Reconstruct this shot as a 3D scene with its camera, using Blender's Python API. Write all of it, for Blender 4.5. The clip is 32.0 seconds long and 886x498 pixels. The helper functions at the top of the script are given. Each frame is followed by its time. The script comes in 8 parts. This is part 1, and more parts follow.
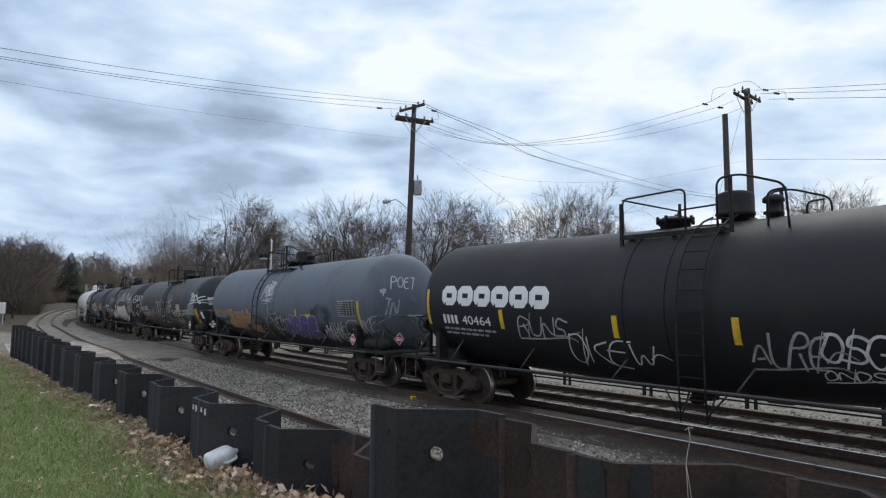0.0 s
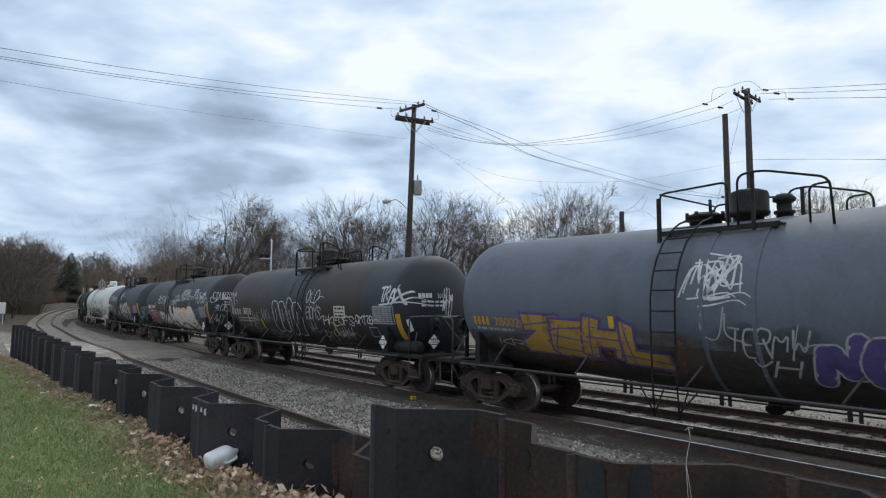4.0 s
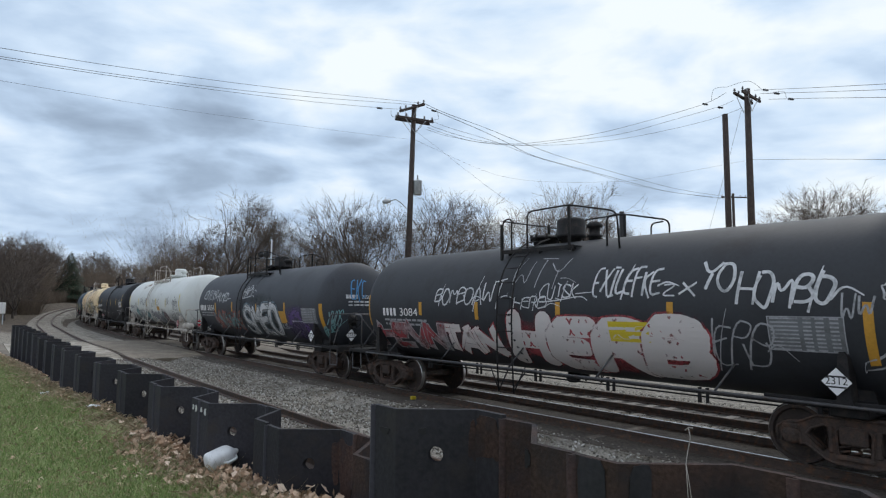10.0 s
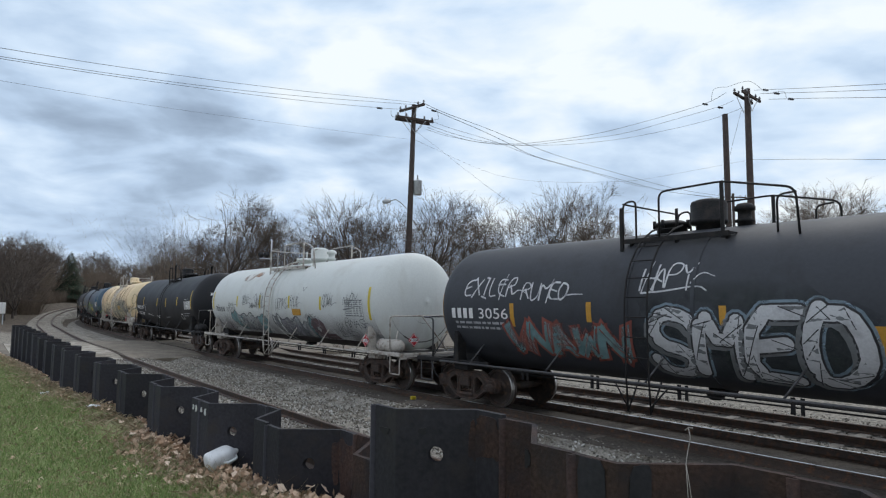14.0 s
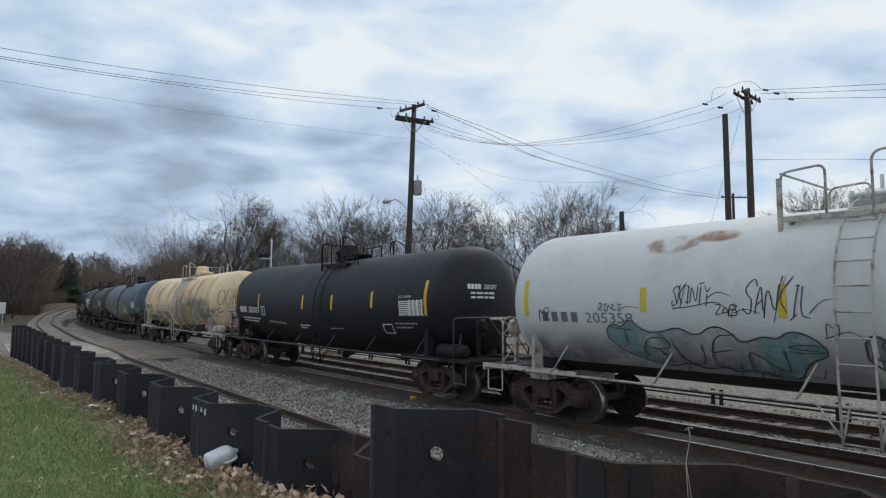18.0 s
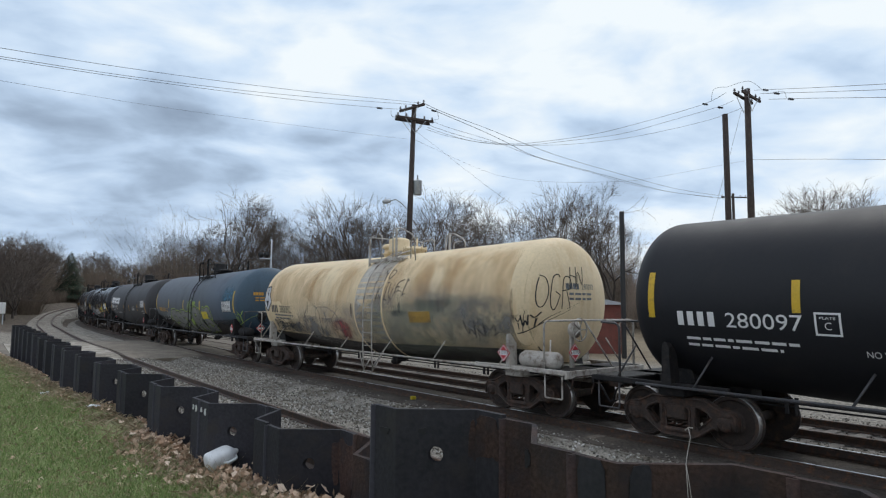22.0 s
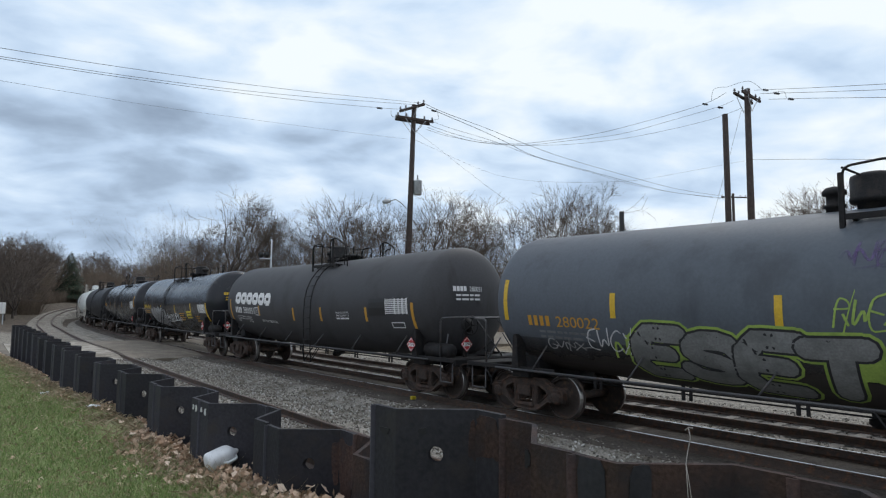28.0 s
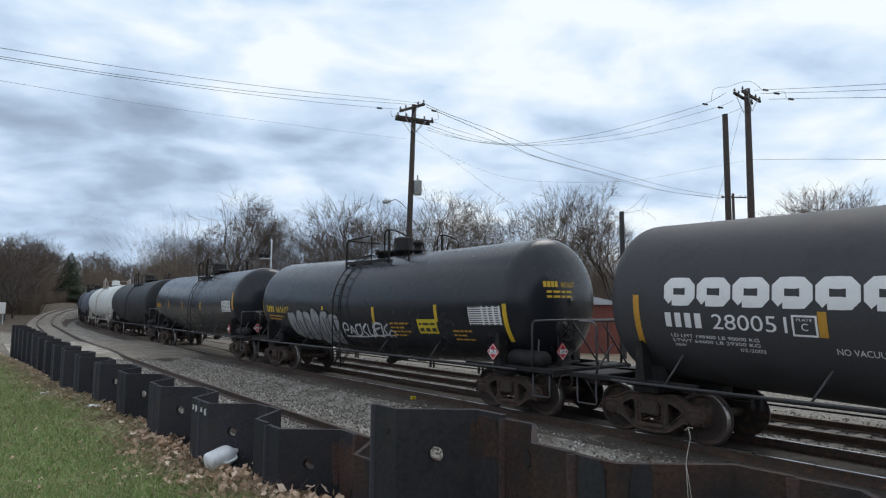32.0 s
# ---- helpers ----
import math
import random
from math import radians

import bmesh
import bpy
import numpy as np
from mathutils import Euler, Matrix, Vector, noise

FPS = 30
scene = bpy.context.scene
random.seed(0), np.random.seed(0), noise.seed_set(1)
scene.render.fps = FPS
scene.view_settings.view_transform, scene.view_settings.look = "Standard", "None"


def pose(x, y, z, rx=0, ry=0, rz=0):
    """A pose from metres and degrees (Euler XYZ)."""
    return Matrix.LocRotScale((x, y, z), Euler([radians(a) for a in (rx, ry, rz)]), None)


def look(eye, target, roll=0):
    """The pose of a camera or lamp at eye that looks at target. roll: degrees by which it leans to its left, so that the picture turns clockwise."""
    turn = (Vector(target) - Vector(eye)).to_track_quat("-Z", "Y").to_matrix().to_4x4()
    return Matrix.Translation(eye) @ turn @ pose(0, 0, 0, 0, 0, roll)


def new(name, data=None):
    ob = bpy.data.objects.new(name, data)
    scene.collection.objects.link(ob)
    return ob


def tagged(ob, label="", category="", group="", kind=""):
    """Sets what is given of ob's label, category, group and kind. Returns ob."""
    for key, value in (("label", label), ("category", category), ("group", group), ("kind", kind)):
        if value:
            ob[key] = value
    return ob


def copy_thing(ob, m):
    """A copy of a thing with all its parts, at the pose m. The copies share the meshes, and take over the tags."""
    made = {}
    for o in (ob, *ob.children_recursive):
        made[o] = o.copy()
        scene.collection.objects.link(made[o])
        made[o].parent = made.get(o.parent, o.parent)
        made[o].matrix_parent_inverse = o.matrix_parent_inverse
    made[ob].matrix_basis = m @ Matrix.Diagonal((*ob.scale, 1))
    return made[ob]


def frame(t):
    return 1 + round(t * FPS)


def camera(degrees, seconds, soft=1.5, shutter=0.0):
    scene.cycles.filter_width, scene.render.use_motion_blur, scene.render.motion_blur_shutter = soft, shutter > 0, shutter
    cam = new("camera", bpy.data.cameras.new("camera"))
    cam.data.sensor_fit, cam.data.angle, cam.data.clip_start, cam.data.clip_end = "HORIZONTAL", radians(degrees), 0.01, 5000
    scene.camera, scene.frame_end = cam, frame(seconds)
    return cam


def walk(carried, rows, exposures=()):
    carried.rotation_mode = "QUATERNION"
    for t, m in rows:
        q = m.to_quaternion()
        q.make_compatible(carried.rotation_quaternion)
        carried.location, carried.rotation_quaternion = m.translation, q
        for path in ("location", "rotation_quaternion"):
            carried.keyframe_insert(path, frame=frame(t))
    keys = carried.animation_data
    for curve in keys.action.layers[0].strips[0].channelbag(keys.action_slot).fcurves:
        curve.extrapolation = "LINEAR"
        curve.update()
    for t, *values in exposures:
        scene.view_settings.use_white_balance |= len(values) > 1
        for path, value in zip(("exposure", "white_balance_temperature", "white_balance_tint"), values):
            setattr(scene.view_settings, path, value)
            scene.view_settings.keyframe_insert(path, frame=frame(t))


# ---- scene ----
EYE = (0.0, 0.0, 2.375)
cam = camera(71.03, 32.0, soft=1.2)
VIEW = pose(*EYE) @ pose(0, 0, 0, 90 + 5.278, 0, 0) @ pose(0, 0, 0, 0, 0, 0.438)
EXPOSURES = [(0.0, 0.04), (14.6, 0.04), (16.4, -0.14), (18.7, -0.13), (19.8, 0.04), (22.0, 0.0), (23.0, -0.14), (25.2, -0.15), (27.4, 0.04), (32.0, 0.04)]
walk(cam, [(0.0, VIEW), (32.0, VIEW)], EXPOSURES)

# ---- light ----
world = bpy.data.worlds.new("overcast")
scene.world = world
world.use_nodes = True


def nodes_of(owner):
    nt = owner.node_tree
    nt.nodes.clear()

    def add(kind, ins=None, operation="", data_type=""):
        n = nt.nodes.new(kind)
        if operation:
            n.operation = operation
        if data_type:
            n.data_type = data_type
        for k, v in (ins or {}).items():
            sock = n.inputs[k]
            if isinstance(v, bpy.types.NodeSocket):
                nt.links.new(v, sock)
            else:
                sock.default_value = v
        return n
    return nt, add


def ramp_of(add, fac, stops, interp="LINEAR"):
    n = add("ShaderNodeValToRGB", {"Fac": fac})
    n.color_ramp.interpolation = interp
    els = n.color_ramp.elements
    while len(els) < len(stops):
        els.new(0.5)
    for e, (p, c) in zip(els, stops):
        e.position = p
        e.color = (*c, 1)
    return n.outputs["Color"]


CLOUD_STOPS = [(0.33, (0.27, 0.35, 0.47)), (0.42, (0.38, 0.49, 0.642)), (0.48, (0.50, 0.64, 0.828)), (0.545, (0.645, 0.785, 0.955)), (0.645, (0.885, 0.955, 1.0))]

nt, add = nodes_of(world)
tc = add("ShaderNodeTexCoord").outputs["Generated"]
mp = add("ShaderNodeMapping", {"Vector": tc, "Scale": (2.2, 2.2, 6.0)}).outputs["Vector"]
nz = add("ShaderNodeTexNoise", {"Vector": mp, "Scale": 1.6, "Detail": 5.0, "Roughness": 0.55}).outputs["Fac"]
cl = ramp_of(add, nz, [(0.35, (0.42, 0.50, 0.64)), (0.52, (0.72, 0.79, 0.90)), (0.66, (1.05, 1.08, 1.10))])
sky = add("ShaderNodeTexSky")
sky.sky_type, sky.sun_disc, sky.sun_elevation, sky.sun_rotation = "NISHITA", False, radians(52), radians(27)
skc = add("ShaderNodeVectorMath", {0: sky.outputs["Color"], 1: (0.09, 0.09, 0.09)}, operation="MULTIPLY").outputs["Vector"]
mx = add("ShaderNodeMix", {"Factor": 0.88, "A": skc, "B": cl}, data_type="RGBA")
bg = add("ShaderNodeBackground", {"Color": mx.outputs["Result"], "Strength": 1.18})
out = add("ShaderNodeOutputWorld", {"Surface": bg.outputs["Background"]})

sun = new("sun", bpy.data.lights.new("sun", "SUN"))
sun.data.energy = 0.7
sun.data.angle = radians(25)
sun.data.color = (1.0, 0.97, 0.92)
sun.matrix_basis = look((20, 40, 60), (0, 0, 0))


# ---- materials ----
def mat(name, col, rough=0.7, metal=0.0, var=0.2, scale=2.0, fine=30.0, bump=0.15, dirt=None, dirt_at=(0.5, 0.7), dirt_scale=(1.0, 1.0, 1.0), spec=0.5, depth=0.01):
    """Painted, rusty or stony surface: base colour varied at two scales, worn patches of a second colour, fine relief."""
    m = bpy.data.materials.new(name)
    m.use_nodes = True
    nt, add = nodes_of(m)
    ob = add("ShaderNodeTexCoord").outputs["Object"]
    n1 = add("ShaderNodeTexNoise", {"Vector": ob, "Scale": scale, "Detail": 4.0, "Roughness": 0.6}).outputs["Fac"]
    n2 = add("ShaderNodeTexNoise", {"Vector": ob, "Scale": fine, "Detail": 2.0}).outputs["Fac"]
    mixn = add("ShaderNodeMath", {0: n1, 1: n2}, operation="ADD").outputs[0]
    lo = [c * (1 - var) for c in col]
    hi = [min(1, c * (1 + var)) for c in col]
    base = ramp_of(add, add("ShaderNodeMath", {0: mixn, 1: 0.5}, operation="MULTIPLY").outputs[0], [(0.35, lo), (0.65, hi)])
    if dirt:
        mp = add("ShaderNodeMapping", {"Vector": ob, "Scale": dirt_scale, "Location": (3.1, 1.7, 0.4)}).outputs["Vector"]
        nd = add("ShaderNodeTexNoise", {"Vector": mp, "Scale": scale * 1.7, "Detail": 6.0, "Roughness": 0.65}).outputs["Fac"]
        fac = add("ShaderNodeMapRange", {"Value": nd, "From Min": dirt_at[0], "From Max": dirt_at[1]}).outputs["Result"]
        base = add("ShaderNodeMix", {"Factor": fac, "A": base, "B": (*dirt, 1)}, data_type="RGBA").outputs["Result"]
    bs = add("ShaderNodeBsdfPrincipled", {"Base Color": base, "Metallic": metal, "Specular IOR Level": spec})
    rr = add("ShaderNodeMapRange", {"Value": n1, "To Min": max(0.05, rough - 0.1), "To Max": min(1, rough + 0.12)}).outputs["Result"]
    nt.links.new(rr, bs.inputs["Roughness"])
    if bump:
        bm_ = add("ShaderNodeBump", {"Height": mixn, "Strength": bump, "Distance": depth}).outputs["Normal"]
        nt.links.new(bm_, bs.inputs["Normal"])
    add("ShaderNodeOutputMaterial", {"Surface": bs.outputs["BSDF"]})
    return m


def random_tint(m, lo, hi):
    """Vary a material from piece to piece."""
    nt = m.node_tree
    bs = next(n for n in nt.nodes if n.type == "BSDF_PRINCIPLED")
    src = bs.inputs["Base Color"].links[0].from_socket
    inf = nt.nodes.new("ShaderNodeObjectInfo")
    rng = nt.nodes.new("ShaderNodeMapRange")
    rng.inputs["To Min"].default_value, rng.inputs["To Max"].default_value = lo, hi
    nt.links.new(inf.outputs["Random"], rng.inputs["Value"])
    mul = nt.nodes.new("ShaderNodeVectorMath")
    mul.operation = "SCALE"
    nt.links.new(src, mul.inputs[0])
    nt.links.new(rng.outputs["Result"], mul.inputs["Scale"])
    nt.links.new(mul.outputs[0], bs.inputs["Base Color"])
    return m


def island_mat(name, stops, rough=0.85, scale=0.0):
    """Loose pieces in one mesh, each with a colour of its own."""
    m = bpy.data.materials.new(name)
    m.use_nodes = True
    nt, add = nodes_of(m)
    rnd = add("ShaderNodeNewGeometry").outputs["Random Per Island"]
    base = ramp_of(add, rnd, stops)
    bs = add("ShaderNodeBsdfPrincipled", {"Base Color": base, "Roughness": rough})
    add("ShaderNodeOutputMaterial", {"Surface": bs.outputs["BSDF"]})
    return m


# ---- mesh tools ----
class Shape:
    """Collects verts and faces of one mesh."""

    def __init__(self):
        self.v, self.f, self.s = [], [], []

    def add(self, vs, fs, smooth=False):
        o = len(self.v)
        self.v += [tuple(p) for p in vs]
        self.f += [tuple(i + o for i in f) for f in fs]
        self.s += [smooth] * len(fs)
        return self

    def box(self, c, size, m=None, ch=0.0):
        hx, hy, hz = (s / 2 for s in size)
        if ch <= 0:
            vs = [Vector((sx * hx, sy * hy, sz * hz)) for sx in (-1, 1) for sy in (-1, 1) for sz in (-1, 1)]
            fs = [(0, 1, 3, 2), (4, 6, 7, 5), (0, 4, 5, 1), (2, 3, 7, 6), (0, 2, 6, 4), (1, 5, 7, 3)]
        else:
            vs, idx = [], {}
            for sx in (-1, 1):
                for sy in (-1, 1):
                    for sz in (-1, 1):
                        for ax in range(3):
                            p = [sx * (hx - ch), sy * (hy - ch), sz * (hz - ch)]
                            p[ax] = (sx * hx, sy * hy, sz * hz)[ax]
                            idx[sx, sy, sz, ax] = len(vs)
                            vs.append(Vector(p))
            g = lambda a, b, c, ax: idx[a, b, c, ax]
            fs = []
            for s in (-1, 1):
                q = [(-1, -1), (1, -1), (1, 1), (-1, 1)]
                q = q if s > 0 else q[::-1]
                fs.append(tuple(g(s, a, b, 0) for a, b in q))
                fs.append(tuple(g(a, s, b, 1) for a, b in q[::-1]))
                fs.append(tuple(g(a, b, s, 2) for a, b in q))
            for a in (-1, 1):
                for b in (-1, 1):
                    fs.append((g(-1, a, b, 1), g(1, a, b, 1), g(1, a, b, 2), g(-1, a, b, 2)))
                    fs.append((g(a, -1, b, 0), g(a, 1, b, 0), g(a, 1, b, 2), g(a, -1, b, 2)))
                    fs.append((g(a, b, -1, 0), g(a, b, 1, 0), g(a, b, 1, 1), g(a, b, -1, 1)))
                    for c_ in (-1, 1):
                        fs.append((g(a, b, c_, 0), g(a, b, c_, 1), g(a, b, c_, 2)))
        if m is not None:
            vs = [m @ p for p in vs]
        c = Vector(c)
        return self.add([p + c for p in vs], fs)

    def tube(self, pts, r, n=6, cap=True, smooth=True):
        """A round bar through points; r is one radius or one for each point."""
        pts = [Vector(p) for p in pts]
        rs = r if isinstance(r, (list, tuple)) else [r] * len(pts)
        vs, fs = [], []
        up = None
        for i, p in enumerate(pts):
            d = (pts[min(i + 1, len(pts) - 1)] - pts[max(i - 1, 0)]).normalized()
            if up is None:
                up = Vector((0, 0, 1)) if abs(d.z) < 0.9 else Vector((1, 0, 0))
            a = d.cross(up)
            if a.length < 1e-6:
                a = d.cross(Vector((0.3, 1, 0.2)))
            a.normalize()
            b = a.cross(d).normalized()
            up = b
            for k in range(n):
                t = 2 * math.pi * k / n
                vs.append(p + (a * math.cos(t) + b * math.sin(t)) * rs[i])
        for i in range(len(pts) - 1):
            for k in range(n):
                j = (k + 1) % n
                fs.append((i * n + k, i * n + j, (i + 1) * n + j, (i + 1) * n + k))
        self.add(vs, fs, smooth)
        if cap:
            e = (len(pts) - 1) * n
            o = len(self.v) - len(vs)
            self.f += [tuple(o + k for k in range(n))[::-1], tuple(o + e + k for k in range(n))]
            self.s += [False, False]
        return self

    def disc_stack(self, base, axis, profile, n=24, smooth=True):
        """A turned solid: profile of (height along axis, radius)."""
        base, axis = Vector(base), Vector(axis).normalized()
        a = axis.cross(Vector((0.2, 0.3, 1)) if abs(axis.z) < 0.9 else Vector((1, 0.2, 0))).normalized()
        b = axis.cross(a)
        vs, fs = [], []
        for h, r in profile:
            for k in range(n):
                t = 2 * math.pi * k / n
                vs.append(base + axis * h + (a * math.cos(t) + b * math.sin(t)) * r)
        for i in range(len(profile) - 1):
            for k in range(n):
                j = (k + 1) % n
                fs.append((i * n + k, i * n + j, (i + 1) * n + j, (i + 1) * n + k))
        self.add(vs, fs, smooth)
        o = len(self.v) - len(vs)
        e = (len(profile) - 1) * n
        self.f += [tuple(o + k for k in range(n))[::-1], tuple(o + e + k for k in range(n))]
        self.s += [False, False]
        return self

    def prism(self, outline, lo, hi, m):
        """A flat outline (x, z) given thickness from y=lo to y=hi, placed by matrix m."""
        n = len(outline)
        vs = [m @ Vector((x, lo, z)) for x, z in outline] + [m @ Vector((x, hi, z)) for x, z in outline]
        fs = [tuple(range(n)), tuple(range(2 * n - 1, n - 1, -1))]
        fs += [(i, i + n, (i + 1) % n + n, (i + 1) % n) for i in range(n)]
        return self.add(vs, fs)

    def mesh(self, name, material):
        me = bpy.data.meshes.new(name)
        me.from_pydata(self.v, [], self.f)
        me.polygons.foreach_set("use_smooth", self.s)
        me.materials.append(material)
        me.update()
        return me


I4 = Matrix.Identity(4)


def part(name, shape, material, parent, label=""):
    ob = new(name, shape.mesh(name, material) if isinstance(shape, Shape) else shape)
    ob.parent = parent
    if label:
        tagged(ob, label)
    return ob


def thing(name, label, category, m=None, group="", kind="", shape=None, material=None):
    ob = new(name, shape.mesh(name, material) if shape else None)
    if m is not None:
        ob.matrix_basis = m
    return tagged(ob, label, category, group, kind)


# ---- the line of the main track ----
KNOT_U = [-25, 0, 15, 30, 45, 60, 75, 90, 110, 130, 160, 200, 420]
KNOT_K = [0.0007, 0.0014, 0.0018, -0.0016, -0.0024, -0.0010, -0.0010, -0.0025, -0.0044, -0.0062, -0.0080, -0.0080, -0.0080]
DU = 0.5
U0, U1 = -40.0, 420.0
_u = np.arange(U0, U1, DU)
_k = np.interp(_u, KNOT_U, KNOT_K)
_ph = np.concatenate([[0], np.cumsum((_k[1:] + _k[:-1]) / 2 * DU)])
_i0 = int(round(-U0 / DU))
_ph = _ph - _ph[_i0] + 2.2296
_x = np.concatenate([[0], np.cumsum((np.cos(_ph[1:]) + np.cos(_ph[:-1])) / 2 * DU)])
_y = np.concatenate([[0], np.cumsum((np.sin(_ph[1:]) + np.sin(_ph[:-1])) / 2 * DU)])
_x += 15.488 - _x[_i0]
_y += -1.341 - _y[_i0]


def track(u, lat=0.0, z=0.0):
    """A point of the line: u metres along it, lat metres towards the grass bank."""
    x, y, a = np.interp(u, _u, _x), np.interp(u, _u, _y), np.interp(u, _u, _ph)
    return Vector((x - lat * math.sin(a), y + lat * math.cos(a), z))


def heading(u):
    return float(np.interp(u, _u, _ph))


def siding_lat(u):
    return float(np.interp(u, [-30, 0, 20, 40, 55, 80, 100, 120, 420], [6.9, 6.35, 5.8, 5.25, 5.05, 4.75, 4.9, 5.2, 5.2]))


def siding_rise(u):
    """The siding climbs as it rounds the curve."""
    return float(np.interp(u, [-30, 98, 108, 118, 132, 145, 165, 420], [0.0, 0.0, 0.2, 0.55, 1.2, 1.7, 2.3, 4.0]))


def rear_lat(u):
    return float(np.interp(u, [-30, 10, 25, 45, 70, 120, 420], [-3.4, -3.1, -2.9, -3.0, -3.2, -3.6, -4.0]))


# ---- how far the train has run ----
SPEED_T = [2.0 * i for i in range(17)]
SPEED = [4.597, 4.355, 4.225, 4.339, 4.551, 4.692, 4.701, 4.763, 4.877, 4.892, 4.892, 4.936, 4.822, 4.919, 4.955, 4.985, 4.998]
_tt = np.arange(0, 32.21, 0.1)
_vv = np.interp(_tt, SPEED_T, SPEED)
_ss = np.concatenate([[0], np.cumsum((_vv[1:] + _vv[:-1]) / 2 * 0.1)])


def run(t):
    return float(np.interp(t, _tt, _ss))
# ---- sky ----
def cloud_material():
    m = bpy.data.materials.new("cloud")
    m.use_nodes = True
    nt, add = nodes_of(m)
    ob = add("ShaderNodeTexCoord").outputs["Object"]
    mp = add("ShaderNodeMapping", {"Vector": ob, "Scale": (0.0026, 0.0030, 0.001), "Location": (5.35, 2.2, 0)}).outputs["Vector"]
    n1 = add("ShaderNodeTexNoise", {"Vector": mp, "Scale": 1.0, "Detail": 6.0, "Roughness": 0.47, "Distortion": 0.35}).outputs["Fac"]
    mp2 = add("ShaderNodeMapping", {"Vector": ob, "Scale": (0.00035, 0.00045, 0.001), "Location": (2.9, 3.1, 0)}).outputs["Vector"]
    n2 = add("ShaderNodeTexNoise", {"Vector": mp2, "Scale": 1.0, "Detail": 2.0}).outputs["Fac"]
    way = add("ShaderNodeVectorMath", {0: ob}, operation="NORMALIZE").outputs["Vector"]
    mp3 = add("ShaderNodeMapping", {"Vector": way, "Scale": (3.6, 3.6, 9.5), "Location": (1.7, 0.4, 0.9)}).outputs["Vector"]
    n3 = add("ShaderNodeTexNoise", {"Vector": mp3, "Scale": 1.0, "Detail": 6.0, "Roughness": 0.5, "Distortion": 0.25}).outputs["Fac"]
    puffs = add("ShaderNodeMath", {0: n3, 1: 0.55}, operation="MULTIPLY").outputs[0]
    f = add("ShaderNodeMath", {0: n1, 1: 0.38, 2: puffs}, operation="MULTIPLY_ADD").outputs[0]
    g = add("ShaderNodeMath", {0: n2, 1: 0.09, 2: f}, operation="MULTIPLY_ADD").outputs[0]
    sx = add("ShaderNodeSeparateXYZ", {"Vector": ob}).outputs["X"]
    g = add("ShaderNodeMath", {0: sx, 1: 0.000031, 2: g}, operation="MULTIPLY_ADD").outputs[0]
    far = add("ShaderNodeMapRange", {"Value": add("ShaderNodeVectorMath", {0: ob}, operation="LENGTH").outputs["Value"], "From Min": 2400.0, "From Max": 4600.0, "To Min": 0.05, "To Max": -0.06}).outputs["Result"]
    g = add("ShaderNodeMath", {0: g, 1: far}, operation="ADD").outputs[0]
    col = ramp_of(add, g, CLOUD_STOPS)
    em = add("ShaderNodeEmission", {"Color": col, "Strength": 1.0})
    add("ShaderNodeOutputMaterial", {"Surface": em.outputs["Emission"]})
    return m


def cloud_deck():
    s = Shape()
    na, nr = 60, 30
    for j in range(nr + 1):
        r = 1250 * (4850 / 1250) ** (j / nr)
        for i in range(na + 1):
            a = radians(90 + 78 - 156 * i / na)
            s.v.append((r * math.cos(a), r * math.sin(a), 900 - 935 * (r / 4850) ** 2))
    for j in range(nr):
        for i in range(na):
            k = j * (na + 1) + i
            s.f.append((k, k + 1, k + na + 2, k + na + 1))
            s.s.append(True)
    return thing("backdrop", "broken grey and white cloud layer drifting slowly", "sky", kind="structure", shape=s, material=cloud_material())


clouds = cloud_deck()

# ---- ground ----
WALL_O = Vector((-0.418, 3.085, 0))
WALL_D = Vector((0.646, -0.763, 0)).normalized()
WALL_N = Vector((-0.763, -0.646, 0)).normalized()
PERIOD = 1.144


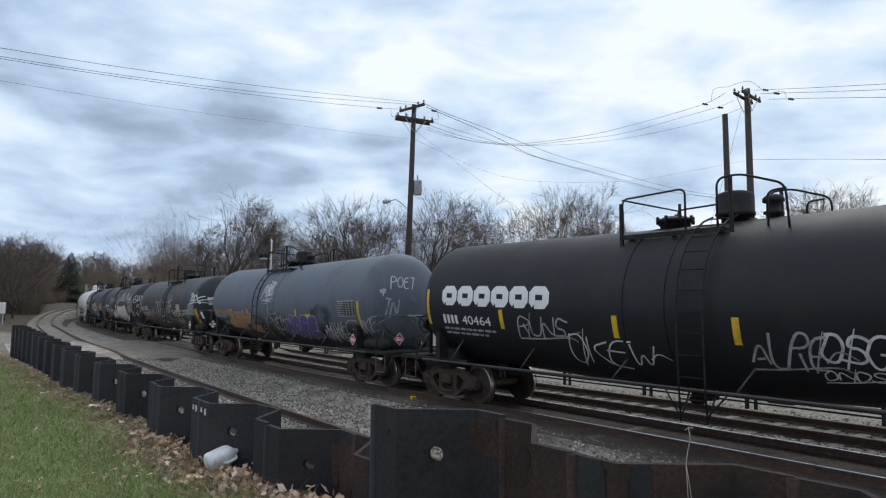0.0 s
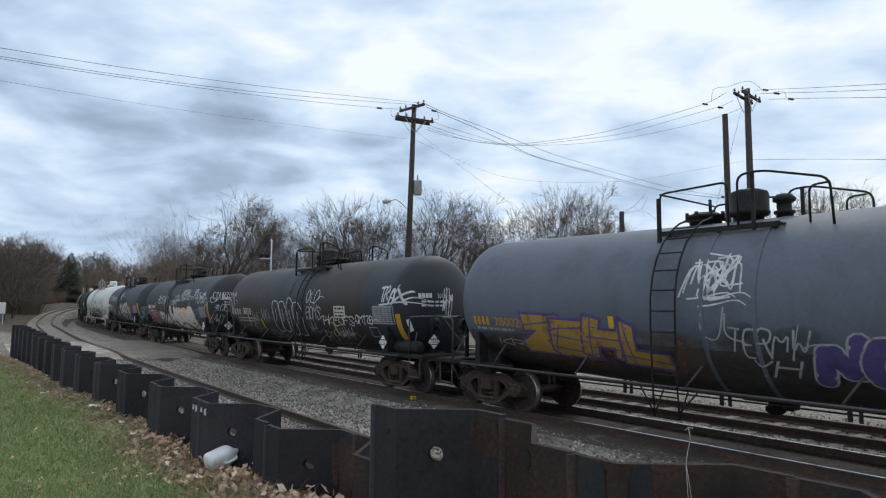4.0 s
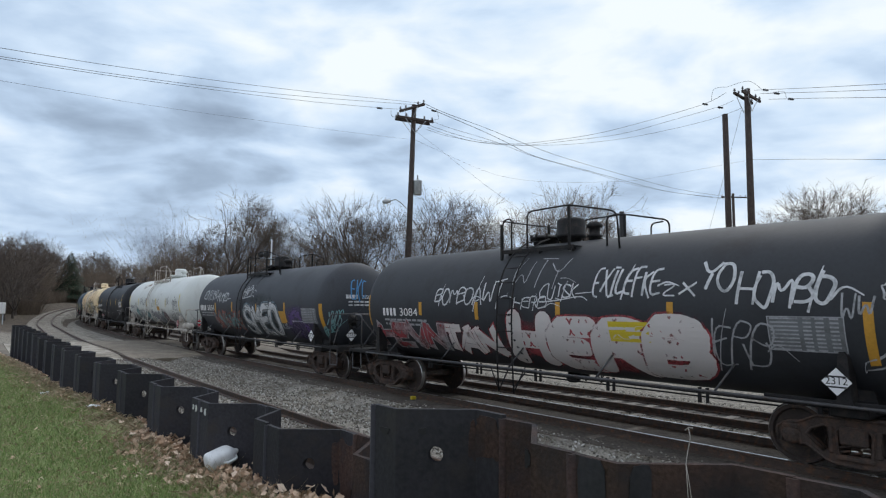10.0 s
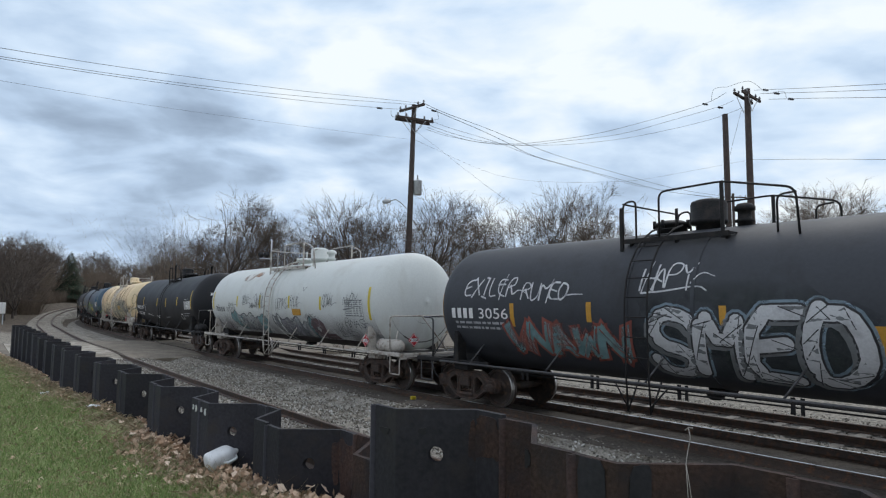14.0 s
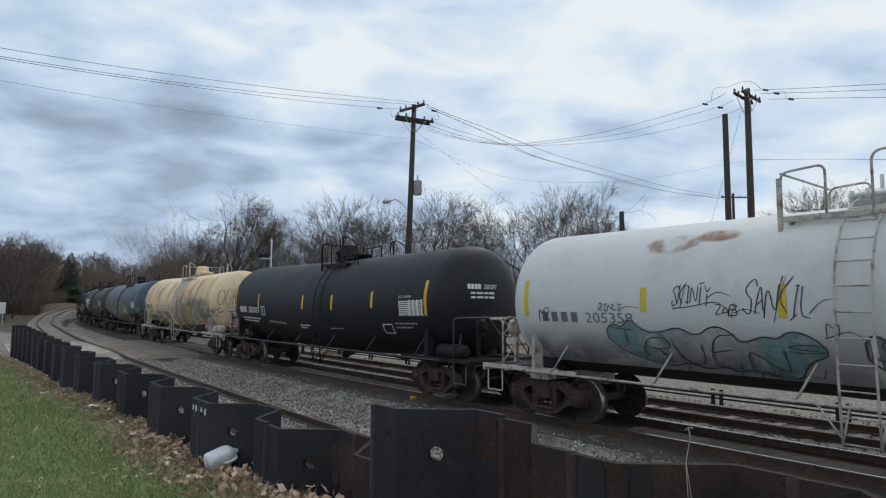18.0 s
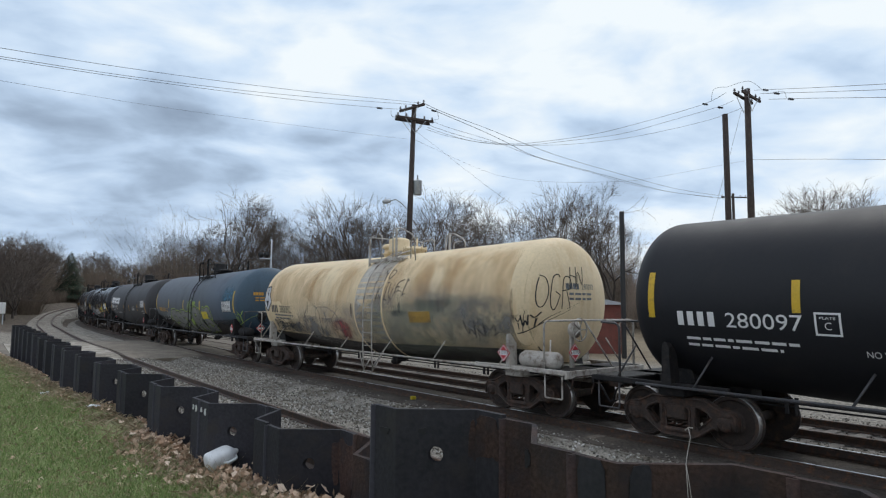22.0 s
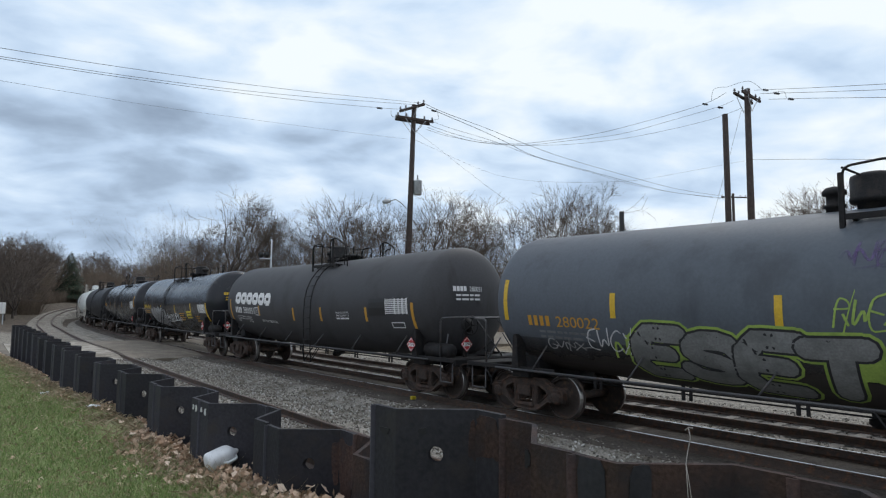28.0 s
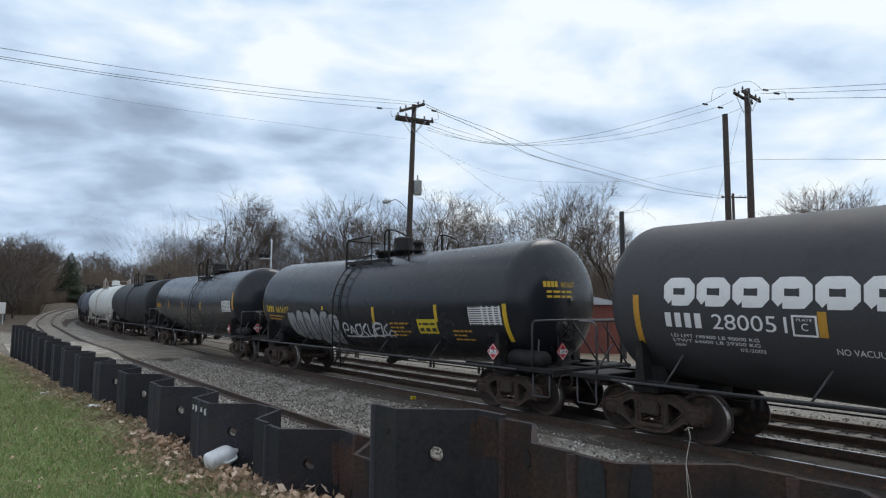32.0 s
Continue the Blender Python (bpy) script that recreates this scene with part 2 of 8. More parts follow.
def ground_material():
    m = bpy.data.materials.new("ground_mix")
    m.use_nodes = True
    nt, add = nodes_of(m)
    ob = add("ShaderNodeTexCoord").outputs["Object"]
    sep = add("ShaderNodeSeparateXYZ", {"Vector": ob})
    nbig = add("ShaderNodeTexNoise", {"Vector": ob, "Scale": 0.12, "Detail": 5.0}).outputs["Fac"]
    nmid = add("ShaderNodeTexNoise", {"Vector": ob, "Scale": 1.3, "Detail": 5.0}).outputs["Fac"]
    nfin = add("ShaderNodeTexNoise", {"Vector": ob, "Scale": 22.0, "Detail": 3.0}).outputs["Fac"]
    vor = add("ShaderNodeTexVoronoi", {"Vector": ob, "Scale": 16.0})
    grav = ramp_of(add, vor.outputs["Color"], [(0.2, (0.13, 0.115, 0.092)), (0.5, (0.22, 0.198, 0.16)), (0.8, (0.33, 0.30, 0.25))])
    straw = ramp_of(add, add("ShaderNodeMath", {0: nmid, 1: nfin}, operation="MULTIPLY").outputs[0], [(0.1, (0.12, 0.09, 0.058)), (0.25, (0.21, 0.165, 0.105)), (0.4, (0.29, 0.24, 0.16))])
    # distance from the track's near stretch, away from the grass bank
    d1 = add("ShaderNodeVectorMath", {0: ob, 1: (0.787, 0.617, 0.0)}, operation="DOT_PRODUCT").outputs["Value"]
    edge = add("ShaderNodeMath", {0: nbig, 1: 6.0, 2: d1}, operation="MULTIPLY_ADD").outputs[0]
    fac = add("ShaderNodeMapRange", {"Value": edge, "From Min": 29.0, "From Max": 31.5}).outputs["Result"]
    col = add("ShaderNodeMix", {"Factor": fac, "A": grav, "B": straw}, data_type="RGBA").outputs["Result"]
    # leaf litter on the wooded slope
    ln = add("ShaderNodeVectorMath", {0: ob}, operation="LENGTH").outputs["Value"]
    fw = add("ShaderNodeMapRange", {"Value": add("ShaderNodeMath", {0: nbig, 1: 8.0, 2: ln}, operation="MULTIPLY_ADD").outputs[0], "From Min": 68.0, "From Max": 74.0}).outputs["Result"]
    litter = ramp_of(add, nmid, [(0.3, (0.05, 0.038, 0.026)), (0.55, (0.095, 0.072, 0.05)), (0.75, (0.15, 0.12, 0.085))])
    col = add("ShaderNodeMix", {"Factor": fw, "A": col, "B": litter}, data_type="RGBA").outputs["Result"]
    hgt = add("ShaderNodeMath", {0: nfin, 1: vor.outputs["Distance"]}, operation="SUBTRACT").outputs[0]
    bp = add("ShaderNodeBump", {"Height": hgt, "Strength": 0.6, "Distance": 0.04}).outputs["Normal"]
    bs = add("ShaderNodeBsdfPrincipled", {"Base Color": col, "Roughness": 0.95, "Normal": bp})
    add("ShaderNodeOutputMaterial", {"Surface": bs.outputs["BSDF"]})
    return m


_gu = np.arange(40.0, 300.0, 2.0)
_gx, _gy = np.interp(_gu, _u, _x), np.interp(_gu, _u, _y)


def bank_rise(x, y):
    """Extra height of the ground round the climbing siding and of the slope outside the curve."""
    k = int(np.argmin((_gx - x) ** 2 + (_gy - y) ** 2))
    u = float(_gu[k])
    if u < 52 or u > 290:
        return 0.0
    a = heading(u)
    lat = -math.sin(a) * (x - _gx[k]) + math.cos(a) * (y - _gy[k])
    sl = siding_lat(u)
    up = siding_rise(u) * min(1.0, max(0.0, (lat - 1.8) / (sl - 3.4)))
    return up + min(2.2, 0.13 * max(0.0, lat - sl - 2.4)) * min(1.0, (u - 52) / 20)


def ground_z(x, y):
    r = math.hypot(x, y)
    z = -0.36
    ang = math.atan2(x, y)
    side = min(1.0, max(0.0, (ang - 0.12) / 0.2))
    z += 5.0 * side * min(1.0, max(0.0, (r - 64) / 26)) ** 1.3
    if x < 0 < y and 30 < r < 330:
        z += bank_rise(x, y)
    far = max(0.0, r - 100) if x > -0.2 * y else max(0.0, r - 210)
    z += 7.0 * (1 - math.exp(-far / 200)) * (0.65 + 0.35 * math.sin(math.atan2(x, y) * 3.1 + 0.7))
    return z


def ground_sheet():
    s = Shape()
    na, rs = 192, [0.0] + [3.0 * 1.09 ** i for i in range(87)]
    s.v.append((0, 0, ground_z(0, 0)))
    for r in rs[1:]:
        for i in range(na):
            a = 2 * math.pi * i / na
            s.v.append((r * math.cos(a), r * math.sin(a), ground_z(r * math.cos(a), r * math.sin(a))))
    for i in range(na):
        s.f.append((0, 1 + i, 1 + (i + 1) % na))
    for j in range(len(rs) - 2):
        for i in range(na):
            a, b = 1 + j * na + i, 1 + j * na + (i + 1) % na
            s.f.append((a, a + na, b + na, b))
    s.s = [True] * len(s.f)
    return thing("ground", "grey gravel and dry straw-coloured grass", "ground", kind="structure", shape=s, material=ground_material())


ground_sheet()


def bank_z(p):
    """Height of the grass bank behind the sheet-pile wall."""
    t = (p - WALL_O).dot(WALL_D)
    n = (p - WALL_O).dot(WALL_N)
    z = 1.26 + 0.011 * max(t, -19.0) + 0.03 * math.sin(t * 0.8) + 0.02 * math.sin(n * 1.7 + t)
    z += 0.06 * min(1.0, max(0.0, (t + 2.3) / 1.2))
    if n > 0.8:
        z += 0.05 * (1 - math.exp(-(n - 0.8) / 2.0))
    if t < -18.0:
        z -= (1.4 + z) * min(1.0, (-18.0 - t) / 7.0) ** 1.5
    return max(z, -0.42)


def bank_material():
    m = bpy.data.materials.new("turf")
    m.use_nodes = True
    nt, add = nodes_of(m)
    ob = add("ShaderNodeTexCoord").outputs["Object"]
    n1 = add("ShaderNodeTexNoise", {"Vector": ob, "Scale": 1.1, "Detail": 6.0, "Roughness": 0.62}).outputs["Fac"]
    n2 = add("ShaderNodeTexNoise", {"Vector": ob, "Scale": 26.0, "Detail": 4.0}).outputs["Fac"]
    d = add("ShaderNodeVectorMath", {0: ob, 1: (-0.763, -0.646, 0.0)}, operation="DOT_PRODUCT").outputs["Value"]
    # bare, leafy strip along the wall
    strip = add("ShaderNodeMath", {0: n1, 1: 2.2, 2: d}, operation="MULTIPLY_ADD").outputs[0]
    fac = add("ShaderNodeMapRange", {"Value": strip, "From Min": -0.95, "From Max": -0.25}).outputs["Result"]
    soil = ramp_of(add, n2, [(0.3, (0.12, 0.09, 0.06)), (0.5, (0.25, 0.19, 0.125)), (0.7, (0.38, 0.31, 0.21))])
    turf = ramp_of(add, n2, [(0.25, (0.09, 0.13, 0.035)), (0.5, (0.18, 0.245, 0.075)), (0.75, (0.28, 0.32, 0.14))])
    col = add("ShaderNodeMix", {"Factor": fac, "A": soil, "B": turf}, data_type="RGBA").outputs["Result"]
    bp = add("ShaderNodeBump", {"Height": n2, "Strength": 0.8, "Distance": 0.03}).outputs["Normal"]
    bs = add("ShaderNodeBsdfPrincipled", {"Base Color": col, "Roughness": 0.95, "Normal": bp})
    add("ShaderNodeOutputMaterial", {"Surface": bs.outputs["BSDF"]})
    return m


def grass_bank():
    s = Shape()
    ts = [-34 + 0.5 * i for i in range(100)]
    ns = [-0.12, 0.1, 0.35, 0.6, 0.9, 1.3, 1.8, 2.4, 3.2, 4.2, 5.6, 7.5, 10, 14, 20, 28, 40]
    for t in ts:
        for n in ns:
            p = WALL_O + WALL_D * t + WALL_N * n
            s.v.append((p.x, p.y, bank_z(p)))
    w = len(ns)
    for i in range(len(ts) - 1):
        for j in range(w - 1):
            k = i * w + j
            s.f.append((k, k + 1, k + w + 1, k + w))
            s.s.append(True)
    return thing("grass_bank", "patchy green grass bank with bare leafy soil along the wall", "grass", kind="structure", shape=s, material=bank_material())


grass_bank()

# ---- tracks ----
M_RAIL = mat("rail_steel", (0.075, 0.055, 0.045), rough=0.6, metal=0.35, var=0.3, scale=6, fine=80, bump=0.2, dirt=(0.16, 0.08, 0.045))
M_SHINE = mat("rail_head", (0.50, 0.51, 0.53), rough=0.28, metal=1.0, var=0.1, scale=3, fine=60, bump=0.05)
M_TIE = random_tint(mat("tie_wood", (0.105, 0.086, 0.070), rough=0.9, var=0.35, scale=8, fine=60, bump=0.5, dirt=(0.22, 0.20, 0.17)), 0.5, 1.5)
M_BALLAST = mat("ballast", (0.27, 0.25, 0.215), rough=0.95, var=0.6, scale=0.9, fine=19, bump=1.0, depth=0.06, dirt=(0.155, 0.135, 0.105), dirt_at=(0.47, 0.62))
M_OILY = mat("oily_ballast", (0.085, 0.070, 0.056), rough=0.95, var=0.5, scale=1.2, fine=17, bump=1.0, depth=0.06, dirt=(0.12, 0.105, 0.09), dirt_at=(0.52, 0.68))
M_WORN = mat("worn_ballast", (0.135, 0.122, 0.107), rough=0.95, var=0.5, scale=1.2, fine=17, bump=1.0, depth=0.06, dirt=(0.20, 0.185, 0.165), dirt_at=(0.52, 0.68))
M_TIE_PALE = random_tint(mat("pale_tie_wood", (0.19, 0.17, 0.145), rough=0.9, var=0.35, scale=8, fine=60, bump=0.5, dirt=(0.30, 0.28, 0.25)), 0.5, 1.4)
M_STONE = island_mat("ballast_stone", [(0.0, (0.085, 0.075, 0.062)), (0.40, (0.20, 0.182, 0.152)), (0.75, (0.31, 0.29, 0.25)), (1.0, (0.56, 0.55, 0.52))])


def sweep(fn, us, outline):
    """An outline (lat, z) drawn along the line fn(u, lat, z)."""
    s = Shape()
    n = len(outline)
    for u in us:
        for lat, z in outline:
            s.v.append(tuple(fn(u, lat, z)))
    for i in range(len(us) - 1):
        for k in range(n):
            j = (k + 1) % n
            s.f.append((i * n + k, (i + 1) * n + k, (i + 1) * n + j, i * n + j))
            s.s.append(False)
    s.f += [tuple(range(n)), tuple(range(len(s.v) - n, len(s.v)))[::-1]]
    s.s += [False, False]
    return s


RAIL = [(-0.07, -0.17), (0.07, -0.17), (0.07, -0.155), (0.012, -0.13), (0.012, -0.045), (0.036, -0.035), (0.036, -0.006), (0.028, -0.0015), (-0.028, -0.0015), (-0.036, -0.006), (-0.036, -0.035), (-0.012, -0.045), (-0.012, -0.13), (-0.07, -0.155)]


def railway(name, label, lat_fn, zoff, bed, shiny, ends, half=1.75, top=-0.215, wood=None):
    root = thing(name, label, "railway track", kind="structure")
    lo, hi = ends
    us = [lo + 1.0 * i for i in range(int(hi - lo) + 1)]
    rise = siding_rise if name == "siding_track" else (lambda u: 0.0)
    path = lambda side: (lambda u, lat, z: track(u, lat_fn(u) + side + lat, z + zoff + rise(u)))
    for side in (0.752, -0.752):
        rail = part("rail", sweep(path(side), us, RAIL), M_RAIL, root)
        if shiny:
            part("rail_head", sweep(path(side), us, [(-0.027, -0.004), (0.027, -0.004), (0.027, 0.0), (-0.027, 0.0)]), M_SHINE, rail, "polished running surface")
    if bed:
        if shiny:
            part("ballast_shoulder", sweep(path(0), us, [(-2.9, -0.42), (2.9, -0.42), (2.0, -0.19), (-2.0, -0.19)]), M_BALLAST, root, "grey crushed stone shoulder")
        part("ballast_bed", sweep(path(0), us, [(-half - 0.12 if shiny else -half - 0.9, -0.42 if name != "siding_track" else -1.1), (half + 0.12 if shiny else half + 0.9, -0.42 if name != "siding_track" else -1.1), (half, top), (-half, top)]), bed, root, "grey crushed stone ballast")
    tie = Shape().box((0, 0, 0), (0.22, 2.6, 0.16), ch=0.012).mesh("tie", wood or M_TIE)
    rnd = random.Random(name)
    rest = Shape()
    u = lo + 0.3
    while u < hi:
        m = Matrix.Translation(track(u, lat_fn(u) + rnd.uniform(-0.04, 0.04), zoff + rise(u) - 0.25 + rnd.uniform(-0.012, 0.004))) @ pose(0, 0, 0, 0, 0, math.degrees(heading(u)) + rnd.uniform(-1.5, 1.5))
        if 4 < u < 70:
            ob = part("tie", tie, None, root)
            ob.matrix_basis = m
        else:
            rest.box(m.translation, (0.22, 2.6, 0.16), m.to_3x3())
        u += 0.53
    tagged(part("distant_ties", rest, wood or M_TIE, root), kind="stuff")
    return root


railway("main_track", "railway track with polished rails on dark oily ballast", lambda u: 0.0, 0.0, M_OILY, True, (-14, 400), half=1.62, top=-0.168)
railway("siding_track", "rusty siding track with weathered wooden ties", siding_lat, 0.0, M_BALLAST, False, (-14, 240), top=-0.172)
railway("rear_track", "rusty rear track with pale weathered ties", rear_lat, -0.015, M_WORN, False, (-14, 240), 1.3, -0.195, M_TIE_PALE)


def stones():
    rnd = random.Random(5)
    s = Shape()
    ico = [(0, 0, 1), (0.89, 0, 0.45), (0.28, 0.85, 0.45), (-0.72, 0.53, 0.45), (-0.72, -0.53, 0.45), (0.28, -0.85, 0.45), (0.5, 0.5, -0.4), (-0.6, 0.3, -0.4), (0.1, -0.7, -0.4)]
    fs = [(0, 1, 2), (0, 2, 3), (0, 3, 4), (0, 4, 5), (0, 5, 1), (1, 6, 2), (2, 7, 3), (2, 6, 7), (3, 7, 4), (4, 8, 5), (4, 7, 8), (5, 8, 1), (1, 8, 6)]
    for i in range(68000):
        u = 4 + 44 * rnd.random() ** 1.3
        sl = siding_lat(u)
        lat = 1.25 + (sl + 1.35) * rnd.random() ** 0.85 if rnd.random() < 0.78 else rnd.uniform(-6.5, -0.8)
        if abs(abs(lat - sl) - 0.752) < 0.09 or abs(lat - 0.752) < 0.12:
            continue
        dm = min(abs(lat), abs(lat - rear_lat(u)))
        if lat > 1.75 or (lat > 1.15 and rnd.random() < 0.25) or lat < rear_lat(u) - 0.7 or dm > 1.0 or rnd.random() < 0.22:
            z = max(-0.36, -0.172 - max(0.0, abs(lat - sl) - 1.75) * 0.27, -0.19 - max(0.0, abs(lat) - 2.0) * 0.256, -0.21 - max(0.0, abs(lat - rear_lat(u)) - 1.3) * 0.25)
            r = rnd.uniform(0.014, 0.036)
            p = track(u, lat, z + r * 0.4)
            m = Euler((rnd.uniform(0, 6), rnd.uniform(0, 6), rnd.uniform(0, 6))).to_matrix()
            k = Vector((r * rnd.uniform(0.7, 1.4), r, r * rnd.uniform(0.5, 1.0)))
            s.add([p + m @ Vector((a * k.x, b * k.y, c * k.z)) for a, b, c in ico], fs)
    thing("gravel", "loose grey and white crushed stones between the tracks", "gravel", kind="stuff", shape=s, material=M_STONE)


stones()

# ---- level crossing ----
M_DIRT = mat("packed_dirt", (0.20, 0.172, 0.135), rough=0.95, var=0.4, scale=0.7, fine=12, bump=0.6, dirt=(0.135, 0.112, 0.085), dirt_at=(0.42, 0.62))
M_CONC = mat("road_concrete", (0.37, 0.335, 0.28), rough=0.9, var=0.25, scale=0.8, fine=14, bump=0.3, dirt=(0.18, 0.155, 0.12), dirt_at=(0.45, 0.6))


def crossing():
    root = thing("road", "worn pale concrete level crossing road over the tracks", "road", kind="structure")
    lat_s, lat_r = siding_lat(50), rear_lat(50)
    bounds = [(30, lat_s + 0.86), (lat_s + 0.66, lat_s - 0.66), (lat_s - 0.86, 0.86), (0.66, -0.66), (-0.86, lat_r + 0.86), (lat_r + 0.66, lat_r - 0.66), (lat_r - 0.86, -30)]
    for hi, lo in bounds:
        n = max(1, int((hi - lo) / 2.5))
        for k in range(n):
            a, b = hi + (lo - hi) * k / n, hi + (lo - hi) * (k + 1) / n
            us = [42.2, 44.0, 46.5, 49.0, 51.5, 54.0, 56.0, 58.0]
            s = sweep(lambda u, lat, z: track(u, lat, z - (0.17 if u in (42.2, 58.0) else 0.03 if u in (44.0, 56.0) else 0.0)), us, [(a - 0.015, -0.3), (b + 0.015, -0.3), (b + 0.015, -0.006), (a - 0.015, -0.006)])
            part("road_panel", s, M_CONC if 2.6 < (a + b) / 2 < lat_s + 2.2 else M_DIRT, root)


crossing()

# ---- sheet-pile wall ----
M_PILE = random_tint(mat("black_coated_steel", (0.027, 0.026, 0.031), rough=0.7, metal=0.0, spec=0.22, var=0.3, scale=3, fine=45, bump=0.25, dirt=(0.036, 0.032, 0.032), dirt_at=(0.52, 0.7)), 0.75, 1.25)
M_PILE_RUST = random_tint(mat("rusty_steel", (0.054, 0.032, 0.026), rough=0.85, spec=0.25, var=0.45, scale=2.6, fine=60, bump=0.5, dirt=(0.030, 0.025, 0.027), dirt_at=(0.44, 0.64)), 0.8, 1.2)
M_INK_SCUFF = mat("scuffed_coating", (0.012, 0.011, 0.012), rough=0.8, var=0.3, scale=9)
M_CHALK = mat("chalk_mark", (0.5, 0.5, 0.48), rough=0.9, var=0.2, scale=9)

# one period along the wall: half front flange, web, back flange, web, half front flange (t along, n towards the bank)
FL, WEB, DEPTH = 0.341, 0.231, 0.267


def pile_sheet(pts, top, bottom, hole, lock):
    """One Z sheet: its plan line given thickness, an interlock bulb at its free edge and a lifting hole in its web."""
    th = 0.012
    s = Shape()
    left, right = [], []
    for i, p in enumerate(pts):
        d0 = (pts[i] - pts[max(0, i - 1)])
        d1 = (pts[min(len(pts) - 1, i + 1)] - pts[i])
        d = (d0.normalized() + d1.normalized()).normalized() if d0.length and d1.length else (d0 if d0.length else d1).normalized()
        nrm = Vector((-d.y, d.x, 0))
        left.append(p + nrm * th)
        right.append(p - nrm * th)
    for a, b, c, d in zip(left[:-1], left[1:], right[:-1], right[1:]):
        mid = (a + b + c + d) / 4
        web = hole and 0.35 < (b - a).length < 0.365
        if not web:
            for p, q in ((a, b), (d, c)):
                s.add([(p.x, p.y, bottom), (q.x, q.y, bottom), (q.x, q.y, top), (p.x, p.y, top)], [(0, 1, 2, 3)])
        else:
            n = 20
            zc, r = top - 0.195, 0.034
            for p, q in ((a, b), (d, c)):
                e = (q - p).normalized()
                c0 = (p + q) / 2
                hw = (q - p).length / 2
                ring, rim = [], []
                for k in range(n):
                    t = 2 * math.pi * k / n
                    ct, st = math.cos(t), math.sin(t)
                    ring.append(c0 + e * (r * ct) + Vector((0, 0, zc + r * st)))
                    kx = hw / max(abs(ct), 1e-6)
                    kz = ((top - zc) if st > 0 else (zc - bottom)) / max(abs(st), 1e-6)
                    m_ = min(kx, kz)
                    rim.append(c0 + e * (m_ * ct) + Vector((0, 0, zc + m_ * st)))
                s.add(ring + rim, [(k, (k + 1) % n, n + (k + 1) % n, n + k) for k in range(n)])
                for sx in (-1, 1):
                    for zz in (top, bottom):
                        corner = c0 + e * (hw * sx) + Vector((0, 0, zz))
                        near = sorted(rim, key=lambda w: (w - corner).length)[:2]
                        s.add([corner, near[0], near[1]], [(0, 1, 2)])
        s.add([(a.x, a.y, top), (b.x, b.y, top), (d.x, d.y, top), (c.x, c.y, top)], [(0, 1, 2, 3)])
    for p, q in ((left[0], right[0]), (left[-1], right[-1])):
        s.add([(p.x, p.y, bottom), (q.x, q.y, bottom), (q.x, q.y, top), (p.x, p.y, top)], [(0, 1, 2, 3)])
    if lock:
        e = pts[0]
        s.tube([(e.x, e.y, bottom), (e.x, e.y, top - 0.002)], 0.024, 8)
    return s


def wall_at(t, n):
    """A point of the wall's plan: t metres along it, n towards the bank; its far end bends away from the bank."""
    return WALL_O + WALL_D * t + WALL_N * (n - 0.04 * max(0.0, -t - 7.4))


def wall_patch(root, a, b, u0, u1, z0, z1, seed, material, name="rust_patch", label=""):
    """An irregular flake or bare patch on the bank side of the sheet between plan points a and b."""
    rnd = random.Random(seed)
    e = b - a
    nrm = Vector((e.y, -e.x, 0)).normalized()
    if nrm.dot(WALL_N) < 0:
        nrm = -nrm
    pts = []
    for k in range(26):
        t = 2 * math.pi * k / 26
        r = 1 + 0.16 * math.sin(3 * t + seed) + rnd.uniform(-0.10, 0.10)
        u = (u0 + u1) / 2 + (u1 - u0) / 2 * r * math.copysign(abs(math.cos(t)) ** 0.6, math.cos(t))
        z = (z0 + z1) / 2 + (z1 - z0) / 2 * r * math.copysign(abs(math.sin(t)) ** 0.6, math.sin(t))
        u = max(min(u, max(u0, u1, 0.995) if u1 > 0.99 else u), 0.005)
        pts.append(a + e * min(u, 0.995) + nrm * 0.0155 + Vector((0, 0, min(z, 1.90))))
    c = sum(pts, Vector()) / len(pts)
    back = [p - nrm * 0.003 for p in pts]
    n = len(pts)
    s = Shape().add([c] + pts + back, [(0, k + 1, (k + 1) % n + 1) for k in range(n)] + [(k + 1, n + k + 1, n + (k + 1) % n + 1, (k + 1) % n + 1) for k in range(n)])
    part(name, s, material, root, label)


